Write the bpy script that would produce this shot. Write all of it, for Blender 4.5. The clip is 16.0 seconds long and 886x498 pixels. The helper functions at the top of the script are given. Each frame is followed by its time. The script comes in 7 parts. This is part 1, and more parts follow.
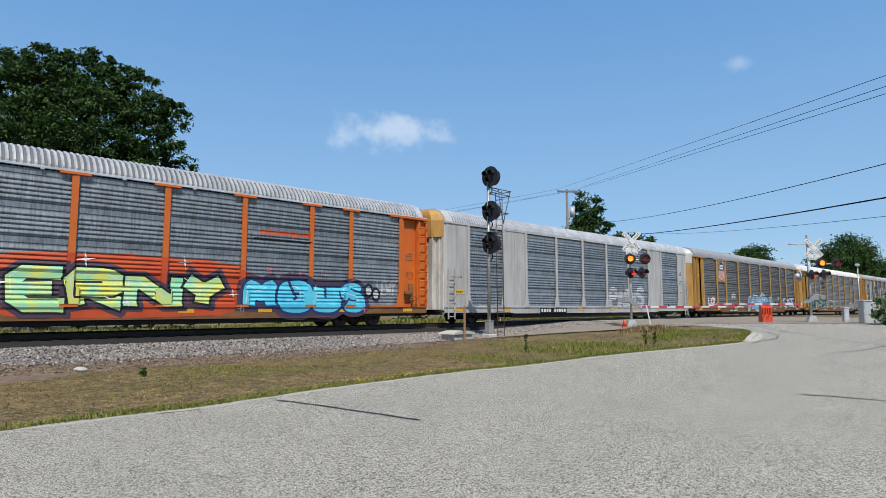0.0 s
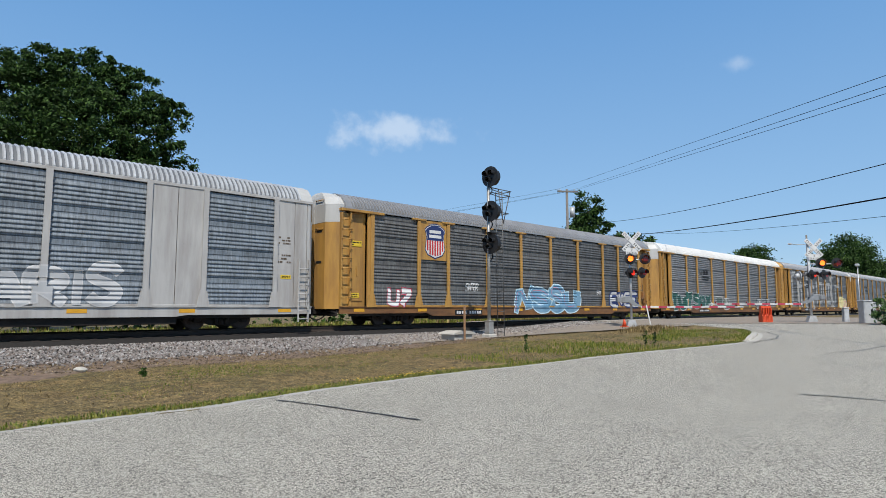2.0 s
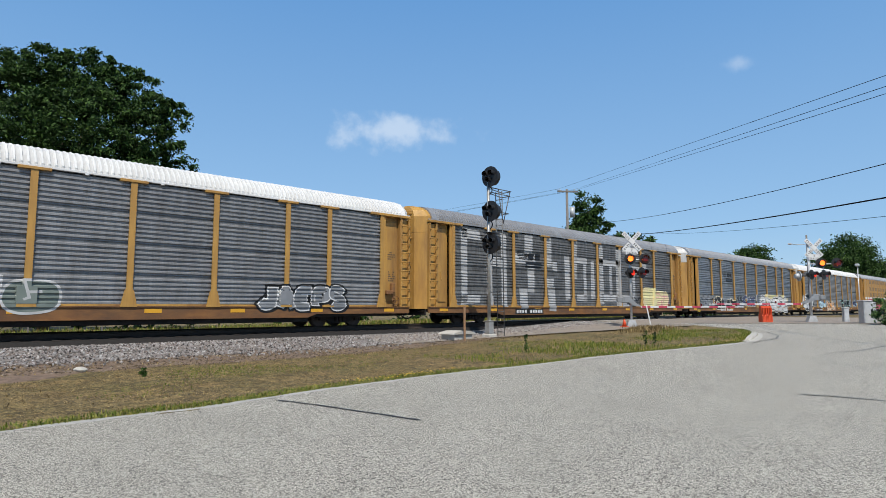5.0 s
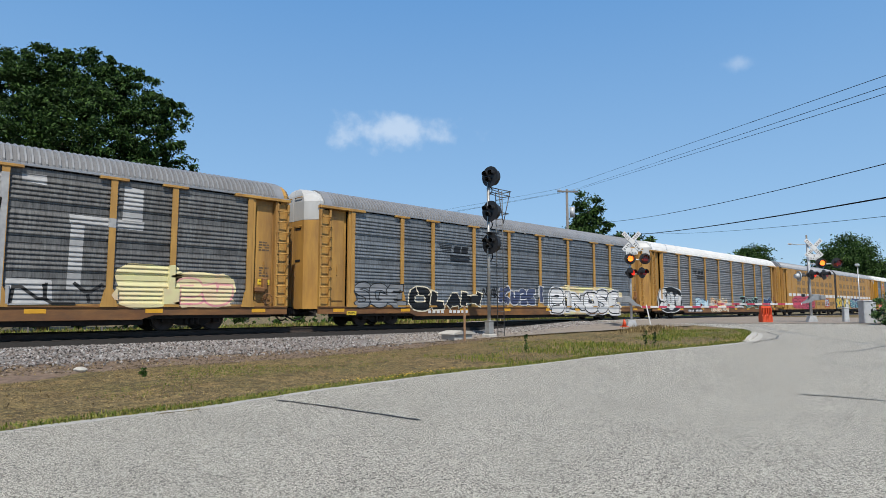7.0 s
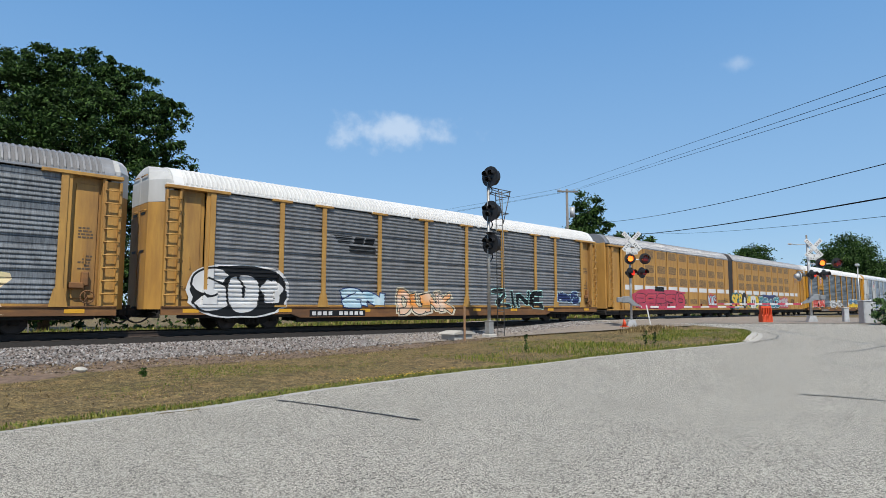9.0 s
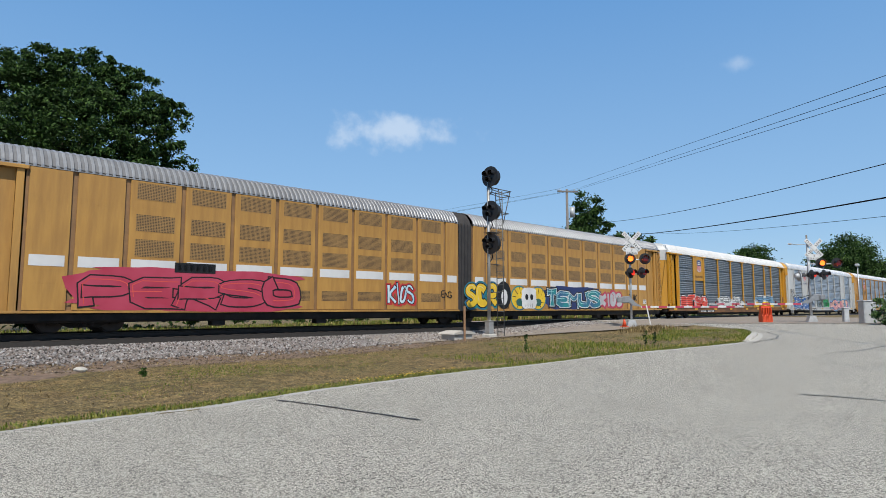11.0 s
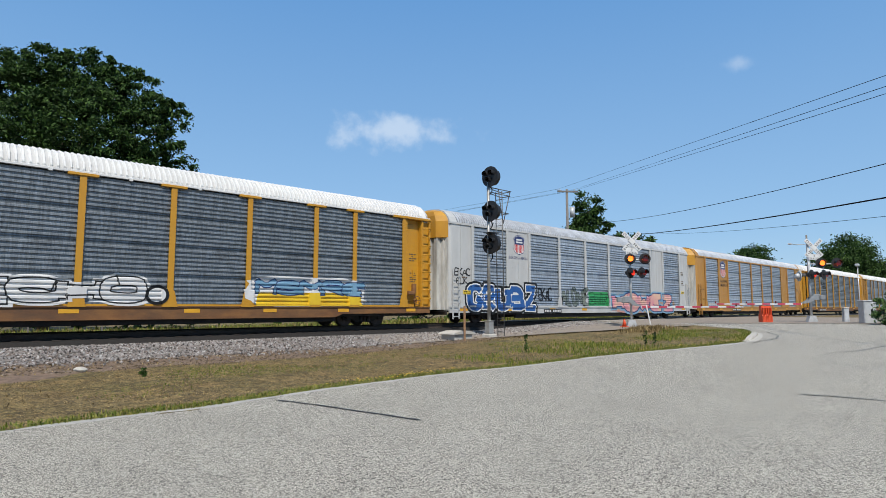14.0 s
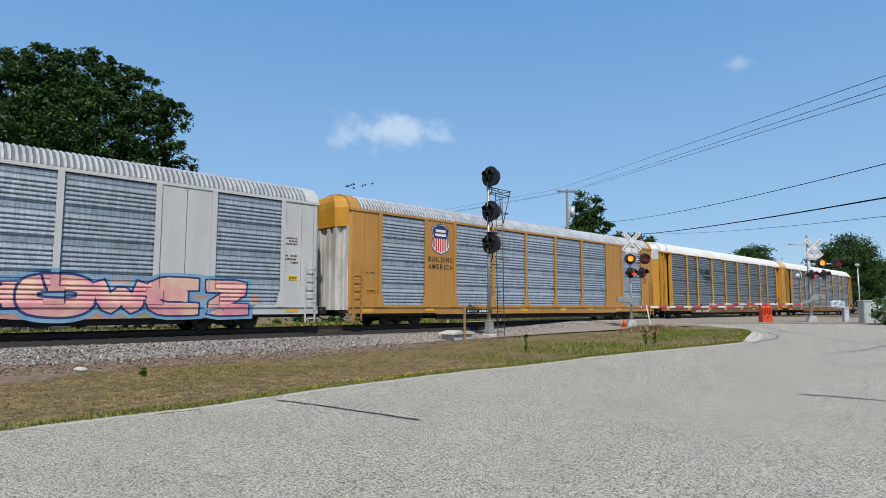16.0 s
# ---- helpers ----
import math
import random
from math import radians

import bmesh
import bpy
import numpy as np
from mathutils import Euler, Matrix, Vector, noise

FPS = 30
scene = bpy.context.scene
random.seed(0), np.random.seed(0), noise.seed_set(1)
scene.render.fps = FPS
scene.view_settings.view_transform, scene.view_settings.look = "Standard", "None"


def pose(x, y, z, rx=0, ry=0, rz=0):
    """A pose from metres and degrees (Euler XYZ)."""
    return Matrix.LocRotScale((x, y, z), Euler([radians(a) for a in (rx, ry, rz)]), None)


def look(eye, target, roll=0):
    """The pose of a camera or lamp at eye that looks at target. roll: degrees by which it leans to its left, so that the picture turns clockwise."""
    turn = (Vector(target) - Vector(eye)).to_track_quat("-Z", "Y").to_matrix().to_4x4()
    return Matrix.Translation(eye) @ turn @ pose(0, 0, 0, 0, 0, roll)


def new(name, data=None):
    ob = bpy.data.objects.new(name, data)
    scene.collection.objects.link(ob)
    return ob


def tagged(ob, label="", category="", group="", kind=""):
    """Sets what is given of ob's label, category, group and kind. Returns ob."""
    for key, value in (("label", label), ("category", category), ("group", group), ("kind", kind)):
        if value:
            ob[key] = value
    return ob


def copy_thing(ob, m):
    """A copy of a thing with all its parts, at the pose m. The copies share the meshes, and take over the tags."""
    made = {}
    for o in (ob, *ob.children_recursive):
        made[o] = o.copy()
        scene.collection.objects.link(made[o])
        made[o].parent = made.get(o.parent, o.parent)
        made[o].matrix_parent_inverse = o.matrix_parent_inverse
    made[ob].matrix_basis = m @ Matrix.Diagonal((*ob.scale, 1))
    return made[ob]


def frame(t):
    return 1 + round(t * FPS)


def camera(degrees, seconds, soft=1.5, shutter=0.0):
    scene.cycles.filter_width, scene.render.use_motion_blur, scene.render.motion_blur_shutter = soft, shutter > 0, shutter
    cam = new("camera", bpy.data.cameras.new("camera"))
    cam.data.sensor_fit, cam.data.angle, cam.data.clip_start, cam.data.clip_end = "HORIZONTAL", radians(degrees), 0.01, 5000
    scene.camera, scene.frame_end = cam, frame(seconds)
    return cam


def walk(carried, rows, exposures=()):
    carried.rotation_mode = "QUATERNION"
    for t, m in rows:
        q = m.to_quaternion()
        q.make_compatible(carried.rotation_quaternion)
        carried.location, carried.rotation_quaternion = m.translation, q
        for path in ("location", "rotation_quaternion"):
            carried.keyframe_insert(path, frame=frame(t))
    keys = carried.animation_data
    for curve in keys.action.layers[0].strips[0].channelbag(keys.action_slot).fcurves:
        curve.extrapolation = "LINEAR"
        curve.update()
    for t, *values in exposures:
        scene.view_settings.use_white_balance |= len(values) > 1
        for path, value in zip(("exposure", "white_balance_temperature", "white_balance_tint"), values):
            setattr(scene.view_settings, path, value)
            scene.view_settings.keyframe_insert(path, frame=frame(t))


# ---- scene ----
cam = camera(72.2, 16.0, soft=0.6, shutter=0.0)
# track centre line is the x axis, the rail top stands at z 0.79, the near road at z 0
TH = radians(46.07)
EYE = Vector((0.0, -23.2, 1.6))
AIM = Vector((math.cos(TH), math.sin(TH), math.tan(radians(5.53))))
walk(cam, [(0.0, look(EYE, EYE + AIM * 10)), (16.0, look(EYE, EYE + AIM * 10))], [(0.0, 0.0), (16.0, 0.0)])
RAIL = 0.79
SPEED = 17.41

# ---- world and sun ----
SUN_TO = Vector((-0.42, -0.55, 0.95)).normalized()
world = bpy.data.worlds.new("sky")
scene.world = world
world.use_nodes = True
wn = world.node_tree.nodes
wl = world.node_tree.links
sky = wn.new("ShaderNodeTexSky")
sky.sky_type = "NISHITA"
sky.sun_disc = False
sky.sun_elevation = math.asin(SUN_TO.z)
sky.sun_rotation = math.atan2(SUN_TO.x, SUN_TO.y)
sky.air_density, sky.dust_density, sky.ozone_density = 1.0, 0.3, 3.0
wn["Background"].inputs[1].default_value = 0.12


def world_math(op, a, b=None):
    n = wn.new("ShaderNodeMath")
    n.operation = op
    for i, v in enumerate((a, b)):
        if v is None:
            continue
        if isinstance(v, (int, float)):
            n.inputs[i].default_value = v
        else:
            wl.new(v, n.inputs[i])
    return n.outputs[0]


def world_mix(fac, a, b):
    n = wn.new("ShaderNodeMix")
    n.data_type = "RGBA"
    for v, i in ((fac, 0), (a, 6), (b, 7)):
        if isinstance(v, tuple):
            n.inputs[i].default_value = v
        elif isinstance(v, (int, float)):
            n.inputs[i].default_value = v
        else:
            wl.new(v, n.inputs[i])
    return n.outputs[2]


# summer haze: the air's own blue over the computed sky, paler towards the horizon
wtc = wn.new("ShaderNodeTexCoord")
wsep = wn.new("ShaderNodeSeparateXYZ")
wl.new(wtc.outputs["Generated"], wsep.inputs[0])
wramp = wn.new("ShaderNodeValToRGB")
wl.new(wsep.outputs[2], wramp.inputs[0])
for e, (p, c) in zip([wramp.color_ramp.elements[0], wramp.color_ramp.elements[1], wramp.color_ramp.elements.new(0.12), wramp.color_ramp.elements.new(0.5)],
                     [(0.0, (3.5, 5.2, 6.9, 1)), (1.0, (0.45, 1.25, 3.2, 1)), (0.12, (2.5, 4.45, 6.9, 1)), (0.5, (1.1, 2.95, 6.1, 1))]):
    e.position, e.color = p, c
haze = world_mix(0.8, sky.outputs[0], wramp.outputs[0])


def cloud(px, py, width, height, seed, strength):
    """A wisp of cumulus round a direction of the sky, as a mask."""
    d = (AIM.normalized() * 1075 + Vector((math.sin(TH), -math.cos(TH), 0)) * px + Vector((0, 0, 1)) * py).normalized()
    side = Vector((d.y, -d.x, 0)).normalized()
    up = side.cross(d)
    def dot(v):
        n = wn.new("ShaderNodeVectorMath")
        n.operation = "DOT_PRODUCT"
        wl.new(wtc.outputs["Generated"], n.inputs[0])
        n.inputs[1].default_value = v
        return n.outputs["Value"]
    u = world_math("DIVIDE", dot(side), width)
    v = world_math("DIVIDE", dot(up), height)
    ns = wn.new("ShaderNodeTexNoise")
    ns.inputs["Scale"].default_value = 17
    ns.inputs["Detail"].default_value = 7
    ns.inputs["Roughness"].default_value = 0.55
    mp = wn.new("ShaderNodeMapping")
    mp.inputs["Location"].default_value = (seed, seed * 2, 0)
    wl.new(wtc.outputs["Generated"], mp.inputs[0])
    wl.new(mp.outputs[0], ns.inputs["Vector"])
    r = world_math("SQRT", world_math("ADD", world_math("MULTIPLY", u, u), world_math("MULTIPLY", v, v)))
    m = world_math("SUBTRACT", world_math("ADD", 1.12, world_math("MULTIPLY", world_math("SUBTRACT", ns.outputs[0], 0.5), 3.4)), r)
    mr = wn.new("ShaderNodeMapRange")
    mr.interpolation_type = "SMOOTHSTEP"
    mr.inputs["From Min"].default_value, mr.inputs["From Max"].default_value = 0.0, 1.1
    mr.inputs["To Max"].default_value = strength
    wl.new(m, mr.inputs[0])
    front = world_math("GREATER_THAN", dot(d), 0.5)
    return world_math("MULTIPLY", mr.outputs[0], front)


haze = world_mix(cloud(-84, 213, 0.115, 0.029, 5.3, 0.52), haze, (6.6, 7.3, 8.1, 1))
haze = world_mix(cloud(535, 340, 0.025, 0.012, 8.7, 0.25), haze, (6.6, 7.3, 8.1, 1))
wl.new(haze, wn["Background"].inputs[0])
sun = new("sun", bpy.data.lights.new("sun", "SUN"))
sun.data.energy = 5.0
sun.data.angle = radians(0.53)
sun.data.color = (1.0, 0.95, 0.87)
sun.matrix_world = look(SUN_TO * 50, (0, 0, 0))


# ---- materials ----
def mat(name, col, rough=0.6, metal=0.0, col2=None, scale=6.0, bump=0.0, bscale=40.0, detail=6.0, stretch=(1, 1, 1), dirt=None, dscale=0.7, damt=0.5, rand=0.0, spec=0.5):
    """Principled material with two scales of variation: fine mottling and broad stains."""
    m = bpy.data.materials.new(name)
    m.use_nodes = True
    n, k = m.node_tree.nodes, m.node_tree.links
    b = n["Principled BSDF"]
    b.inputs["Roughness"].default_value = rough
    b.inputs["Metallic"].default_value = metal
    b.inputs["Specular IOR Level"].default_value = spec
    tc = n.new("ShaderNodeTexCoord")
    mp = n.new("ShaderNodeMapping")
    mp.inputs["Scale"].default_value = stretch
    k.new(tc.outputs["Object"], mp.inputs[0])

    def noisy(sc, lo, hi, det=6.0):
        t = n.new("ShaderNodeTexNoise")
        t.inputs["Scale"].default_value = sc
        t.inputs["Detail"].default_value = det
        t.inputs["Roughness"].default_value = 0.65
        k.new(mp.outputs[0], t.inputs["Vector"])
        r = n.new("ShaderNodeMapRange")
        r.inputs["From Min"].default_value, r.inputs["From Max"].default_value = lo, hi
        k.new(t.outputs[0], r.inputs[0])
        return t, r

    def mix(fac, a, c, amount=None):
        x = n.new("ShaderNodeMix")
        x.data_type = "RGBA"
        if amount is not None:
            mm = n.new("ShaderNodeMath")
            mm.operation = "MULTIPLY"
            mm.inputs[1].default_value = amount
            k.new(fac, mm.inputs[0])
            fac = mm.outputs[0]
        k.new(fac, x.inputs[0])
        for v, s in ((a, 6), (c, 7)):
            if isinstance(v, tuple):
                x.inputs[s].default_value = (*v, 1)
            else:
                k.new(v, x.inputs[s])
        return x.outputs[2]

    c2 = col2 or tuple(v * 0.8 for v in col)
    t1, r1 = noisy(scale, 0.35, 0.65, detail)
    out = mix(r1.outputs[0], col, c2)
    if dirt:
        t2, r2 = noisy(dscale, 0.42, 0.72)
        out = mix(r2.outputs[0], out, dirt, damt)
    if rand:
        oi = n.new("ShaderNodeObjectInfo")
        hs = n.new("ShaderNodeHueSaturation")
        mr = n.new("ShaderNodeMapRange")
        mr.inputs["To Min"].default_value, mr.inputs["To Max"].default_value = 1 - rand, 1 + rand
        k.new(oi.outputs["Random"], mr.inputs[0])
        k.new(mr.outputs[0], hs.inputs["Value"])
        k.new(out, hs.inputs["Color"])
        out = hs.outputs[0]
    k.new(out, b.inputs["Base Color"])
    if bump:
        tb, rb = noisy(bscale, 0.3, 0.7, 8.0)
        bp = n.new("ShaderNodeBump")
        bp.inputs["Strength"].default_value = bump
        bp.inputs["Distance"].default_value = 0.02
        k.new(tb.outputs[0], bp.inputs["Height"])
        k.new(bp.outputs[0], b.inputs["Normal"])
    return m


def glow(name, col, strength):
    m = bpy.data.materials.new(name)
    m.use_nodes = True
    b = m.node_tree.nodes["Principled BSDF"]
    b.inputs["Base Color"].default_value = (*col, 1)
    b.inputs["Emission Color"].default_value = (*col, 1)
    b.inputs["Emission Strength"].default_value = strength
    return m


def road_mat():
    """Chip seal: pale stones and dark pits at two sizes, with broad worn patches."""
    m = mat("road_chipseal", (0.385, 0.365, 0.315), 0.9, col2=(0.33, 0.312, 0.27), scale=0.7, dirt=(0.36, 0.34, 0.295), dscale=0.25, damt=0.7)
    n, k = m.node_tree.nodes, m.node_tree.links
    b = n["Principled BSDF"]
    src = b.inputs["Base Color"].links[0].from_socket
    tc = n.new("ShaderNodeTexCoord")
    hs = []
    for sc, lo, hi, dark in ((75, 0.43, 0.52, 0.16), (30, 0.38, 0.44, 0.28), (140, 0.40, 0.58, 0.4)):
        t = n.new("ShaderNodeTexNoise")
        t.inputs["Scale"].default_value = sc
        t.inputs["Detail"].default_value = 3
        t.inputs["Roughness"].default_value = 0.7
        k.new(tc.outputs["Object"], t.inputs["Vector"])
        r = n.new("ShaderNodeMapRange")
        r.inputs["From Min"].default_value, r.inputs["From Max"].default_value = lo, hi
        r.inputs["To Min"].default_value, r.inputs["To Max"].default_value = dark, 1.25
        k.new(t.outputs[0], r.inputs[0])
        x = n.new("ShaderNodeMix")
        x.data_type = "RGBA"
        x.blend_type = "MULTIPLY"
        x.inputs[0].default_value = 1.0
        k.new(src, x.inputs[6])
        k.new(r.outputs[0], x.inputs[7])
        src = x.outputs[2]
        hs.append(t.outputs[0])
    k.new(src, b.inputs["Base Color"])
    bp = n.new("ShaderNodeBump")
    bp.inputs["Strength"].default_value = 0.8
    bp.inputs["Distance"].default_value = 0.012
    k.new(hs[0], bp.inputs["Height"])
    k.new(bp.outputs[0], b.inputs["Normal"])
    return m


M_YEL = mat("rack_yellow", (0.445, 0.252, 0.058), 0.55, col2=(0.39, 0.207, 0.046), scale=1.5, dirt=(0.135, 0.068, 0.032), dscale=0.8, damt=0.8, stretch=(1.8, 1, 0.28))
M_YEL2 = mat("rack_bright_yellow", (0.50, 0.25, 0.014), 0.5, col2=(0.45, 0.215, 0.014), scale=1.5, dirt=(0.189, 0.0984, 0.0302), dscale=0.5, damt=0.45, stretch=(1, 1, 0.35))
M_TAN = mat("rack_tan_yellow", (0.43, 0.235, 0.055), 0.6, col2=(0.385, 0.20, 0.045), scale=1.5, dirt=(0.15, 0.078, 0.032), dscale=0.8, damt=0.6, stretch=(1.8, 1, 0.28))
M_ORANGE = mat("rack_orange", (0.56, 0.125, 0.008), 0.55, col2=(0.50, 0.10, 0.008), scale=1.5, dirt=(0.197, 0.0738, 0.0328), dscale=0.5, damt=0.5, stretch=(1, 1, 0.35))
M_SILVER = mat("rack_silver_paint", (0.422, 0.415, 0.4), 0.5, col2=(0.377, 0.37, 0.362), scale=1.5, dirt=(0.17, 0.14, 0.118), dscale=0.8, damt=0.6, stretch=(1.8, 1, 0.28))
M_WHITE = mat("rack_white_paint", (0.47, 0.475, 0.47), 0.5, col2=(0.42, 0.425, 0.42), scale=1.5, dirt=(0.252, 0.232, 0.204), dscale=0.5, damt=0.4, stretch=(1, 1, 0.35))
M_PAN_BLUE = mat("panel_galvanised_blue", (0.235, 0.268, 0.298), 0.45, 0.2, col2=(0.17, 0.197, 0.225), scale=3, dirt=(0.132, 0.132, 0.132), dscale=0.8, damt=0.5, stretch=(1, 1, 0.3), rand=0.1)
M_PAN_GREY = mat("panel_galvanised_grey", (0.165, 0.167, 0.163), 0.5, 0.2, col2=(0.108, 0.107, 0.106), scale=3, dirt=(0.0757, 0.0643, 0.053), dscale=0.8, damt=0.6, stretch=(1, 1, 0.3), rand=0.12)
M_PAN_BRIGHT = mat("panel_galvanised_bright", (0.34, 0.39, 0.445), 0.4, 0.25, col2=(0.26, 0.30, 0.35), scale=3, dirt=(0.202, 0.202, 0.212), dscale=0.8, damt=0.35, stretch=(1, 1, 0.3), rand=0.08)
M_ROOF_G = mat("roof_galvanised", (0.33, 0.335, 0.345), 0.42, 0.4, col2=(0.26, 0.265, 0.275), scale=1.5, dirt=(0.26, 0.24, 0.23), dscale=0.4, damt=0.5)
M_ROOF_N = mat("roof_bright_metal", (0.62, 0.64, 0.67), 0.38, 0.35, col2=(0.42, 0.43, 0.445), scale=1.5, dirt=(0.45, 0.44, 0.43), dscale=0.4, damt=0.3)
M_ROOF_W = mat("roof_white", (0.66, 0.66, 0.65), 0.5, col2=(0.60, 0.60, 0.59), scale=1.5, dirt=(0.465, 0.456, 0.437), dscale=0.4, damt=0.4)
# darker copies of the roof colours, to paint in shade between the ribs
M_VALLEY_G = mat("roof_valley_shade_g", (0.17, 0.172, 0.178), 0.6, 0.1, col2=(0.13, 0.13, 0.134), scale=1.5, dirt=(0.10, 0.095, 0.09), dscale=0.4, damt=0.5)
M_VALLEY_N = mat("roof_valley_shade_n", (0.155, 0.166, 0.182), 0.5, 0.2, col2=(0.115, 0.124, 0.137), scale=1.5, dirt=(0.12, 0.118, 0.115), dscale=0.4, damt=0.4)
M_VALLEY_W = mat("roof_valley_shade_w", (0.50, 0.50, 0.495), 0.55, col2=(0.45, 0.45, 0.445), scale=1.5, dirt=(0.34, 0.33, 0.31), dscale=0.4, damt=0.4)
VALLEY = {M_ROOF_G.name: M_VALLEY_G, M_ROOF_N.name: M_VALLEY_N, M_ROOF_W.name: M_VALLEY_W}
M_DARK = mat("underframe_grime", (0.014, 0.0125, 0.011), 0.9, col2=(0.008, 0.007, 0.0065), scale=4, dirt=(0.042, 0.03, 0.024), dscale=1.5)
M_WHEEL = mat("wheel_steel", (0.056, 0.042, 0.035), 0.6, 0.4, col2=(0.035, 0.028, 0.0245), scale=5)
M_RAIL = mat("rail_steel", (0.05, 0.034, 0.026), 0.7, 0.15, col2=(0.03, 0.022, 0.018), scale=4)
M_TIE = mat("tie_timber", (0.035, 0.027, 0.022), 0.9, col2=(0.02, 0.016, 0.013), scale=6, bump=0.5)
M_BLACK = mat("black_paint", (0.015, 0.015, 0.016), 0.5)
M_STEEL = mat("mast_aluminium", (0.42, 0.42, 0.41), 0.45, 0.5, col2=(0.34, 0.34, 0.33), scale=4, dirt=(0.2, 0.15, 0.1), damt=0.4)
M_BARK = mat("bark", (0.10, 0.075, 0.055), 0.9, col2=(0.06, 0.045, 0.035), scale=8, bump=0.6)
M_ASPHALT = road_mat()
M_GRASS = mat("verge_grass", (0.155, 0.105, 0.042), 0.95, col2=(0.07, 0.068, 0.018), scale=0.9, dirt=(0.19, 0.125, 0.06), dscale=0.45, damt=0.8, bump=1.0, bscale=30)


def thatch(m):
    """Matted cut grass: short pale and dark fibres over the broad patches."""
    n, k = m.node_tree.nodes, m.node_tree.links
    b = n["Principled BSDF"]
    src = b.inputs["Base Color"].links[0].from_socket
    tc = n.new("ShaderNodeTexCoord")
    for stretch, lo, hi, dark, light in (((34, 9, 9), 0.36, 0.64, 0.35, 1.75), ((8, 30, 9), 0.36, 0.66, 0.45, 1.6), ((2.6, 3.1, 3), 0.38, 0.62, 0.6, 1.35)):
        mp = n.new("ShaderNodeMapping")
        mp.inputs["Scale"].default_value = stretch
        k.new(tc.outputs["Object"], mp.inputs[0])
        t = n.new("ShaderNodeTexNoise")
        t.inputs["Scale"].default_value = 1.0
        t.inputs["Detail"].default_value = 5
        t.inputs["Distortion"].default_value = 1.2
        k.new(mp.outputs[0], t.inputs["Vector"])
        r = n.new("ShaderNodeMapRange")
        r.inputs["From Min"].default_value, r.inputs["From Max"].default_value = lo, hi
        r.inputs["To Min"].default_value, r.inputs["To Max"].default_value = dark, light
        k.new(t.outputs[0], r.inputs[0])
        x = n.new("ShaderNodeMix")
        x.data_type, x.blend_type = "RGBA", "MULTIPLY"
        x.inputs[0].default_value = 1.0
        k.new(src, x.inputs[6])
        k.new(r.outputs[0], x.inputs[7])
        src = x.outputs[2]
    k.new(src, b.inputs["Base Color"])


thatch(M_GRASS)
M_BALLAST = mat("ballast_stone", (0.27, 0.245, 0.23), 0.9, col2=(0.09, 0.08, 0.075), scale=14, dirt=(0.2, 0.16, 0.135), dscale=0.8, damt=0.5, bump=1.0, bscale=20)


M_ORANGE2 = mat("rack_deep_yellow", (0.406, 0.207, 0.0443), 0.55, col2=(0.362, 0.177, 0.0369), scale=1.5, dirt=(0.177, 0.0963, 0.0369), dscale=0.5, damt=0.45, stretch=(1, 1, 0.35))
M_DIRT = mat("bare_earth", (0.21, 0.145, 0.105), 0.95, col2=(0.085, 0.062, 0.05), scale=5, dirt=(0.17, 0.12, 0.08), dscale=0.6, damt=0.7, bump=0.9, bscale=35)
M_GRAVEL = mat("pale_gravel", (0.29, 0.245, 0.205), 0.95, col2=(0.16, 0.14, 0.12), scale=9, dirt=(0.28, 0.23, 0.17), dscale=0.5, damt=0.5, bump=0.8, bscale=45)
M_CONC = mat("weathered_concrete", (0.46, 0.44, 0.40), 0.9, col2=(0.38, 0.36, 0.33), scale=8, dirt=(0.3, 0.28, 0.24), dscale=0.9, damt=0.5, bump=0.3, bscale=40)
M_TAR = mat("tar_sealant", (0.02, 0.02, 0.021), 0.5, scale=10)
M_FLOWER = mat("yellow_flowers", (0.65, 0.42, 0.02), 0.6)
M_GALV = mat("galvanised_box", (0.52, 0.53, 0.54), 0.45, 0.3, col2=(0.44, 0.45, 0.46), scale=3, dirt=(0.3, 0.29, 0.27), dscale=1.5, damt=0.4)
M_PLASTIC_O = mat("orange_plastic", (0.62, 0.065, 0.018), 0.5, col2=(0.62, 0.07, 0.015), scale=3, dirt=(0.35, 0.08, 0.04), damt=0.4)
M_TIMBER = mat("pole_timber", (0.18, 0.165, 0.15), 0.9, col2=(0.12, 0.108, 0.096), scale=5, stretch=(6, 6, 0.4))
M_CABLE = mat("cable_black", (0.008, 0.008, 0.009), 0.9, spec=0.1)
M_RUST = mat("rusty_stake", (0.24, 0.13, 0.07), 0.9, col2=(0.32, 0.19, 0.1), scale=12)
M_MACHINE = mat("worn_grey_machine_paint", (0.30, 0.32, 0.34), 0.5, 0.2, col2=(0.22, 0.235, 0.25), scale=5, dirt=(0.13, 0.12, 0.11), dscale=2.0, damt=0.6)
M_LIT = glow("lamp_lit_red", (1.0, 0.15, 0.015), 2.8)
M_LIT2 = glow("lamp_lit_dim_red", (1.0, 0.04, 0.02), 0.45)
# near-black: shade of the gaps between the ties, put into the colour
M_BED_SHADE = mat("fouled_ballast", (0.02, 0.017, 0.015), 0.9, col2=(0.011, 0.0095, 0.0085), scale=12, bump=0.8, bscale=25)
M_STAINED = mat("stained_white", (0.55, 0.54, 0.50), 0.6, col2=(0.42, 0.42, 0.40), scale=2.5, dirt=(0.13, 0.12, 0.11), dscale=1.1, damt=0.85, stretch=(1, 1, 0.25))
M_DIM = mat("lamp_red_glass", (0.16, 0.008, 0.006), 0.2)
M_BELLOWS = mat("rubber_bellows", (0.016, 0.015, 0.016), 0.8, col2=(0.03, 0.027, 0.027), scale=3)
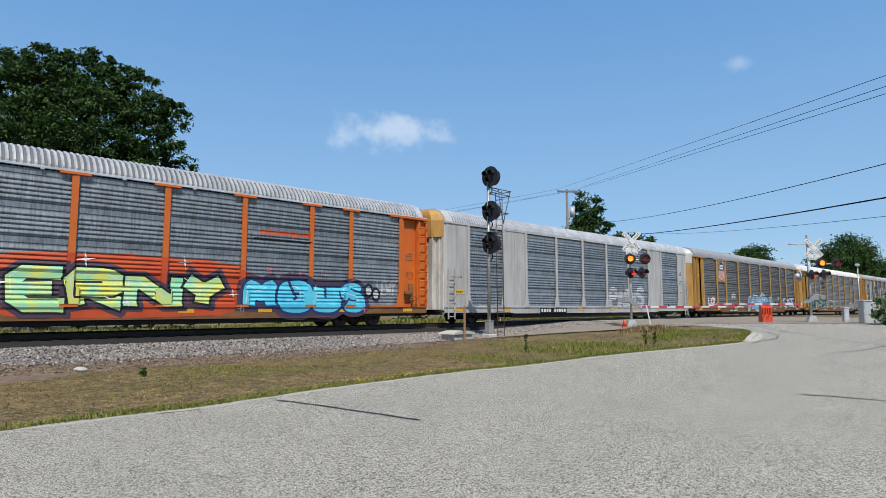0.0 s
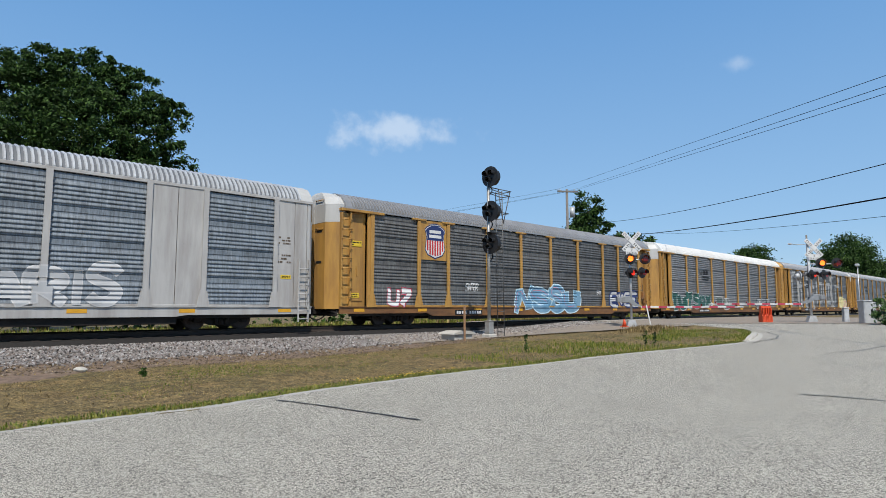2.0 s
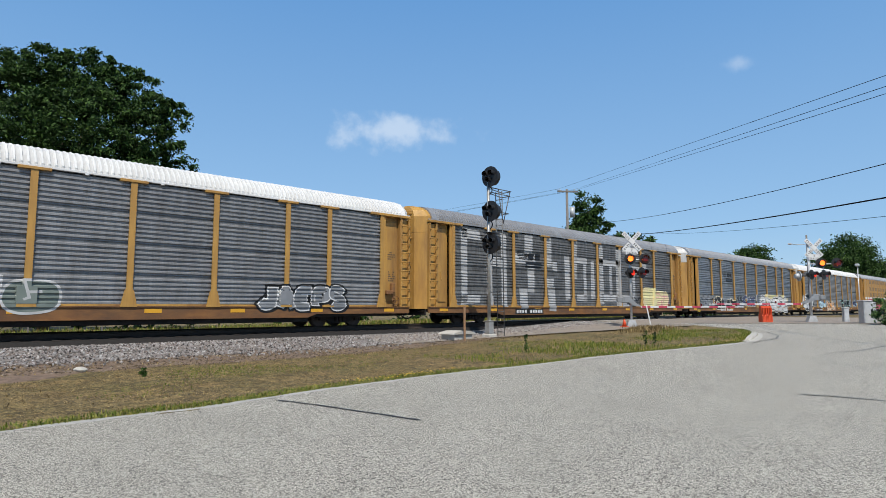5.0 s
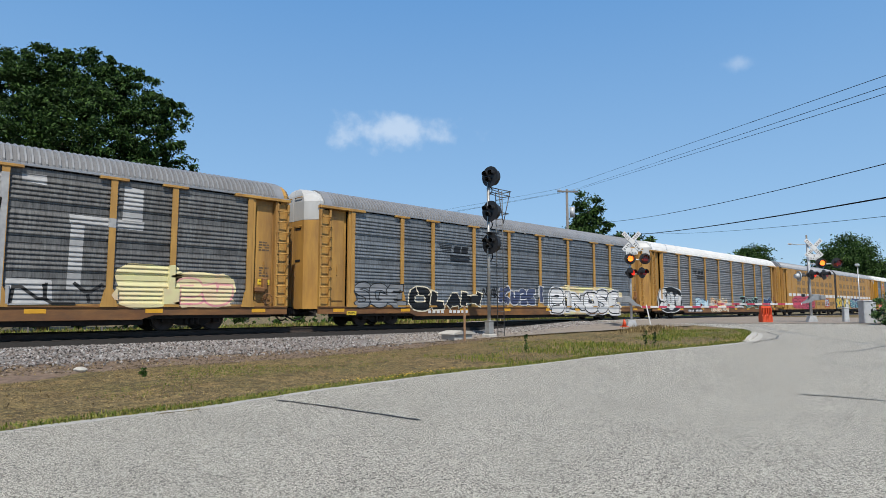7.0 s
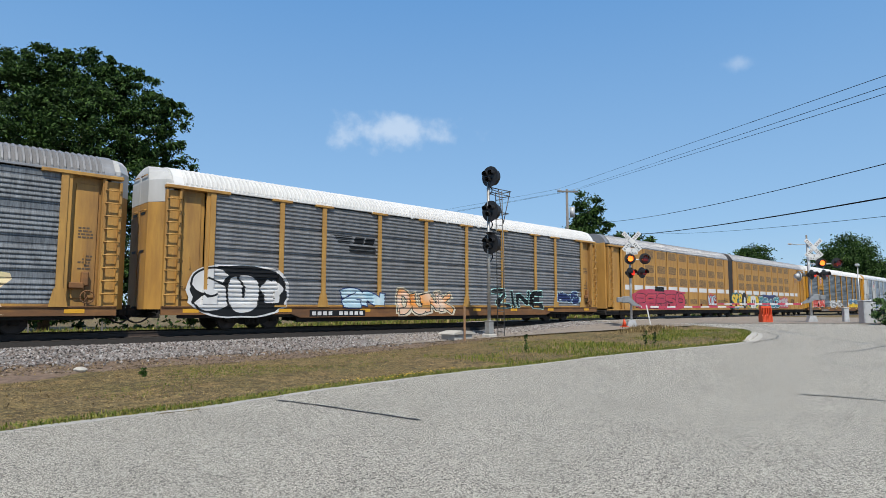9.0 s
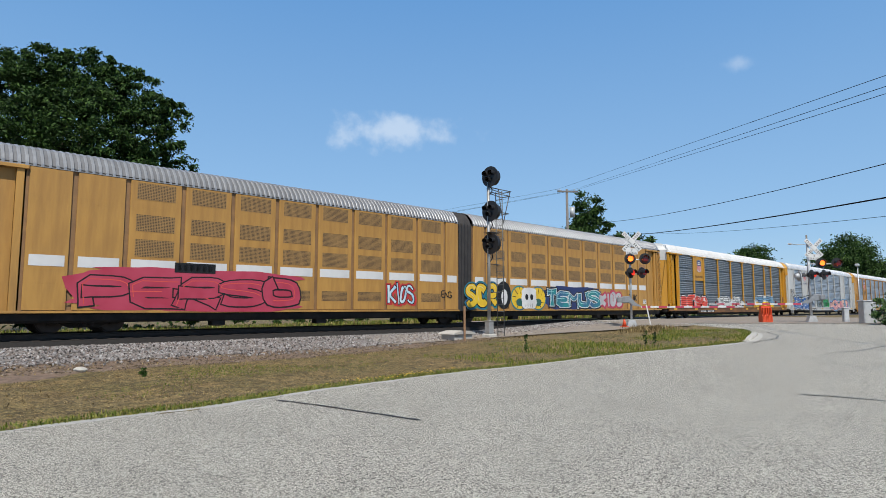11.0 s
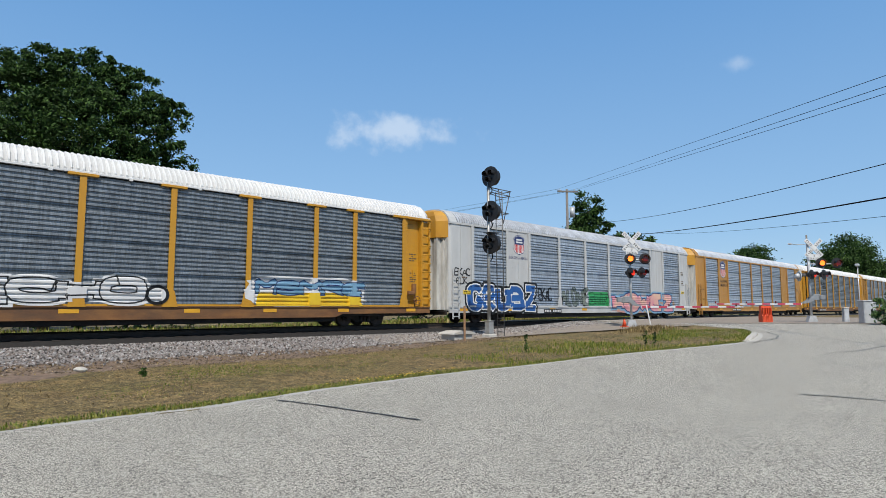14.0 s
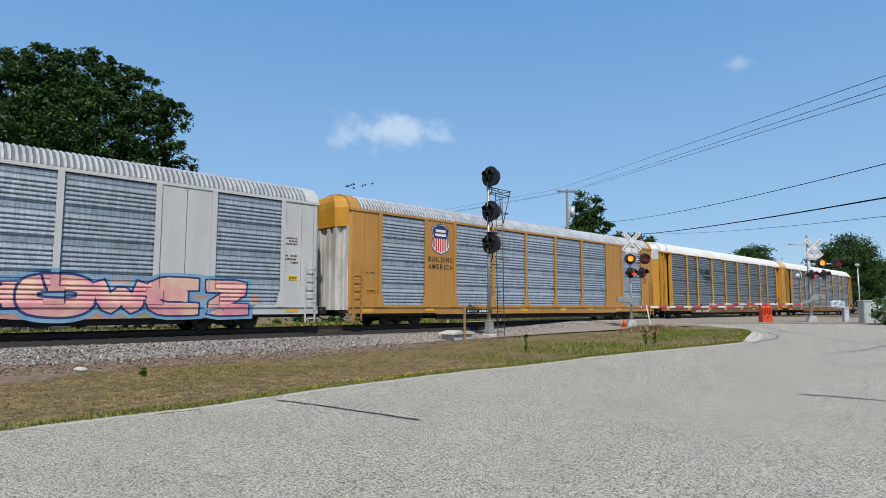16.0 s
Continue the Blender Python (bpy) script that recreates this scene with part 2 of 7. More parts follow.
M_CHANNEL = mat("tan_channel", (0.27, 0.15, 0.06), 0.65, col2=(0.2, 0.11, 0.05), scale=2, dirt=(0.12, 0.07, 0.035), damt=0.6)


def screen_mat():
    """Perforated sheet: a grid of dark round holes in tan paint."""
    m = mat("tan_perforated", (0.30, 0.175, 0.06), 0.6, col2=(0.25, 0.145, 0.05), scale=2)
    n, k = m.node_tree.nodes, m.node_tree.links
    b = n["Principled BSDF"]
    src = b.inputs["Base Color"].links[0].from_socket
    tc = n.new("ShaderNodeTexCoord")
    sp = n.new("ShaderNodeSeparateXYZ")
    k.new(tc.outputs["Object"], sp.inputs[0])
    fs = []
    for ax in (0, 2):
        a = n.new("ShaderNodeMath")
        a.operation = "MULTIPLY"
        a.inputs[1].default_value = math.pi / 0.052
        k.new(sp.outputs[ax], a.inputs[0])
        c = n.new("ShaderNodeMath")
        c.operation = "SINE"
        k.new(a.outputs[0], c.inputs[0])
        d = n.new("ShaderNodeMath")
        d.operation = "POWER"
        d.inputs[1].default_value = 2
        k.new(c.outputs[0], d.inputs[0])
        fs.append(d.outputs[0])
    p = n.new("ShaderNodeMath")
    p.operation = "MULTIPLY"
    k.new(fs[0], p.inputs[0])
    k.new(fs[1], p.inputs[1])
    g = n.new("ShaderNodeMath")
    g.operation = "GREATER_THAN"
    g.inputs[1].default_value = 0.26
    k.new(p.outputs[0], g.inputs[0])
    x = n.new("ShaderNodeMix")
    x.data_type = "RGBA"
    x.inputs[7].default_value = (0.05, 0.03, 0.015, 1)
    k.new(g.outputs[0], x.inputs[0])
    k.new(src, x.inputs[6])
    k.new(x.outputs[2], b.inputs["Base Color"])
    return m


M_SCREEN = screen_mat()


def spraymat(name, a, b=None, scale=1.2):
    return mat("spray_" + name, a, 0.55, col2=b or tuple(v * 0.85 for v in a), scale=scale, detail=2.0)


M_P_BLACK = spraymat("black", (0.003, 0.003, 0.0035))
M_P_WHITE = spraymat("white", (0.622, 0.622, 0.613), (0.521, 0.521, 0.521))
M_P_CHROME = spraymat("chrome", (0.50, 0.50, 0.50), (0.40, 0.40, 0.40))
M_P_NAVY = spraymat("navy", (0.015, 0.03, 0.12))
M_P_RED = spraymat("red", (0.50, 0.03, 0.03))
M_P_DKRED = spraymat("crimson", (0.36, 0.03, 0.06), (0.42, 0.05, 0.09))
M_P_ORANGE = spraymat("vermilion", (0.48, 0.07, 0.015), (0.40, 0.05, 0.012))
M_P_CORAL = spraymat("coral", (0.62, 0.09, 0.06), (0.52, 0.06, 0.04))
M_P_LIME = spraymat("lime_and_aqua", (0.62, 0.60, 0.10), (0.26, 0.60, 0.38), 1.6)
M_P_SKY = spraymat("sky_blue", (0.06, 0.40, 0.58), (0.10, 0.55, 0.68), 1.6)
M_P_ICE = spraymat("ice_blue", (0.32, 0.50, 0.60), (0.55, 0.66, 0.70), 1.5)
M_P_STEEL = spraymat("steel_blue", (0.11, 0.24, 0.36), (0.18, 0.32, 0.44), 1.5)
M_P_PINE = spraymat("pine_green", (0.02, 0.09, 0.075), (0.03, 0.12, 0.10))
M_P_TEAL = spraymat("teal", (0.01, 0.20, 0.21), (0.02, 0.09, 0.20), 1.4)
M_P_MINT = spraymat("mint", (0.42, 0.70, 0.66))
M_P_YELLOW = spraymat("yellow", (0.68, 0.46, 0.02), (0.60, 0.38, 0.02))
M_P_PALE = spraymat("pale_yellow", (0.62, 0.60, 0.30), (0.58, 0.44, 0.28), 0.9)
M_P_PEACH = spraymat("peach_and_pink", (0.60, 0.42, 0.28), (0.54, 0.20, 0.25), 0.9)
M_P_PINK = spraymat("rose", (0.58, 0.17, 0.22), (0.50, 0.12, 0.17))
M_P_COBALT = spraymat("cobalt", (0.012, 0.07, 0.24), (0.02, 0.10, 0.30), 1.3)
M_P_GREEN = spraymat("green", (0.02, 0.26, 0.07), (0.02, 0.20, 0.06))
M_P_GREYGREEN = spraymat("grey_green", (0.10, 0.13, 0.12), (0.16, 0.19, 0.17))
M_P_CREAM = spraymat("cream", (0.64, 0.58, 0.44))
M_P_GREY = spraymat("silver_grey", (0.42, 0.43, 0.44), (0.33, 0.34, 0.35))
M_P_DULL = spraymat("dull_grey", (0.21, 0.22, 0.235), (0.15, 0.16, 0.17))
M_P_INK = spraymat("dull_ink_blue", (0.055, 0.07, 0.13), (0.04, 0.05, 0.10))
M_P_SUNSET = spraymat("white_to_orange", (0.72, 0.66, 0.58), (0.70, 0.27, 0.03), 0.7)
M_P_DUSK = spraymat("dusk_violet", (0.06, 0.035, 0.06))
M_P_AMBER = spraymat("amber", (0.66, 0.33, 0.02))
M_P_NOTICE = spraymat("notice_yellow", (0.66, 0.46, 0.03))
M_P_SILVERBIG = spraymat("rolled_silver", (0.37, 0.37, 0.365), (0.28, 0.28, 0.28), 3.0)
M_PAN_GREY2 = mat("panel_ribbed_grey", (0.265, 0.27, 0.278), 0.5, 0.2, col2=(0.20, 0.202, 0.207), scale=3, dirt=(0.0927, 0.0774, 0.0697), dscale=0.8, damt=0.5, stretch=(1, 1, 0.3), rand=0.08)
M_P_GREENISH = spraymat("moss_and_pink", (0.20, 0.24, 0.07), (0.50, 0.20, 0.22), 0.8)
M_LENS = mat("signal_lens_dark", (0.02, 0.02, 0.025), 0.1)
M_STEEL_D = mat("dark_galvanised_steel", (0.12, 0.12, 0.12), 0.55, 0.4)
M_BUSH = mat("bush_leaf", (0.07, 0.13, 0.03), 0.55, col2=(0.04, 0.09, 0.02), scale=1.2)


def island_mat(name, cols, rough):
    """Each joined piece takes its own shade."""
    m = bpy.data.materials.new(name)
    m.use_nodes = True
    n, k = m.node_tree.nodes, m.node_tree.links
    g = n.new("ShaderNodeNewGeometry")
    r = n.new("ShaderNodeValToRGB")
    r.color_ramp.elements[0].color, r.color_ramp.elements[1].color = (*cols[0], 1), (*cols[-1], 1)
    for i, c in enumerate(cols[1:-1]):
        e = r.color_ramp.elements.new((i + 1) / (len(cols) - 1))
        e.color = (*c, 1)
    k.new(g.outputs["Random Per Island"], r.inputs[0])
    k.new(r.outputs[0], n["Principled BSDF"].inputs["Base Color"])
    n["Principled BSDF"].inputs["Roughness"].default_value = rough
    n["Principled BSDF"].inputs["Specular IOR Level"].default_value = 0.2
    return m


M_STONE_I = island_mat("ballast_chips_mixed", [(0.035, 0.03, 0.028), (0.13, 0.118, 0.112), (0.30, 0.29, 0.28), (0.17, 0.13, 0.11), (0.46, 0.45, 0.44)], 0.9)
M_CLOD = island_mat("earth_clods", [(0.03, 0.025, 0.02), (0.09, 0.065, 0.045), (0.15, 0.11, 0.075), (0.24, 0.2, 0.16)], 0.95)
M_LEAF = island_mat("leaf_green_mixed", [(0.010, 0.024, 0.006), (0.02, 0.046, 0.010), (0.035, 0.078, 0.015), (0.065, 0.12, 0.024)], 0.7)
M_BLADE_G = island_mat("green_blades_mixed", [(0.05, 0.085, 0.010), (0.13, 0.16, 0.022), (0.25, 0.23, 0.055)], 0.6)
M_BLADE_D = island_mat("dry_blades_mixed", [(0.045, 0.03, 0.014), (0.13, 0.09, 0.036), (0.22, 0.155, 0.065), (0.46, 0.36, 0.18)], 0.8)

M_PAN_MID = mat("panel_galvanised_mid", (0.212, 0.23, 0.246), 0.45, 0.3, col2=(0.153, 0.17, 0.187), scale=3, dirt=(0.0935, 0.0935, 0.0935), dscale=0.8, damt=0.55, stretch=(1, 1, 0.3), rand=0.1)
M_SILL = mat("rusty_yellow_sill", (0.24, 0.11, 0.033), 0.75, col2=(0.13, 0.055, 0.02), scale=1.3, dirt=(0.0595, 0.0382, 0.0255), dscale=0.9, damt=0.75, stretch=(0.6, 1, 1.5))
M_STENCIL = mat("faded_stencil", (0.10, 0.07, 0.045), 0.7)
M_EDGE = mat("bleached_road_edge", (0.42, 0.41, 0.385), 0.95, col2=(0.33, 0.32, 0.30), scale=14, bump=0.5, bscale=60)


def perforate(m, pitch, amount):
    """Rows of small punched holes, read as fine upright streaks from afar."""
    n, k = m.node_tree.nodes, m.node_tree.links
    b = n["Principled BSDF"]
    src = b.inputs["Base Color"].links[0].from_socket
    tc = n.new("ShaderNodeTexCoord")
    mp = n.new("ShaderNodeMapping")
    mp.inputs["Scale"].default_value = (1 / pitch, 1, 1.6)
    k.new(tc.outputs["Object"], mp.inputs[0])
    t = n.new("ShaderNodeTexNoise")
    t.inputs["Scale"].default_value = 1.0
    t.inputs["Detail"].default_value = 4
    t.inputs["Roughness"].default_value = 0.8
    k.new(mp.outputs[0], t.inputs["Vector"])
    r = n.new("ShaderNodeMapRange")
    r.inputs["From Min"].default_value, r.inputs["From Max"].default_value = 0.36, 0.60
    r.inputs["To Min"].default_value, r.inputs["To Max"].default_value = 1 - amount, 1.1
    k.new(t.outputs[0], r.inputs[0])
    x = n.new("ShaderNodeMix")
    x.data_type = "RGBA"
    x.blend_type = "MULTIPLY"
    x.inputs[0].default_value = 1.0
    k.new(src, x.inputs[6])
    k.new(r.outputs[0], x.inputs[7])
    k.new(x.outputs[2], b.inputs["Base Color"])


for pm, amount in ((M_PAN_BLUE, 0.5), (M_PAN_GREY, 0.55), (M_PAN_BRIGHT, 0.38), (M_PAN_GREY2, 0.12), (M_PAN_MID, 0.5)):
    perforate(pm, 0.085, amount)

# ---- mesh helpers ----
def mesh_ob(name, bm, material, parent=None, label="", smooth=False):
    me = bpy.data.meshes.new(name)
    bm.normal_update()
    if smooth:
        for f in bm.faces:
            f.smooth = True
    bm.to_mesh(me)
    bm.free()
    mats = material if isinstance(material, (list, tuple)) else [material]
    for m in mats:
        me.materials.append(m)
    ob = new(name, me)
    if parent:
        ob.parent = parent
    if label:
        tagged(ob, label)
    return ob


def part(name, bm, material, parent, label="", smooth=False):
    return mesh_ob(name, bm, material, parent, label, smooth)


def thing(name, label, category, m=None, group="", kind=""):
    ob = new(name)
    ob.empty_display_size = 0.2
    if m is not None:
        ob.matrix_world = m
    return tagged(ob, label, category, group, kind)


def box(bm, x0, x1, y0, y1, z0, z1, bevel=0.0, m=None, mi=0):
    """A bevelled box added to bm; m turns or moves it."""
    t = bmesh.new()
    bmesh.ops.create_cube(t, size=1)
    bmesh.ops.transform(t, matrix=Matrix.Translation(((x0 + x1) / 2, (y0 + y1) / 2, (z0 + z1) / 2)) @ Matrix.Diagonal((abs(x1 - x0), abs(y1 - y0), abs(z1 - z0), 1)), verts=t.verts)
    if bevel:
        bmesh.ops.bevel(t, geom=t.edges[:], offset=bevel, segments=1, affect="EDGES")
    join(bm, t, m, mi)


def join(bm, t, m=None, mi=0):
    if m is not None:
        bmesh.ops.transform(t, matrix=m, verts=t.verts)
    vs = {}
    for v in t.verts:
        vs[v] = bm.verts.new(v.co)
    for f in t.faces:
        try:
            g = bm.faces.new([vs[v] for v in f.verts])
            g.material_index = mi if mi else f.material_index
            g.smooth = f.smooth
        except ValueError:
            pass
    t.free()


def tube(bm, a, b, r0, r1=None, seg=10, mi=0, smooth=True):
    """A tapered round bar from a to b."""
    a, b = Vector(a), Vector(b)
    r1 = r0 if r1 is None else r1
    t = bmesh.new()
    bmesh.ops.create_cone(t, cap_ends=True, segments=seg, radius1=r0, radius2=r1, depth=(b - a).length)
    for f in t.faces:
        f.smooth = smooth and len(f.verts) == 4
    q = (b - a).to_track_quat("Z", "Y").to_matrix().to_4x4()
    join(bm, t, Matrix.Translation((a + b) / 2) @ q, mi)


def prism(bm, pts, a, b, axis="y", mi=0):
    """Extrudes a polygon of (u, v) pairs: axis y gives (u, a..b, v), x gives (a..b, u, v), z gives (u, v, a..b)."""
    def at(u, v, w):
        return {"y": (u, w, v), "x": (w, u, v), "z": (u, v, w)}[axis]
    p = [bm.verts.new(at(u, v, a)) for u, v in pts]
    q = [bm.verts.new(at(u, v, b)) for u, v in pts]
    n = len(pts)
    fs = [bm.faces.new(p), bm.faces.new(q[::-1])]
    for i in range(n):
        fs.append(bm.faces.new((p[i], q[i], q[(i + 1) % n], p[(i + 1) % n])))
    for f in fs:
        f.material_index = mi
    bmesh.ops.recalc_face_normals(bm, faces=fs)


def strip(bm, rows, mi=0, smooth=False):
    """A sheet from rows of points."""
    vs = [[bm.verts.new(p) for p in r] for r in rows]
    for i in range(len(vs) - 1):
        for j in range(len(vs[0]) - 1):
            f = bm.faces.new((vs[i][j], vs[i][j + 1], vs[i + 1][j + 1], vs[i + 1][j]))
            f.material_index = mi
            f.smooth = smooth


def lerp(a, b, t):
    return a + (b - a) * t


def curve_at(pts, x):
    """Linear interpolation in a list of (x, y)."""
    return float(np.interp(x, [p[0] for p in pts], [p[1] for p in pts]))

# ---- ground ----
def lift(x):
    """The approach to the crossing climbs along the track."""
    return float(np.interp(x, [8, 12, 17.5, 26, 32, 37, 60, 200], [0, 0.02, 0.2, 0.45, 0.70, 0.76, 0.76, 0.3]))


def ground_z(x, y):
    a = abs(y)
    if y < 0:
        base = float(np.interp(a, [0, 2.2, 3.9, 6, 10, 12, 40, 300], [0.36, 0.36, 0.08, 0.05, 0.02, -0.02, -0.03, -0.5]))
    else:
        base = float(np.interp(a, [0, 2.1, 3.9, 12, 40, 300], [0.36, 0.36, 0.1, 0.0, 0.0, -1.0]))
    fade = float(np.interp(y, [4, 20], [1, 0]))
    return max(base, lerp(base, lift(x), fade) if lift(x) > base else base)


def spaced(lo, hi, fine_lo, fine_hi, step, coarse):
    out = [fine_lo - (fine_lo - lo) * (1 - i / coarse) ** 2 for i in range(coarse)]
    n = int((fine_hi - fine_lo) / step)
    out += [fine_lo + (fine_hi - fine_lo) * i / n for i in range(n)]
    out += [fine_hi + (hi - fine_hi) * (i / coarse) ** 2 for i in range(coarse + 1)]
    return out


XS = spaced(-800, 2500, -25, 70, 0.4, 16)
YS = spaced(-800, 2500, -25, 14, 0.3, 16)
EDGE = [(-800, -16), (-60, -15.5), (-12, -14.2), (1.45, -13.5), (2.8, -13.38), (4.0, -13.42), (5.1, -13.19), (6.4, -12.93), (7.8, -12.75), (9.4, -12.63), (11.6, -12.6), (13.2, -12.98), (15.7, -13.24), (18.1, -13.79), (20.7, -14.47), (22.3, -14.8), (23.6, -14.85), (25.2, -14.45), (27.2, -13.87), (29.6, -12.5), (31.4, -9.7), (33.1, -7.4), (35.5, -4.2), (37.2, -2.0)]


def edge_y(x):
    return curve_at(EDGE, x) if x < 37.2 else -2.0


def build_ground():
    bm = bmesh.new()
    rows = []
    for y in YS:
        row = []
        for x in XS:
            z = ground_z(x, y)
            if -60 < x < 60 and -30 < y < edge_y(x) - 0.3:
                z -= 0.05
            elif -14 < y < -4:
                z += 0.03 * noise.noise((x * 0.7, y * 0.7, 0)) + 0.015 * noise.noise((x * 3, y * 3, 4))
            row.append((x, y, z))
        rows.append(row)
    strip(bm, rows, smooth=True)
    return tagged(mesh_ob("ground", bm, M_GRASS), "dry mown grass and bare earth verge beside the railway", "ground", kind="structure")


def sheet(name, material, xs, y0, y1, ny, up, label, category):
    """A ground layer between the lines y0(x) and y1(x)."""
    bm = bmesh.new()
    rows = []
    for x in xs:
        a, b = y0(x), y1(x)
        rows.append([(x, lerp(a, b, j / ny), ground_z(x, lerp(a, b, j / ny)) + up(x, lerp(a, b, j / ny))) for j in range(ny + 1)])
    strip(bm, rows, smooth=True)
    return tagged(mesh_ob(name, bm, material), label, category, kind="structure")


def steps(lo, hi, d):
    n = max(1, int((hi - lo) / d))
    return [lo + (hi - lo) * i / n for i in range(n + 1)]


def wob(x, k, amp, s=0.0):
    return amp * noise.noise((x * k, s, 1.7))


def build_road():
    bm = bmesh.new()
    xs = [-800, -300, -100, -60, -40] + steps(-25, 44, 0.3) + [50, 60, 80, 120, 200, 500, 2000]
    rows = []
    for x in xs:
        y1 = edge_y(x) + wob(x, 1.7, 0.07) + wob(x, 6, 0.03)
        if x > 38:
            y1 = -18.6 + 0.02 * x
        ys = [lerp(-70, y1, 1 - (1 - j / 60) ** 2.2) for j in range(61)]
        rows.append([(x, y, max(ground_z(x, y), -0.02) + 0.022 - (0.03 if j == 60 else 0)) for j, y in enumerate(ys)])
    strip(bm, rows, smooth=True)
    road = tagged(mesh_ob("road", bm, M_ASPHALT), "pale worn chip-sealed road with crack sealant lines", "road", kind="structure")
    return road


def ribbon(name, pts, w, material, label, up=0.031):
    bm = bmesh.new()
    fine = []
    for (a, b) in zip(pts[:-1], pts[1:]):
        for i in range(8):
            fine.append(Vector((lerp(a[0], b[0], i / 8), lerp(a[1], b[1], i / 8), 0)))
    fine.append(Vector((*pts[-1], 0)))
    rows = []
    for i, p in enumerate(fine):
        d = (fine[min(i + 1, len(fine) - 1)] - fine[max(i - 1, 0)]).normalized()
        n = Vector((-d.y, d.x, 0))
        ww = w * (0.75 + 0.5 * noise.noise((i * 0.6, p.x, 2))) * (0.4 if i in (0, len(fine) - 1) else 1)
        q = p + n * 0.03 * noise.noise((i * 0.35, p.y, 5))
        rows.append([(*(q + n * ww * k).xy, max(ground_z(q.x, q.y), -0.02) + up) for k in (-0.5, 0.5)])
    strip(bm, rows)
    return tagged(mesh_ob(name, bm, material), label, "road crack", kind="structure")


def dirt_edge(x):
    return curve_at([(-20, -8.4), (2.2, -7.9), (4.0, -6.95), (6.0, -6.55), (9.1, -6.9), (11.5, -6.45), (16.3, -6.2), (24, -5.6)], x) + wob(x, 0.9, 0.35) + wob(x, 3.0, 0.2)


def build_layers():
    sheet("dirt_strip", M_DIRT, steps(-40, 24, 0.5), dirt_edge, lambda x: -3.6, 14,
          lambda x, y: (0.02 if y > dirt_edge(x) + 0.25 else -0.035) + 0.03 * noise.noise((x * 0.7, y * 0.7, 0)) + 0.03 * noise.noise((x * 2.6, y * 2.6, 3)), "bare brown earth along the ballast toe", "bare earth")
    sheet("ballast", M_BALLAST, steps(-60, 33, 0.25) + [], lambda x: -3.95 + wob(x, 1.1, 0.18), lambda x: 3.9, 40,
          lambda x, y: 0.03 + 0.035 * noise.noise((x * 5, y * 5, 0)) + 0.03 * noise.noise((x * 1.6, y * 1.6, 7)), "grey crushed stone ballast under the track", "ballast")
    sheet("far_ballast", M_BALLAST, steps(46, 900, 8), lambda x: -2.6, lambda x: 3.4, 8, lambda x, y: 0.02, "grey crushed stone ballast beyond the crossing", "ballast")
    sheet("gravel_patch", M_GRAVEL, steps(15.5, 34.5, 0.4), lambda x: max(edge_y(x) + 0.35, curve_at([(15.5, -4.6), (20, -5.6), (24, -6.4), (28, -7.9), (31, -9.6), (34.5, -6)], x)), lambda x: -2.2, 10,
          lambda x, y: 0.05, "pale trampled gravel and dust round the signal bases", "gravel")
    sheet("gravel_island", M_GRAVEL, steps(33.5, 60, 0.6), lambda x: curve_at([(33.5, -9), (36, -13.2), (39, -17.3), (60, -17.3)], x), lambda x: -2.3, 14,
          lambda x, y: 0.034, "pale gravel apron beside the level crossing", "gravel")
    sheet("crossing_deck", M_CONC, steps(34.5, 44.5, 0.5), lambda x: -2.4, lambda x: -0.83, 4, lambda x, y: RAIL - 0.01 - ground_z(x, y), "light concrete crossing deck beside the rails", "crossing deck")
    sheet("crossing_deck", M_CONC, steps(34.5, 44.5, 0.5), lambda x: -0.66, lambda x: 0.66, 4, lambda x, y: RAIL - 0.01 - ground_z(x, y), "light concrete crossing deck between the rails", "crossing deck")
    # pale gravel road and service track on the far side
    sheet("far_track_bed", M_GRAVEL, steps(-40, 120, 2), lambda x: 4.6, lambda x: 7.4, 3, lambda x, y: 0.05, "pale gravel service track behind the railway", "track")
    sheet("road_edge", M_EDGE, steps(-20, 28, 0.3), lambda x: edge_y(x) - 0.16 + wob(x, 2.1, 0.12) + wob(x, 7, 0.07), lambda x: edge_y(x) + 0.02 + wob(x, 1.7, 0.07) + wob(x, 6, 0.03), 2,
          lambda x, y: 0.026 + max(-0.02 - ground_z(x, y), 0), "bleached crumbling edge of the road", "road edge")
    ribbon("crack_seal", [(5.27, -13.61), (5.4, -13.89), (5.59, -15.04), (5.73, -16.0), (5.84, -16.7)], 0.075, M_TAR, "black tar sealant line across the road")
    ribbon("crack_seal", [(12.27, -19.61), (12.42, -20.18), (12.43, -20.9), (12.5, -22.2)], 0.07, M_TAR, "black tar sealant line across the road")
    ribbon("crack_seal", [(20.41, -18.17), (21.35, -18.67), (23.53, -18.94), (26, -19.4)], 0.06, M_TAR, "black tar sealant line across the road")
    ribbon("crack_seal", [(22.6, -15.3), (23.57, -15.2), (24.9, -15.3), (26.5, -14.9), (28.3, -13.9), (28.9, -13.0)], 0.06, M_TAR, "curved black tar sealant line by the kerb")
    ribbon("crack_seal", [(23.4, -15.6), (22.9, -16.6), (22.0, -18.0)], 0.022, M_TAR, "thin dark sealant line across the road")
    # worn concrete kerb round the corner of the verge
    bm = bmesh.new()
    pts = [Vector((x, edge_y(x), 0)) for x in steps(23.3, 27.4, 0.3)]
    rows = []
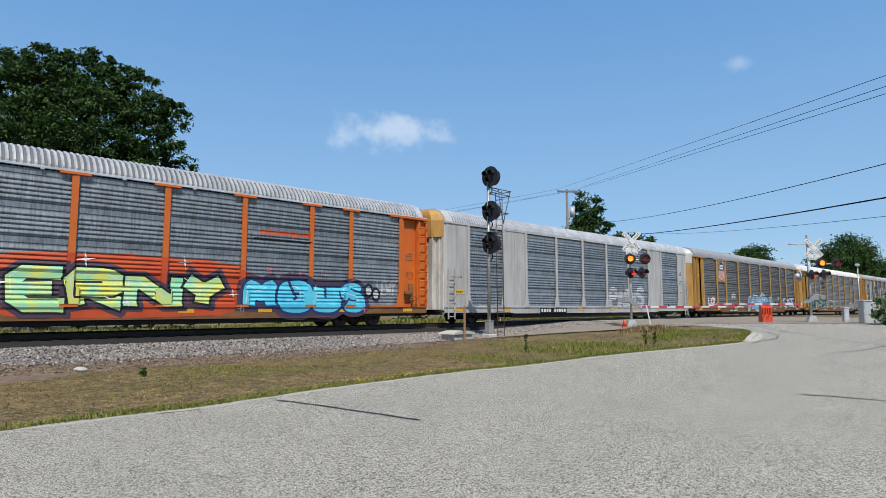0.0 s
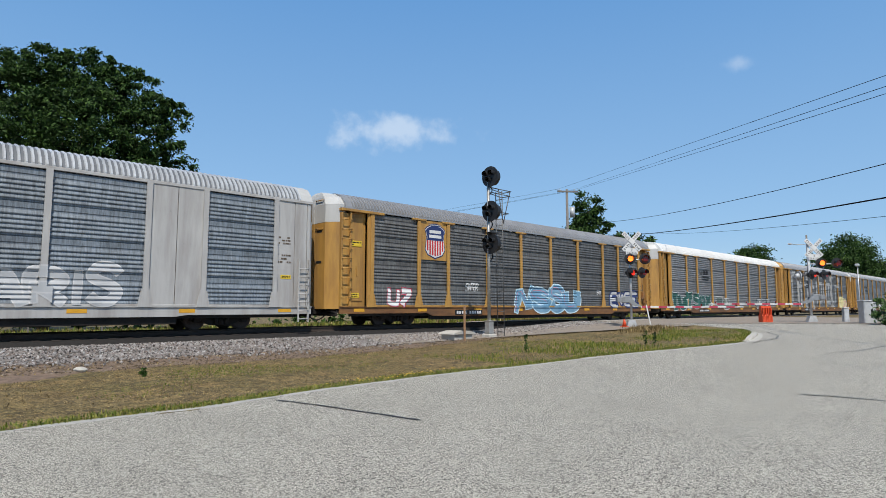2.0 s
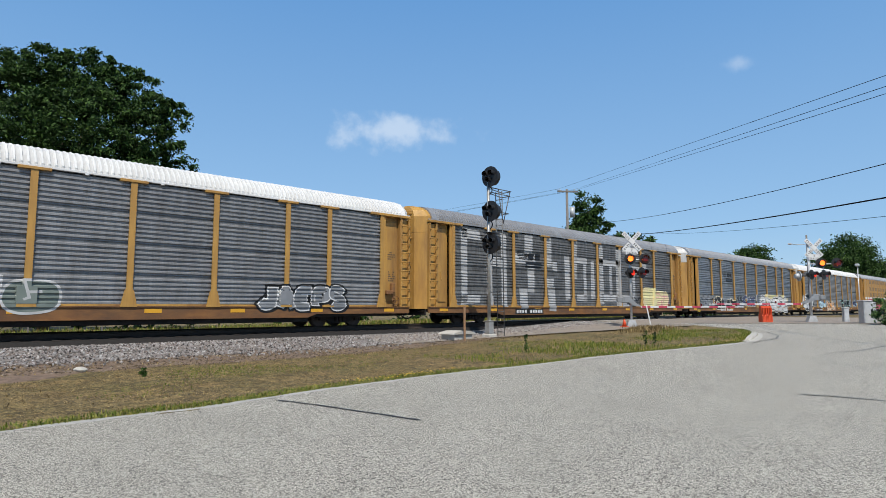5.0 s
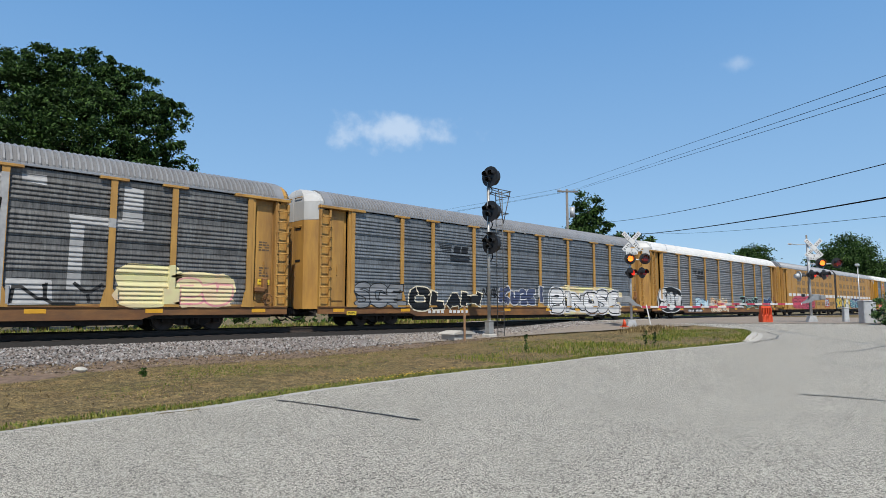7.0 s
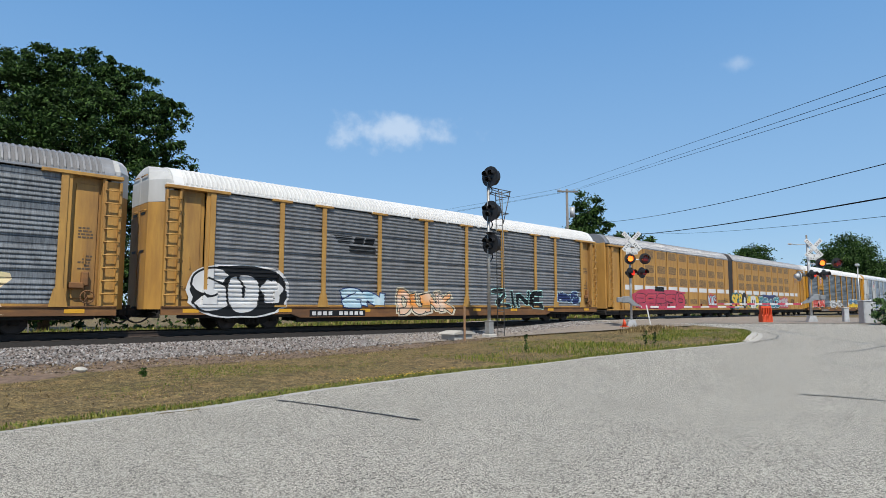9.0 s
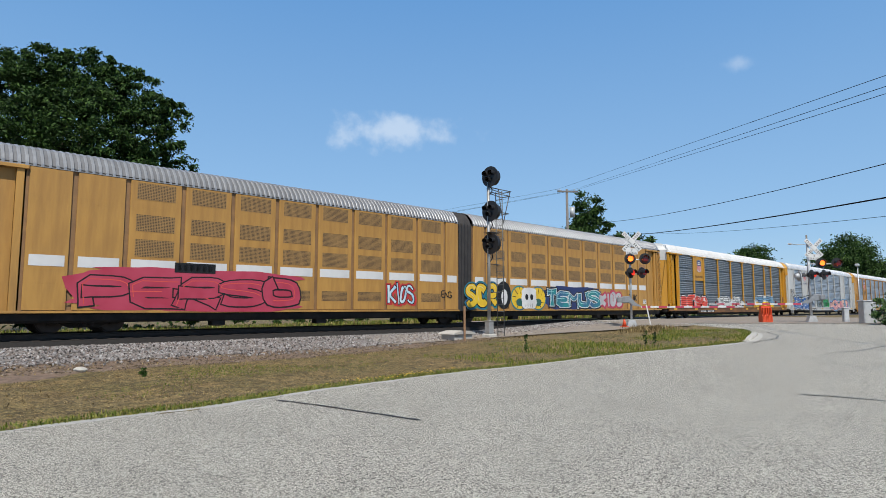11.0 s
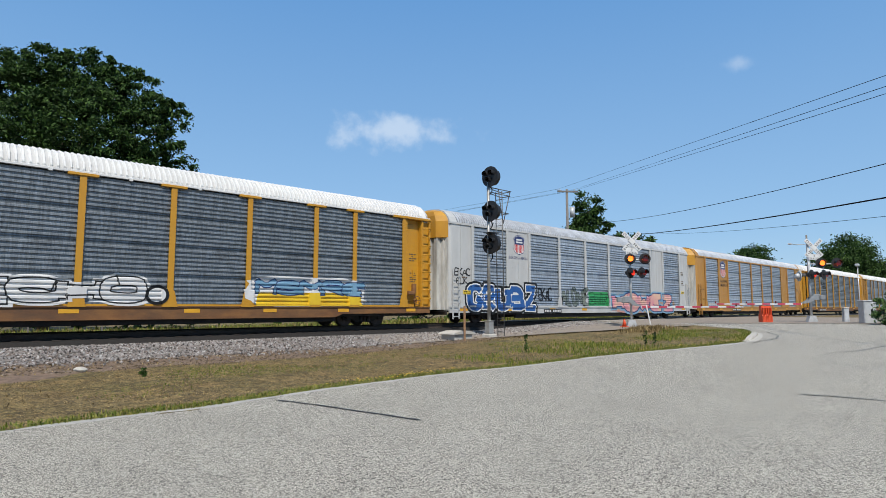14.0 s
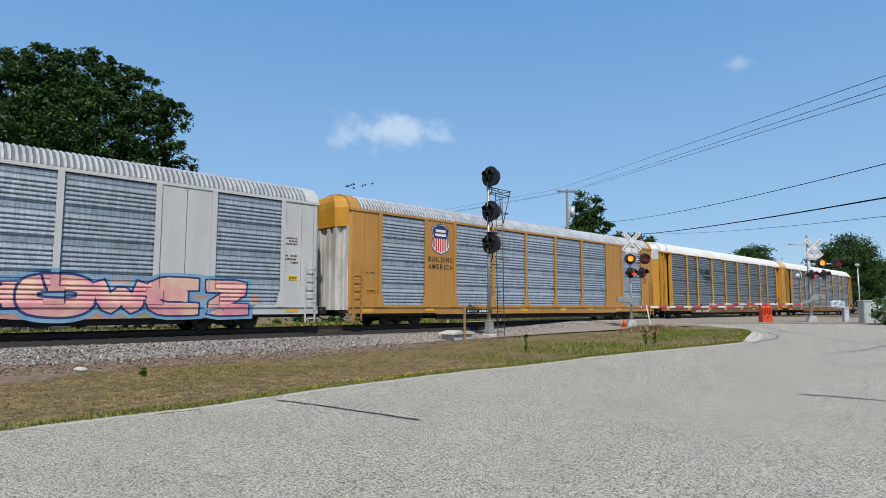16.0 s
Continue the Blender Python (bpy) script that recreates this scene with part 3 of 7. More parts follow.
    for i, p in enumerate(pts):
        d = (pts[min(i + 1, len(pts) - 1)] - pts[max(i - 1, 0)]).normalized()
        n = Vector((-d.y, d.x, 0))
        z = ground_z(p.x, p.y)
        h = 0.10 * min(1, i / 3, (len(pts) - 1 - i) / 3)
        prof = [(-0.25, 0.024), (-0.03, 0.03), (0.0, 0.03 + h * 0.9), (0.03, 0.035 + h), (0.16, 0.035 + h), (0.17, -0.05)]
        rows.append([(*(p + n * k).xy, z + u) for k, u in prof])
    strip(bm, rows)
    tagged(mesh_ob("kerb", bm, M_CONC), "worn pale concrete kerb rounding the verge corner", "kerb", kind="structure")


def build_track():
    prof = [(-0.075, 0), (0.075, 0), (0.06, 0.02), (0.012, 0.035), (0.012, 0.13), (0.037, 0.14), (0.037, 0.175), (0.03, 0.18), (-0.03, 0.18), (-0.037, 0.175), (-0.037, 0.14), (-0.012, 0.13), (-0.012, 0.035), (-0.06, 0.02)]
    for s in (-0.755, 0.755):
        b = bmesh.new()
        prism(b, [(u + s, v + RAIL - 0.18) for u, v in prof], -300, 900, "x")
        tagged(mesh_ob("rail", b, M_RAIL), "rusty brown steel running rail on timber ties", "rail", group="running rails")
    b = bmesh.new()
    box(b, -0.115, 0.115, -1.3, 1.3, RAIL - 0.36, RAIL - 0.185, 0.012)
    for s in (-0.755, 0.755):
        box(b, -0.09, 0.09, s - 0.16, s + 0.16, RAIL - 0.19, RAIL - 0.172)
    # solid dark bed, added where the gaps between tie ends lie in shade
    bed = bmesh.new()
    prism(bed, [(-1.5, RAIL - 0.55), (1.4, RAIL - 0.55), (1.28, RAIL - 0.2), (-1.28, RAIL - 0.2)], -60, 34.4, "x")
    tagged(mesh_ob("fouled_ballast", bed, M_BED_SHADE), "dark ballast bed between the ties, the gaps' shade in its colour", "ballast", kind="structure")
    first = tagged(mesh_ob("railway_tie", b, M_TIE), "dark creosoted timber tie under the rails", "railway tie", group="ties under the rails")
    first.location.x = -14
    for i in range(1, 100):
        copy_thing(first, pose(-14 + 0.53 * i, 0, 0))
    bm = bmesh.new()
    for i in range(180):
        box(bm, 47 + 0.53 * i, 47.23 + 0.53 * i, -1.3, 1.3, RAIL - 0.36, RAIL - 0.185)
    tagged(mesh_ob("far_ties", bm, M_TIE), "dark timber ties beyond the crossing", "railway ties", kind="stuff")


build_ground()
build_road()
build_layers()
build_track()

# ---- glyphs for lettering and spray paint ----
TEXTS = "ABCDEFGHIJKLMNOPQRSTUVWXYZ27"
GLYPH = {}


def build_glyphs():
    jobs = []
    for ch in sorted(set(TEXTS + "BUILDINGAMERICARAILROADCROSSING2TRACKSR1.!?F8")):
        for key, off in (("fat", 0.06), ("thin", 0.012)):
            cu = bpy.data.curves.new("glyph", "FONT")
            cu.body, cu.size, cu.offset, cu.resolution_u = ch, 1.0, off, 3
            jobs.append((ch, key, new("glyph", cu)))
    bpy.context.view_layer.update()
    dg = bpy.context.evaluated_depsgraph_get()
    for ch, key, ob in jobs:
        me = bpy.data.meshes.new_from_object(ob.evaluated_get(dg))
        GLYPH[ch, key] = ([v.co.xy.copy() for v in me.vertices], [tuple(p.vertices) for p in me.polygons])
        bpy.data.meshes.remove(me)
    for ch, key, ob in jobs:
        cu = ob.data
        bpy.data.objects.remove(ob)
        bpy.data.curves.remove(cu)


build_glyphs()


def glyph_bm(ch, key, m):
    """A glyph fitted to the unit square by its fat form, then moved by the map m(u, v)."""
    ref = GLYPH[ch, "fat"][0]
    x0, x1 = min(p.x for p in ref), max(p.x for p in ref)
    y0, y1 = min(p.y for p in ref), max(p.y for p in ref)
    bm = bmesh.new()
    vs, fs = GLYPH[ch, key]
    bv = [bm.verts.new(((p.x - x0) / (x1 - x0), (p.y - y0) / (y1 - y0), 0)) for p in vs]
    for f in fs:
        try:
            bm.faces.new([bv[i] for i in f])
        except ValueError:
            pass
    for v in bm.verts:
        v.co = (*m(v.co.x, v.co.y), 0)
    return bm


# ---- autorack wagons ----
HL = 13.6
SIDE = 1.5
Z0, Z1, ZT = 0.42, 0.86, 5.12   # sill bottom, sill top and eaves above the rail
POSTS = [-11.94, -9.14, -7.18, -4.25, -1.41, 1.41, 4.25, 7.18, 9.14, 11.94]
ROOF_PROF = [(-1.54, 5.10), (-1.51, 5.20), (-1.40, 5.42), (-1.14, 5.70), (-0.7, 5.86), (0, 5.92)]
ROOF_FULL = ROOF_PROF + [(-y, z) for y, z in ROOF_PROF[-2::-1]]
SHARED = {}


def shared(name, key, make, material, parent, loc=(0, 0, 0), label="", rot=None, extra=None):
    """A part whose mesh is made once for each key and material."""
    k = (key, material.name)
    if k not in SHARED:
        me = bpy.data.meshes.new(name)
        bm = make()
        bm.normal_update()
        bm.to_mesh(me)
        bm.free()
        me.materials.append(material)
        if extra:
            me.materials.append(extra)
        SHARED[k] = me
    ob = new(name, SHARED[k])
    ob.parent = parent
    ob.location = loc
    if rot:
        ob.rotation_euler = rot
    if label:
        tagged(ob, label)
    return ob


def roof_bm(x0, x1, pitch=0.18, amp=0.045):
    bm = bmesh.new()
    n = int((x1 - x0) / pitch)
    rows = []
    last = len(ROOF_FULL) - 1
    for i in range(n):
        for f, up in ((0.0, 0), (0.46, 0), (0.58, 1), (0.88, 1)):
            x = x0 + (i + f) * (x1 - x0) / n
            rows.append([(x, y * (1 + up * amp * 0.75 * (0 < j < last)), z + amp * up * (0.35 if 0 < j < last else 0)) for j, (y, z) in enumerate(ROOF_FULL)])
    rows.append([(x1, y, z) for y, z in ROOF_FULL])
    strip(bm, rows)
    # valley floors and right-hand rib slopes take the darker, painted-in shade
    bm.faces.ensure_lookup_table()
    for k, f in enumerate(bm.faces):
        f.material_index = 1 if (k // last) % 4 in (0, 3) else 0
    return bm


def rib_profile(kind):
    """Depth and height pairs of the side sheets, bottom to top: perforated sheets with smooth bands, or plain close ribs."""
    z0, z1, prof = Z1, ZT - 0.08, []
    h = (z1 - z0) / 4
    if kind == "perforated":
        for s in range(4):
            b = z0 + s * h
            prof.append((0.0, b + 0.012))
            for r in range(5):
                c = b + h * (0.06 + 0.70 * (r + 0.5) / 5)
                prof += [(0.0, c - 0.068), (0.042, c - 0.062), (0.045, c - 0.036), (0.0, c + 0.066)]
            prof += [(0.0, b + h * 0.80), (0.02, b + h * 0.82), (0.02, b + h * 0.97), (-0.03, b + h * 0.985), (-0.03, b + h)]
    else:
        for s in range(4):
            b = z0 + s * h
            prof.append((0.0, b + 0.012))
            for r in range(6):
                c = b + h * (0.04 + 0.90 * (r + 0.5) / 6)
                prof += [(-0.01, c - 0.060), (0.045, c - 0.036), (0.045, c + 0.02), (-0.01, c + 0.05)]
            prof += [(0.0, b + h * 0.955), (-0.06, b + h * 0.96), (-0.06, b + h)]
    return prof


PROFILE = {"perforated": rib_profile("perforated"), "ribbed": rib_profile("ribbed")}


def panel_bm(w, kind):
    bm = bmesh.new()
    prof = PROFILE[kind]
    strip(bm, [[(-w / 2, -d, z) for d, z in prof], [(w / 2, -d, z) for d, z in prof]])
    return bm


def post_bm(cap):
    bm = bmesh.new()
    hw, fl, a, b = (0.10, 0.26, Z1 - 0.02, ZT - 0.06) if cap else (0.095, 0.24, Z1 - 0.02, ZT - 0.03)
    prism(bm, [(-fl, a), (fl, a), (hw * 1.5, a + 0.52), (hw, a + 0.60), (hw, b), (-hw, b), (-hw, a + 0.60), (-hw * 1.5, a + 0.52)], -0.10, -0.055, "y")
    prism(bm, [(-hw * 0.5, a), (hw * 0.5, a), (hw * 0.5, b), (-hw * 0.5, b)], -0.055, 0.02, "y")
    if cap:
        box(bm, -0.44, 0.44, -0.13, 0.02, b - 0.07, b + 0.02, 0.01)
    return bm


def sill_bm(length, belly):
    hl = length / 2
    bm = bmesh.new()
    low = Z0 if belly else 0.50
    pts = [(-hl, Z1), (hl, Z1), (hl, 0.56), (8.6, 0.56), (8.2, low), (-8.2, low), (-8.6, 0.56), (-hl, 0.56)]
    prism(bm, pts, -SIDE - 0.045, -SIDE + 0.03, "y")
    box(bm, -hl, hl, -SIDE - 0.085, -SIDE - 0.04, Z1 - 0.035, Z1 + 0.005)
    if belly:
        prism(bm, [(-8.2, low + 0.03), (8.2, low + 0.03), (8.2, low), (-8.2, low)], -SIDE - 0.09, -SIDE - 0.045, "y")
    return bm


def under_bm(length):
    hl = length / 2
    bm = bmesh.new()
    box(bm, -hl, hl, -1.3, 1.3, 0.60, 0.84)
    box(bm, -8.3, 8.3, -1.42, -1.30, 0.24, 0.62, 0.02)
    box(bm, -hl + 0.6, hl - 0.6, -1.40, -1.30, 0.44, 0.62, 0.02)
    box(bm, -8, 8, -0.35, 0.35, 0.28, 0.62, 0.02)
    tube(bm, (-5.4, -1.0, 0.46), (-4.5, -1.0, 0.46), 0.13, seg=12)
    box(bm, -3.2, -2.6, -1.25, -0.9, 0.28, 0.6, 0.03)
    tube(bm, (2.2, -1.15, 0.42), (6.5, -1.15, 0.42), 0.025, seg=6)
    box(bm, 3.0, 3.3, -1.3, -1.05, 0.3, 0.6, 0.02)
    return bm


def bogie_bm():
    bm = bmesh.new()
    for s in (-1, 1):
        prism(bm, [(-1.15, 0.38), (-1.0, 0.56), (-0.45, 0.66), (0.45, 0.66), (1.0, 0.56), (1.15, 0.38), (0.75, 0.34), (0.42, 0.18), (-0.42, 0.18), (-0.75, 0.34)], s * 0.95, s * 1.07, "y")
        for i in range(3):
            tube(bm, ((i - 1) * 0.2, s * 1.09, 0.22), ((i - 1) * 0.2, s * 1.09, 0.46), 0.075, seg=10)
        for dx in (-0.89, 0.89):
            box(bm, dx - 0.14, dx + 0.14, s * 0.95, s * 1.14, 0.28, 0.52, 0.03)
    box(bm, -0.25, 0.25, -1.0, 1.0, 0.38, 0.60, 0.03)
    return bm


def wheelset_bm():
    bm = bmesh.new()
    tube(bm, (0, -1.0, 0), (0, 1.0, 0), 0.085, seg=10)
    for s in (-1, 1):
        tube(bm, (0, s * 0.70, 0), (0, s * 0.83, 0), 0.39, seg=28)
        tube(bm, (0, s * 0.67, 0), (0, s * 0.70, 0), 0.415, seg=28)
        tube(bm, (0, s * 0.83, 0), (0, s * 0.87, 0), 0.15, seg=12)
        tube(bm, (0, s * 0.83, 0), (0, s * 0.836, 0), 0.37, 0.35, seg=28)
        for i in range(5):
            a = i * math.tau / 5
            tube(bm, (0.26 * math.cos(a), s * 0.83, 0.26 * math.sin(a)), (0.26 * math.cos(a), s * 0.855, 0.26 * math.sin(a)), 0.04, seg=8)
    return bm


WHEELS = {-0.89: [], 0.89: []}


def bogie(parent, x):
    b = shared("bogie", "bogie", bogie_bm, M_DARK, parent, (x, 0, 0))
    for dx in (-0.89, 0.89):
        w = shared("wheelset", "wheelset", wheelset_bm, M_WHEEL, b, (dx, 0, 0.39))
        WHEELS[dx].append(w)


def ladder_bm(w, z0, z1, step=0.335, stile=0.025):
    bm = bmesh.new()
    for s in (-1, 1):
        box(bm, s * w / 2 - stile, s * w / 2 + stile, -0.03, 0.03, z0, z1)
    n = int((z1 - z0) / step)
    for i in range(n):
        z = z0 + 0.12 + i * step
        tube(bm, (-w / 2, -0.04, z), (w / 2, -0.04, z), 0.018, seg=6)
    return bm


def wide_ladder_bm():
    """The corner ladder of the older cars: a channel with proud bracket rungs."""
    bm = bmesh.new()
    box(bm, -0.27, -0.19, -0.10, 0.06, Z1, ZT - 0.2, 0.01)
    box(bm, 0.19, 0.27, -0.10, 0.06, Z1, ZT - 0.2, 0.01)
    box(bm, -0.19, 0.19, 0.02, 0.05, Z1, ZT - 0.2)
    for i in range(9):
        z = 1.25 + i * 0.42
        tube(bm, (-0.24, -0.16, z), (0.24, -0.16, z), 0.02, seg=6)
        for s in (-0.23, 0.23):
            tube(bm, (s, -0.16, z), (s, -0.08, z), 0.02, seg=6)
    return bm


def loft(bm, rings):
    """A closed skin through rings of equal length, with end caps."""
    vs = [[bm.verts.new(p) for p in r] for r in rings]
    n = len(rings[0])
    fs = []
    for a, c in zip(vs[:-1], vs[1:]):
        for i in range(n):
            fs.append(bm.faces.new((a[i], a[(i + 1) % n], c[(i + 1) % n], c[i])))
    fs += [bm.faces.new(vs[0][::-1]), bm.faces.new(vs[-1])]
    bmesh.ops.recalc_face_normals(bm, faces=fs)


def end_ring(s, side, z, out, half, back=0.3):
    """Plan of one end-door leaf at height z: chamfered out to the middle of the car."""
    pts = [(HL - back, side * 0.02), (HL + out, side * 0.02), (HL + out, side * half * 0.62), (HL - 0.04, side * half), (HL - back, side * half)]
    return [(s * x, y, z) for x, y in pts]


def leaf_bm(s, side, rings):
    bm = bmesh.new()
    loft(bm, [end_ring(s, side, z, out, half) for z, out, half in rings])
    return bm


def coupler_bm(s):
    bm = bmesh.new()
    box(bm, 0, s * 0.45, -0.16, 0.16, 0.52, 0.86, 0.03)
    box(bm, s * 0.4, s * 0.70, -0.20, 0.18, 0.50, 0.80, 0.06)
    tube(bm, (s * 0.62, -0.05, 0.42), (s * 0.62, -0.05, 0.92), 0.07, seg=8)
    a = Vector((0, -0.5, 0.55))
    for i in range(6):
        b = Vector((s * 0.14 * (i + 1), -0.5 + 0.04 * i, 0.55 - 0.26 * math.sin((i + 1) / 6 * math.pi)))
        tube(bm, a, b, 0.03, seg=6)
        a = b
    box(bm, s * -0.02, s * 0.06, -1.35, 1.35, 0.46, 0.62, 0.02)
    tube(bm, (s * 0.1, -1.3, 0.66), (s * 0.1, -0.3, 0.62), 0.018, seg=6)
    return bm


def bars_bm(x0, x1, z0, z1, rows, seed, fill=0.9):
    """Small stencilled lines that cannot be read, as broken bars."""
    rnd = random.Random(seed)
    bm = bmesh.new()
    h = (z1 - z0) / rows
    for r in range(rows):
        x = x0
        while x < x1 - 0.03:
            w = rnd.uniform(0.05, 0.16)
            e = min(x1, x + w)
            if rnd.random() < fill:
                box(bm, x, e, -0.004, 0.0, z0 + h * (r + 0.25), z0 + h * (r + 0.75))
            x = e + 0.03
    return bm


def digits_bm(x0, x1, z0, z1, n, skip=()):
    """A row of n character-sized bars."""
    bm = bmesh.new()
    w = (x1 - x0) / n
    for i in range(n):
        if i in skip:
            continue
        box(bm, x0 + w * (i + 0.14), x0 + w * (i + 0.82), -0.004, 0.0, z0, z1)
    return bm


def frame_bm(x0, x1, z0, z1, t):
    bm = bmesh.new()
    for a, b, c, d in ((x0, x1, z1 - t, z1), (x0, x1, z0, z0 + t), (x0, x0 + t, z0 + t, z1 - t), (x1 - t, x1, z0 + t, z1 - t)):
        box(bm, a, b, -0.004, 0, c, d)
    return bm


class Car:
    """A wagon under construction: its thing and what its near side looks like."""

    def __init__(self, thing_ob, posts, plates, kind, hl):
        self.ob, self.posts, self.plates, self.kind, self.hl, self.n = thing_ob, posts, plates, kind, hl, 0

    def surface(self, x, z):
        if self.kind == "tan":
            return -SIDE - (0.062 if z < 0.721 else 0.038)
        if z < Z1 - 0.0365:
            return -SIDE - 0.046
        if z < Z1 + 0.0735:
            return -SIDE - 0.086
        for p in self.posts:
            hw = 0.1005 if z > Z1 + 0.6005 else 0.2605
            if abs(x - p) <= hw:
                return -SIDE - 0.101
        if x < self.posts[0] or x > self.posts[-1]:
            return -SIDE - 0.02 if self.kind == "perforated_s" else -SIDE + 0.0
        for a, b in self.plates:
            if a < x < b:
                return -SIDE - 0.032
        prof = PROFILE["ribbed" if self.kind == "ribbed" else "perforated"]
        return -SIDE + 0.02 - float(np.interp(z, [q[1] for q in prof], [q[0] for q in prof]))

    def paint(self, bm, material, layer, name="spray_paint", label=""):
        """Lays a flat shape (x along the car, y up) on the side so that it follows ribs and posts."""
        zs = [v.co.y for v in bm.verts]
        xs = [v.co.x for v in bm.verts]
        if not zs:
            return
        prof = PROFILE["ribbed" if self.kind == "ribbed" else "perforated"]
        cuts = [("y", 0.72), ("y", 0.722)] if self.kind == "tan" else [("y", Z1 - 0.038), ("y", Z1 - 0.035), ("y", Z1 + 0.072), ("y", Z1 + 0.075)]
        if self.kind != "tan":
            cuts += [("y", q[1]) for q in prof]
        for p in self.posts:
            for e in (-0.28, -0.26, -0.12, -0.10, 0.10, 0.12, 0.26, 0.28):
                cuts.append(("x", p + e))
        cuts += [("y", Z1 + 0.6), ("y", Z1 + 0.602)]
        for ax, c in cuts:
            lo, hi = (min(zs), max(zs)) if ax == "y" else (min(xs), max(xs))
            if lo + 0.002 < c < hi - 0.002:
                co, no = ((0, c, 0), (0, 1, 0)) if ax == "y" else ((c, 0, 0), (1, 0, 0))
                bmesh.ops.bisect_plane(bm, geom=bm.verts[:] + bm.edges[:] + bm.faces[:], dist=0.0004, plane_co=co, plane_no=no)
        bmesh.ops.triangulate(bm, faces=bm.faces[:])
        for v in bm.verts:
            x, z = v.co.x, v.co.y
            v.co = (x, self.surface(x, z) - 0.004 * layer - v.co.z, z)
        o = part(name, bm, material, self.ob, label)
        return o


def poly_bm(pts):
    bm = bmesh.new()
    bm.faces.new([bm.verts.new((x, y, 0)) for x, y in pts])
    return bm


def ellipse(cx, cz, rx, rz, n=20, a0=0.0, a1=math.tau):
    return [(cx + rx * math.cos(lerp(a0, a1, i / n)), cz + rz * math.sin(lerp(a0, a1, i / n))) for i in range(n if a1 - a0 > 6.2 else n + 1)]


def lumpy(x0, x1, z0, z1, seed, n=36, amp=0.12, p=0.45):
    """A cloud outline that fills a box."""
    rnd = random.Random(seed)
    out = []
    cx, cz, rx, rz = (x0 + x1) / 2, (z0 + z1) / 2, (x1 - x0) / 2, (z1 - z0) / 2
    for i in range(n):
        a = i * math.tau / n
        k = 1 + rnd.uniform(-amp, amp)
        c, s = math.cos(a), math.sin(a)
        out.append((cx + rx * k * math.copysign(abs(c) ** p, c), cz + rz * (1 + rnd.uniform(-amp, amp) * 0.6) * math.copysign(abs(s) ** p, s)))
    return out


STROKES = dict(zip("ABCDEFGHIJKLMNOPRSTUVWXYZ27", """00 26 40/12 32,00 06 36 44 33 03/33 42 40 00,45 36 16 05 01 10 30 41,00 06 26 44 42 20 00,46 06 00 40/03 33,46 06 00/03 33,
45 36 16 05 01 10 30 42 23,06 00/46 40/03 43,26 20,46 41 30 10 01,06 00/46 03 40,06 00 40,00 06 23 46 40,00 06 40 46,16 36 45 41 30 10 01 05 16,00 06 36 45 44 33 03,00 06 36 45 44 33 03/13 40,
45 36 16 05 04 33 42 41 30 10 01,06 46/26 20,06 01 10 30 41 46,06 20 46,06 10 24 30 46,06 40/46 00,06 23 46/23 20,06 46 00 40,05 16 36 45 44 00 40,06 46 10""".replace("\n", "").split(",")))


def smooth_line(pts, rounds):
    """Cuts the corners of a line, keeping its ends."""
    for _ in range(rounds):
        out = [pts[0]]
        for a, b in zip(pts[:-1], pts[1:]):
            out += [a.lerp(b, 0.22), a.lerp(b, 0.78)]
        pts = out + [pts[-1]]
    return pts


def stroke_bm(bm, pts, widths, grow, depth, shift=(0.0, 0.0)):
    """A painted stroke: a ribbon with mitred bends; grow widens and lengthens it for outlines."""
    n = len(pts)
    rows = []
    for i, p in enumerate(pts):
        a = (p - pts[i - 1]).normalized() if i else (pts[1] - p).normalized()
        b = (pts[i + 1] - p).normalized() if i < n - 1 else a
        d = (a + b).normalized() if (a + b).length > 0.2 else b
        m = min(1.35, 1 / max(0.5, d.dot(b)))
        w = (widths[i] / 2 + grow) * m
        q = p - a * grow if i == 0 else (p + b * grow if i == n - 1 else p)
        k = Vector((-d.y, d.x)) * w
        z = depth + 0.00006 * i
        rows.append([(q.x + k.x + shift[0], q.y + k.y + shift[1], z), (q.x - k.x + shift[0], q.y - k.y + shift[1], z)])
    strip(bm, rows)


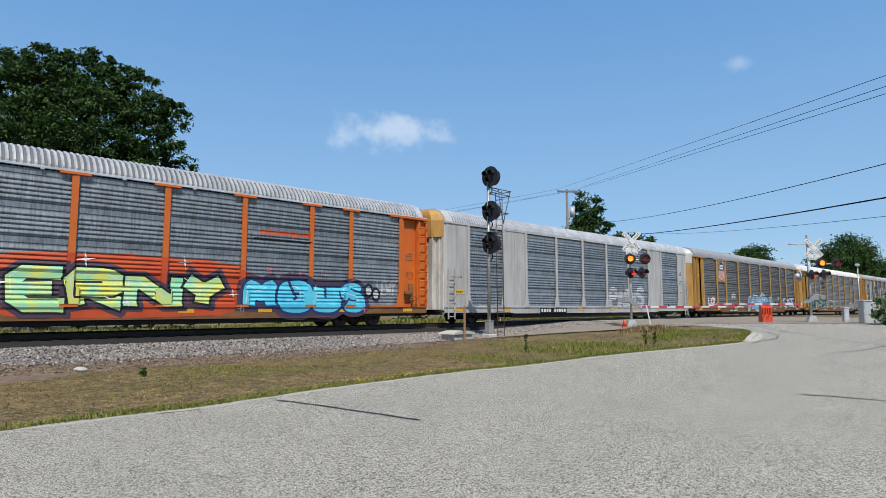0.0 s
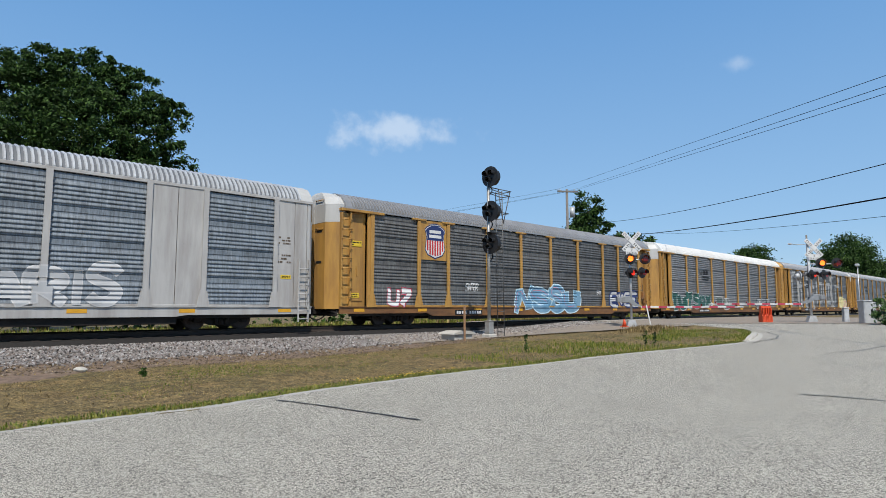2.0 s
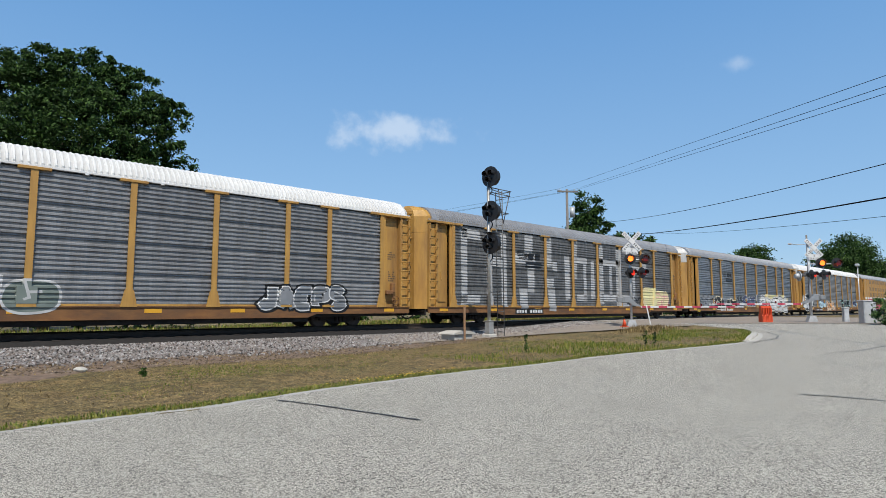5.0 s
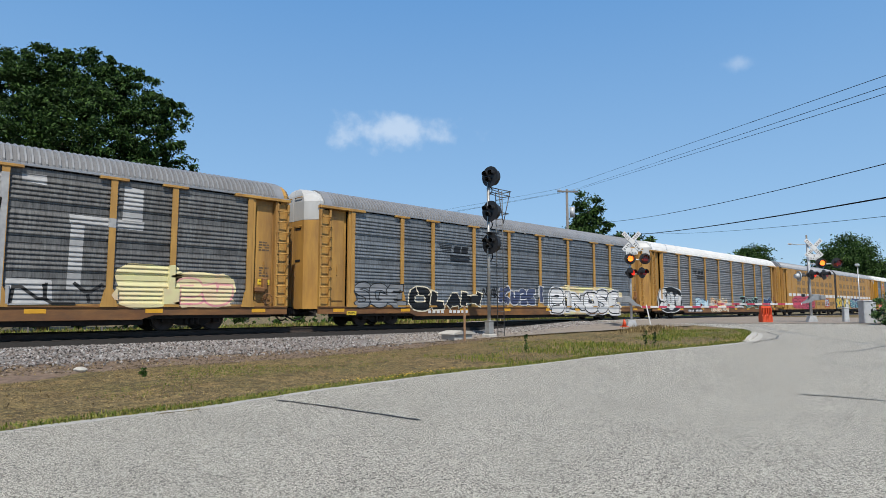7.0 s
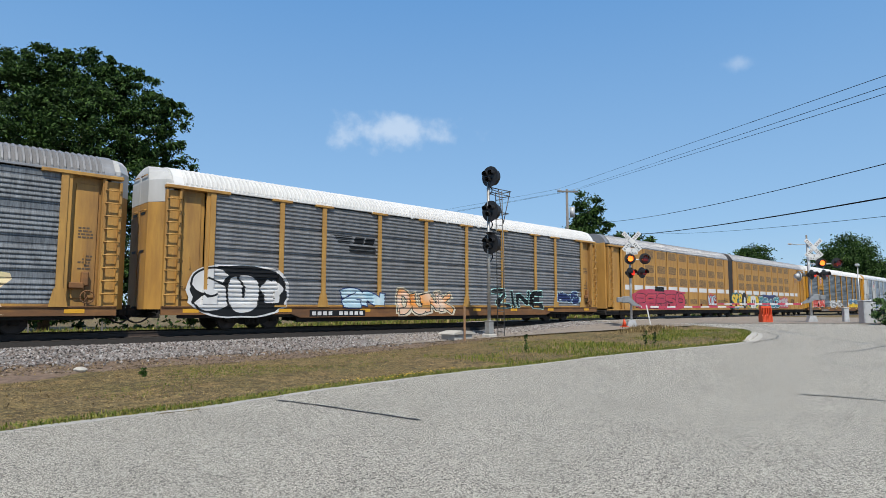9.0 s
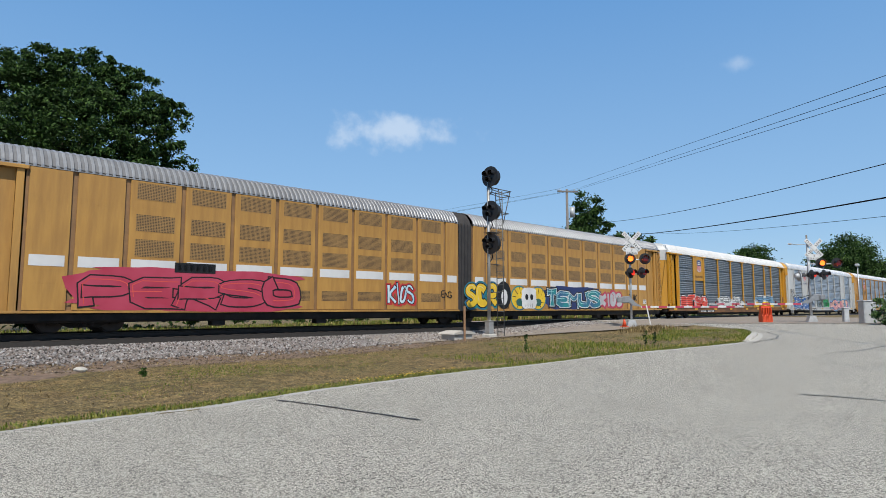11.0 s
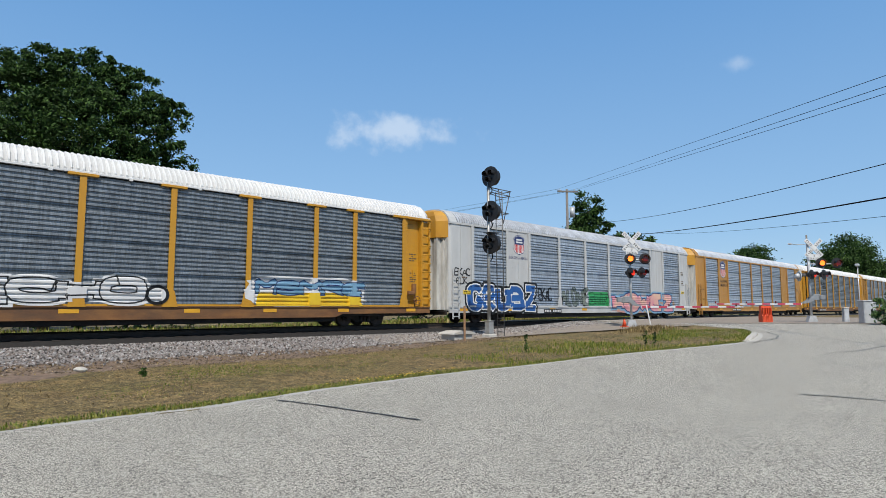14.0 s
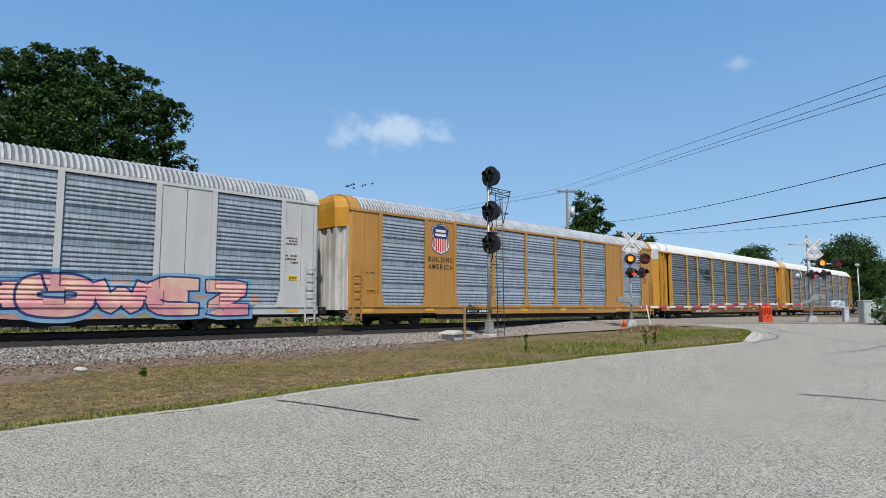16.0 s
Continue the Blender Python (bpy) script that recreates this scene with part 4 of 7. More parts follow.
def spray(car, text, x0, x1, z0, z1, fill, line, seed=1, back=None, shade=None, base=1, wild=1.0, thin=False, style="wild", weight=None, edge=None, shine=None):
    """Sprayed letters built of strokes: a cloud behind, a halo or drop shade, outlines and fills letter over letter, and thin highlights."""
    rnd = random.Random(seed)
    high = z1 - z0
    if back:
        car.paint(poly_bm(lumpy(x0 - 0.15, x1 + 0.15, z0 - 0.05, z1 + 0.12, seed)), back, base, "spray_cloud")
    wts = [0.55 if c in "I1." else 1.0 + rnd.uniform(-0.12, 0.12) for c in text]
    unit = (x1 - x0) / sum(wts)
    soft = {"wild": 1, "bubble": 2, "block": 1}[style]
    fat = weight or {"wild": 0.32, "bubble": 0.46, "block": 0.34}[style]
    halo, rim, core, glint = bmesh.new(), bmesh.new(), bmesh.new(), bmesh.new()
    x = x0
    for i, ch in enumerate(text):
        w = wts[i] * unit
        sw = 0.07 * min(1.4, high / 0.5) if thin else fat * (0.78 if ch in "ABEGKMNPRSWXZ2" else 0.95) * min(w, high * 0.9)
        lw = edge or max(0.035, 0.16 * sw)
        over = 0.0 if thin else 0.16 * w
        inset = 0.0 if thin else sw * 0.5 + lw
        xa, xb = x - over * 0.5 + inset, x + w + over * 0.5 - inset
        za, zb = z0 + inset + rnd.uniform(0, 0.07) * high * wild, z1 - inset - rnd.uniform(0, 0.14) * high * wild
        tilt = rnd.uniform(-0.16, 0.16) * wild * (0.5 if style == "bubble" else 1.0)
        ph = rnd.uniform(0, 9)
        depth = 0.0008 * i
        for stroke in STROKES.get(ch, STROKES["O"]).split("/"):
            pts = []
            for tok in stroke.split():
                u, v = int(tok[0]) / 4, int(tok[1]) / 6
                u += 0.08 * wild * noise.noise((u * 2 + ph, v * 2, 0.3))
                v += 0.07 * wild * noise.noise((u * 2, v * 2 + ph, 4.1))
                pts.append(Vector((lerp(xa, xb, u) + tilt * (v - 0.5) * high, lerp(za, zb, v))))
            if style == "wild" and not thin:
                for e, f in ((0, 1), (-1, -2)):
                    if rnd.random() < 0.75:
                        pts[e] = pts[e] + (pts[e] - pts[f]).normalized() * sw * rnd.uniform(0.1, 0.6)
                        pts[e].y = min(max(pts[e].y, z0 + 0.02), z1 - 0.02)
            pts = smooth_line(pts, soft)
            n = len(pts)
            ws = []
            for k in range(n):
                t = k / (n - 1)
                g = 1 + 0.22 * wild * noise.noise((t * 3 + ph, 1.5, i))
                if style == "wild" and not thin:
                    g *= 1 + 0.35 * (abs(t - 0.5) * 2) ** 3 * (1 if ph > 4 else -1)
                if style == "bubble":
                    g *= 0.84 + 0.26 * math.sin(math.pi * min(1, max(0, 0.16 + 0.68 * t)))
                ws.append(sw * g)
            if thin:
                stroke_bm(rim, pts, ws, 0.0, depth)
                continue
            if shade:
                stroke_bm(halo, pts, ws, lw * 2.6, 0.0001 * i)
                stroke_bm(halo, pts, ws, lw * 1.5, 0.0001 * i + 0.0004, (0.10 * min(1, high), -0.05 * min(1, high)))
            stroke_bm(rim, pts, ws, lw, depth)
            if fill:
                stroke_bm(core, pts, ws, 0.0, depth + 0.0004)
            if shine and n > 2:
                cut = pts[:max(3, n * 2 // 3)]
                stroke_bm(glint, cut, [0.028] * len(cut), 0.0, depth + 0.0009, (-0.22 * sw, 0.16 * sw))
        x += w
    for j, (bm, m, name) in enumerate(((halo, shade, "spray_halo"), (rim, line, "spray_outline"), (core, fill, "spray_fill"), (glint, shine, "spray_highlight"))):
        if m and len(bm.verts):
            o = car.paint(bm, m, base + (0 if j == 0 else 1), name if not thin else "spray_tag")
            if j == 3:
                tagged(o, kind="stuff")
        else:
            bm.free()


def sparkle(car, spots, material, layer=4):
    """Little four-pointed stars of sprayed paint."""
    for x, z, r in spots:
        pts = [(x + (r if k % 2 == 0 else r * 0.16) * math.cos(k * math.pi / 4 + 0.1), z + (r if k % 2 == 0 else r * 0.16) * math.sin(k * math.pi / 4 + 0.1)) for k in range(8)]
        car.paint(poly_bm(pts), material, layer, "spray_star")


def lettering(car, text, x0, x1, z0, z1, material, layer=2, name="lettering"):
    bm = bmesh.new()
    n = sum(0.45 if c in " I" else 1 for c in text)
    x, k = x0, (x1 - x0) / n
    for ch in text:
        w = k * (0.45 if ch in " I" else 1)
        if ch != " ":
            join(bm, glyph_bm(ch, "thin", lambda u, v: (x + w * (0.08 + 0.84 * u), lerp(z0, z1, v))))
        x += w
    car.paint(bm, material, layer, name)


def shield(car, x0, x1, z0, z1, layer=2):
    """A plain shield: blue head over red and white stripes."""
    cx, w, h = (x0 + x1) / 2, (x1 - x0) / 2, z1 - z0
    half = [(0.0, 0.0), (0.30, 0.04), (0.72, 0.10), (0.95, 0.24), (0.90, 0.42), (0.82, 0.60), (0.92, 0.74), (0.98, 0.82), (0.78, 0.90), (0.70, 0.98), (0.35, 0.97), (0.0, 1.0)]

    def outline(k, lo=0.0, hi=1.0):
        r = [(u, v) for u, v in half]
        vs = np.array(r)
        ts = sorted(set([lo, hi] + [v for u, v in r if lo < v < hi]))
        right = [(cx + w * k * float(np.interp(t, vs[:, 1], vs[:, 0], )) if 0 < t < 1 else cx, z0 + h * (0.5 + (t - 0.5) * k)) for t in ts]
        if hi < 1:
            right[-1] = (cx + w * k * float(np.interp(hi, vs[:, 1], vs[:, 0])), right[-1][1])
        if lo > 0:
            right[0] = (cx + w * k * float(np.interp(lo, vs[:, 1], vs[:, 0])), right[0][1])
        left = [(2 * cx - a, b) for a, b in right[::-1]]
        seen, out = set(), []
        for p in right + left:
            q = (round(p[0], 4), round(p[1], 4))
            if q not in seen:
                seen.add(q)
                out.append(p)
        return out
    order = sorted(half, key=lambda p: p[1])
    half[:] = order
    car.paint(poly_bm(outline(1.06)), M_P_NAVY, layer, "emblem_edge")
    car.paint(poly_bm(outline(1.0)), M_P_WHITE, layer + 1, "emblem_field")
    car.paint(poly_bm(outline(0.96, 0.52, 1.0)), M_P_NAVY, layer + 2, "emblem_head")
    bm = bmesh.new()
    for i in range(7):
        c = cx + w * 0.86 * (i - 3) / 3.4
        lo = 0.06 + 0.05 * abs(i - 3) / 3 + (0.10 if abs(i - 3) == 3 else 0)
        ww = w * 0.075
        join(bm, poly_bm([(c - ww, z0 + h * lo), (c + ww, z0 + h * lo), (c + ww, z0 + h * 0.515), (c - ww, z0 + h * 0.515)]))
    car.paint(bm, M_P_RED, layer + 2, "emblem_stripes")
    bm = bmesh.new()
    for z, q in ((0.78, 0.58), (0.64, 0.62)):
        join(bm, poly_bm([(cx - w * q, z0 + h * (z - 0.045)), (cx + w * q, z0 + h * (z - 0.045)), (cx + w * q, z0 + h * (z + 0.045)), (cx - w * q, z0 + h * (z + 0.045))]))
    car.paint(bm, M_P_WHITE, layer + 3, "emblem_bars")


def horse_emblem(car, x0, x1, z0, z1):
    """A plain black emblem: speed stripes, a slanted block and two bars below."""
    w, h = x1 - x0, z1 - z0
    bm = bmesh.new()
    for i in range(5):
        z = z1 - h * (0.04 + 0.095 * i)
        join(bm, poly_bm([(x0 + w * 0.03 * i, z - h * 0.05), (x0 + w * (0.42 - 0.02 * i), z - h * 0.05), (x0 + w * 0.42, z), (x0 + w * 0.03 * i, z)]))
    for a in (0.46, 0.72):
        join(bm, poly_bm([(x0 + w * a, z1 - h * 0.46), (x0 + w * (a + 0.22), z1 - h * 0.46), (x0 + w * (a + 0.26), z1 - h * 0.06), (x0 + w * (a + 0.04), z1 - h * 0.06)]))
    for z, a in ((0.34, 0.36), (0.12, 0.36)):
        join(bm, poly_bm([(x0 + w * a, z0 + h * (z - 0.07)), (x0 + w, z0 + h * (z - 0.07)), (x0 + w, z0 + h * (z + 0.07)), (x0 + w * a, z0 + h * (z + 0.07))]))
    tagged(car.paint(bm, M_P_BLACK, 2, "emblem"), kind="stuff")


def plate_no(car, x0, x1, z0, z1, n=10, skip=(4,), dark=True):
    if dark:
        car.paint(poly_bm([(x0, z0), (x1, z0), (x1, z1), (x0, z1)]), M_P_BLACK, 2, "number_board")
    o = part("number_bars", digits_bm(x0 + 0.08, x1 - 0.08, z0 + (z1 - z0) * 0.22, z1 - (z1 - z0) * 0.22, n, skip), M_P_WHITE, car.ob)
    o.location = (0, -SIDE - 0.056, 0)
    tagged(o, kind="stuff")


def sign_board(car, x0, x1, z0, z1, material, y=-SIDE - 0.02, bars=2, ink=None, seed=1):
    bm = bmesh.new()
    box(bm, x0, x1, -0.012, 0, z0, z1, 0.004)
    o = part("notice_plate", bm, material, car.ob)
    o.location = (0, y, 0)
    o = part("notice_bars", bars_bm(x0 + 0.05, x1 - 0.05, z0 + 0.03, z1 - 0.03, bars, seed), ink or M_P_BLACK, car.ob)
    o.location = (0, y - 0.013, 0)
    tagged(o, kind="stuff")


def autorack(label, style, paint, panel, roof, sheet_kind="perforated", end_top=None, sill=None, plates=(), band=None):
    """A tri-level car carrier. Style "older" has capped posts and ladder corners, "newer" plain steel corners and rounded ends."""
    ob = thing("autorack_wagon", label, "train car", group="car carriers of the train")
    end_top = end_top or paint
    sill = sill or (paint if style == "newer" else M_SILL)
    newer = style == "newer"
    car = Car(ob, POSTS, plates, "perforated_s" if newer else sheet_kind, HL)
    shared("side_sill", ("sill", newer), lambda: sill_bm(2 * HL, not newer), sill, ob)
    shared("side_sill", ("sill", newer), lambda: sill_bm(2 * HL, not newer), sill, ob, rot=(0, 0, math.pi))
    shared("underframe", "under", lambda: under_bm(2 * HL), M_DARK, ob)
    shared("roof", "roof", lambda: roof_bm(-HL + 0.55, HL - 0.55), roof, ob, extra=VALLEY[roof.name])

    def eaves(z0, z1, out):
        bm = bmesh.new()
        box(bm, -HL, HL, -SIDE - out, -SIDE + 0.05, z0, z1, 0.008)
        return bm
    shared("eaves_rail", ("eaves", newer), lambda: eaves(ZT - 0.06, ZT + 0.05, 0.06) if newer else eaves(ZT - 0.05, ZT + 0.03, 0.07), paint if newer else roof, ob)

    def clip():
        bm = bmesh.new()
        box(bm, -0.06, 0.06, -SIDE - 0.10, -SIDE - 0.03, ZT - 0.10, ZT + 0.0, 0.01)
        return bm
    if not newer:
        for i in range(11):
            shared("roof_clip", "clip", clip, roof, ob, (-HL + 2.0 + i * (2 * HL - 4) / 10, 0, 0))

    def far():
        bm = bmesh.new()
        box(bm, -HL + 0.2, HL - 0.2, SIDE - 0.03, SIDE + 0.02, Z1, ZT)
        return bm
    shared("far_side", "far", far, panel, ob)
    for p in POSTS:
        shared("post", ("post", not newer), lambda: post_bm(not newer), paint, ob, (p, -SIDE, 0))
    for a, b in zip(POSTS[:-1], POSTS[1:]):
        mid = (a + b) / 2
        if any(x0 <= mid <= x1 for x0, x1 in plates):
            def plate(a=a, b=b):
                bm = bmesh.new()
                w = b - a
                for s in (-1, 1):
                    box(bm, s * 0.012, s * w / 2, -0.032, 0.03, Z1, ZT - 0.05, 0.006)
                    for z in (1.6, 3.05, 4.15):
                        for q in (0.25, 0.5, 0.72):
                            box(bm, s * w * q / 2 - 0.02, s * w * q / 2 + 0.02, -0.04, -0.03, z, z + 0.035)
                return bm
            shared("plate", ("plate", round(b - a, 2)), plate, paint, ob, (mid, -SIDE, 0))
        else:
            kind = "ribbed" if sheet_kind == "ribbed" else "perforated"
            shared("panel", ("panel", kind, round(b - a, 2)), lambda a=a, b=b, kind=kind: panel_bm(b - a, kind), panel, ob, (mid, -SIDE + 0.02, 0))

    def bottom_rail(a, b):
        bm = bmesh.new()
        box(bm, a, b, -0.05, 0.0, Z1, Z1 + 0.07, 0.008)
        return bm
    for a, b in zip(POSTS[:-1], POSTS[1:]):
        shared("panel_foot", ("foot", round(b - a, 2)), lambda a=a, b=b: bottom_rail(-(b - a) / 2 + 0.22, (b - a) / 2 - 0.22), paint, ob, ((a + b) / 2, -SIDE, 0))
    for s in (-1, 1):
        if newer:
            def corner(s=s):
                bm = bmesh.new()
                for a, b in ((11.94, 12.78), (12.80, 13.34)):
                    box(bm, s * a, s * b, -0.02, 0.05, Z1, ZT - 0.05, 0.006)
                # rounded corner pillar
                pts = [(s * 13.36, -0.03), (s * 13.5, -0.02), (s * 13.58, 0.05), (s * HL, 0.16), (s * HL, 0.34), (s * 13.36, 0.34)]
                prism(bm, pts if s > 0 else pts[::-1], Z1 - 0.2, ZT, "z")
                return bm
            shared("corner_panel", ("corner_n", s), corner, paint, ob, (0, -SIDE, 0))
            shared("ladder", "ladder_n", lambda: ladder_bm(0.44, 0.25, 2.75), paint, ob, (s * 13.2, -SIDE - 0.10, 0))

            def hood(s=s):
                bm = bmesh.new()
                prism(bm, [(y * 1.005, z + 0.01) for y, z in ROOF_FULL] + [(1.3, 5.0), (-1.3, 5.0)], s * (HL - 0.56), s * (HL - 0.02), "x")
                return bm
            shared("roof_end", ("hood_n", s), hood, M_WHITE if paint is not M_ORANGE2 else paint, ob)

            for side in (-1, 1):
                shared("end_head", ("head_n", s, side), lambda s=s, side=side: leaf_bm(s, side, [(4.36, 0.36, 1.46), (5.2, 0.36, 1.46), (5.5, 0.33, 1.30), (5.72, 0.25, 1.02), (5.84, 0.12, 0.5)]), band or M_YEL, ob, label="yellow band over the end doors")
                for i in range(6):
                    def fold(s=s, side=side, i=i):
                        bm = bmesh.new()
                        y0 = 0.03 + i * 0.235
                        d = (0.33 if i < 4 else lerp(0.30, 0.02, (i - 3) / 2)) - (0.0 if i % 2 else 0.09)
                        box(bm, s * (HL - 0.2), s * (HL + d), side * y0, side * (y0 + 0.225), Z1 - 0.15, 4.355, 0.012)
                        return bm
                    shared("door_fold", ("fold", s, side, i), fold, M_STAINED, ob, label="folded white end door panel with grey staining")
        else:
            def corner(s=s):
                bm = bmesh.new()
                box(bm, s * 11.98, s * 12.16, -0.06, 0.05, Z1, ZT - 0.05, 0.008)
                box(bm, s * 12.16, s * 13.02, 0.16, 0.20, Z1, ZT - 0.05)
                box(bm, s * 12.30, s * 12.95, 0.12, 0.16, Z1 + 0.25, ZT - 0.35, 0.01)
                box(bm, s * 13.02, s * 13.12, -0.05, 0.20, Z1, ZT - 0.05, 0.008)
                box(bm, s * 12.62, s * 12.66, 0.08, 0.14, 2.2, 2.6)
                return bm
            shared("corner_door", ("corner_o", s), corner, paint, ob, (0, -SIDE, 0))

            def header(s=s):
                bm = bmesh.new()
                box(bm, s * 11.3, s * 13.62, -0.14, 0.10, ZT - 0.13, ZT - 0.02, 0.012)
                return bm
            if s > 0:
                def brake():
                    bm = bmesh.new()
                    box(bm, 12.22, 12.62, -0.10, 0.12, 1.42, 1.60, 0.02)
                    box(bm, 12.55, 12.75, -0.06, 0.13, 1.50, 1.95, 0.03)
                    for k in range(16):
                        a, b = k * math.tau / 16, (k + 1) * math.tau / 16
                        tube(bm, (12.72 + 0.2 * math.cos(a), -0.12, 1.15 + 0.2 * math.sin(a)), (12.72 + 0.2 * math.cos(b), -0.12, 1.15 + 0.2 * math.sin(b)), 0.018, seg=6)
                    for k in range(3):
                        a = k * math.tau / 3
                        tube(bm, (12.72, -0.10, 1.15), (12.72 + 0.2 * math.cos(a), -0.12, 1.15 + 0.2 * math.sin(a)), 0.014, seg=6)
                    tube(bm, (12.72, 0.12, 1.15), (12.72, -0.10, 1.15), 0.03, seg=8)
                    tube(bm, (12.66, 0.02, 1.5), (12.70, 0.02, 0.8), 0.016, seg=6)
                    return bm
                shared("hand_brake", "brake", brake, sill, ob, (0, -SIDE, 0), "rust-stained hand brake wheel and gear box")
            shared("corner_header", ("header", s), header, paint, ob, (0, -SIDE, 0))
            shared("ladder", "ladder_o", wide_ladder_bm, paint, ob, (s * 13.33, -SIDE, 0))

            def hood(s=s):
                bm = bmesh.new()
                prism(bm, [(y * 1.01, z + 0.012) for y, z in ROOF_FULL], s * (HL - 0.60), s * (HL - 0.24), "x")
                return bm
            shared("roof_end", ("hood_o", s), hood, roof, ob)

            for side in (-1, 1):
                shared("end_door", ("door_o", s, side), lambda s=s, side=side: leaf_bm(s, side, [(Z1 - 0.1, 0.36, 1.40), (4.5, 0.36, 1.40)]), paint, ob)
                shared("end_cap", ("cap_o", s, side), lambda s=s, side=side: leaf_bm(s, side, [(4.51, 0.365, 1.41), (5.3, 0.365, 1.41), (5.62, 0.33, 1.14), (5.82, 0.26, 0.72), (5.92, 0.2, 0.3)]), end_top, ob)
                for z in (2.35, 3.6):
                    def hasp(s=s, side=side):
                        bm = bmesh.new()
                        tube(bm, (s * (HL + 0.40), side * 0.15, 0), (s * (HL + 0.40), side * 0.7, 0), 0.02, seg=6)
                        tube(bm, (s * (HL + 0.36), side * 0.15, 0), (s * (HL + 0.40), side * 0.15, 0), 0.02, seg=6)
                        tube(bm, (s * (HL + 0.36), side * 0.7, 0), (s * (HL + 0.40), side * 0.7, 0), 0.02, seg=6)
                        return bm
                    shared("grab_bar", ("hasp", s, side), hasp, paint, ob, (0, 0, z + 1.9))
            def slot(s=s):
                bm = bmesh.new()
                box(bm, s * (HL + 0.362), s * (HL + 0.375), -0.20, 0.20, 0, 0.09)
                return bm
            for y in (-0.42, 0.42):
                for z in (2.75, 4.1):
                    shared("door_slot", ("slot", s), slot, M_BLACK, ob, (0, y, z))
        shared("coupler", ("coupler", s), lambda s=s: coupler_bm(s), M_DARK, ob, (s * HL, 0, 0))
        bogie(ob, s * 10.05)
    # yellow conspicuity patches along the sill
    def patches():
        bm = bmesh.new()
        for x in (-12.6, -8.9, -5.0, -1.6, 2.2, 5.2, 8.6, 12.4):
            box(bm, x - 0.28, x + 0.28, -0.004, 0.0, 0.64, 0.78)
        return bm
    shared("reflector_strips", "patches", patches, M_P_AMBER, ob, (0, -SIDE - 0.05, 0))
    rnd = random.Random(len(SHARED))
    for x, z, w, h, r in ((12.42, 3.0, 0.42, 0.4, 4), (12.45, 2.0, 0.4, 0.5, 5)) if not newer else ((12.05, 3.3, 0.55, 0.35, 3), (12.05, 2.55, 0.6, 0.4, 3), (-12.7, 2.3, 0.5, 0.14, 1)):
        o = part("stencil_bars", bars_bm(x, x + w, z, z + h, r, rnd.random(), 0.7), M_STENCIL, ob)
        o.location = (0, -SIDE + (0.115 if not newer else -0.026), 0)
        tagged(o, kind="stuff")
    return car


CARS = []
GAP0, RACK = 163.66, 28.5
G2 = GAP0 + RACK + 44.3


def put_car(car, gap_left, shift):
    """The wagon's middle at the clip's start, from the coupling plane before it."""
    CARS.append((car.ob, gap_left + RACK / 2 + shift))
    return car

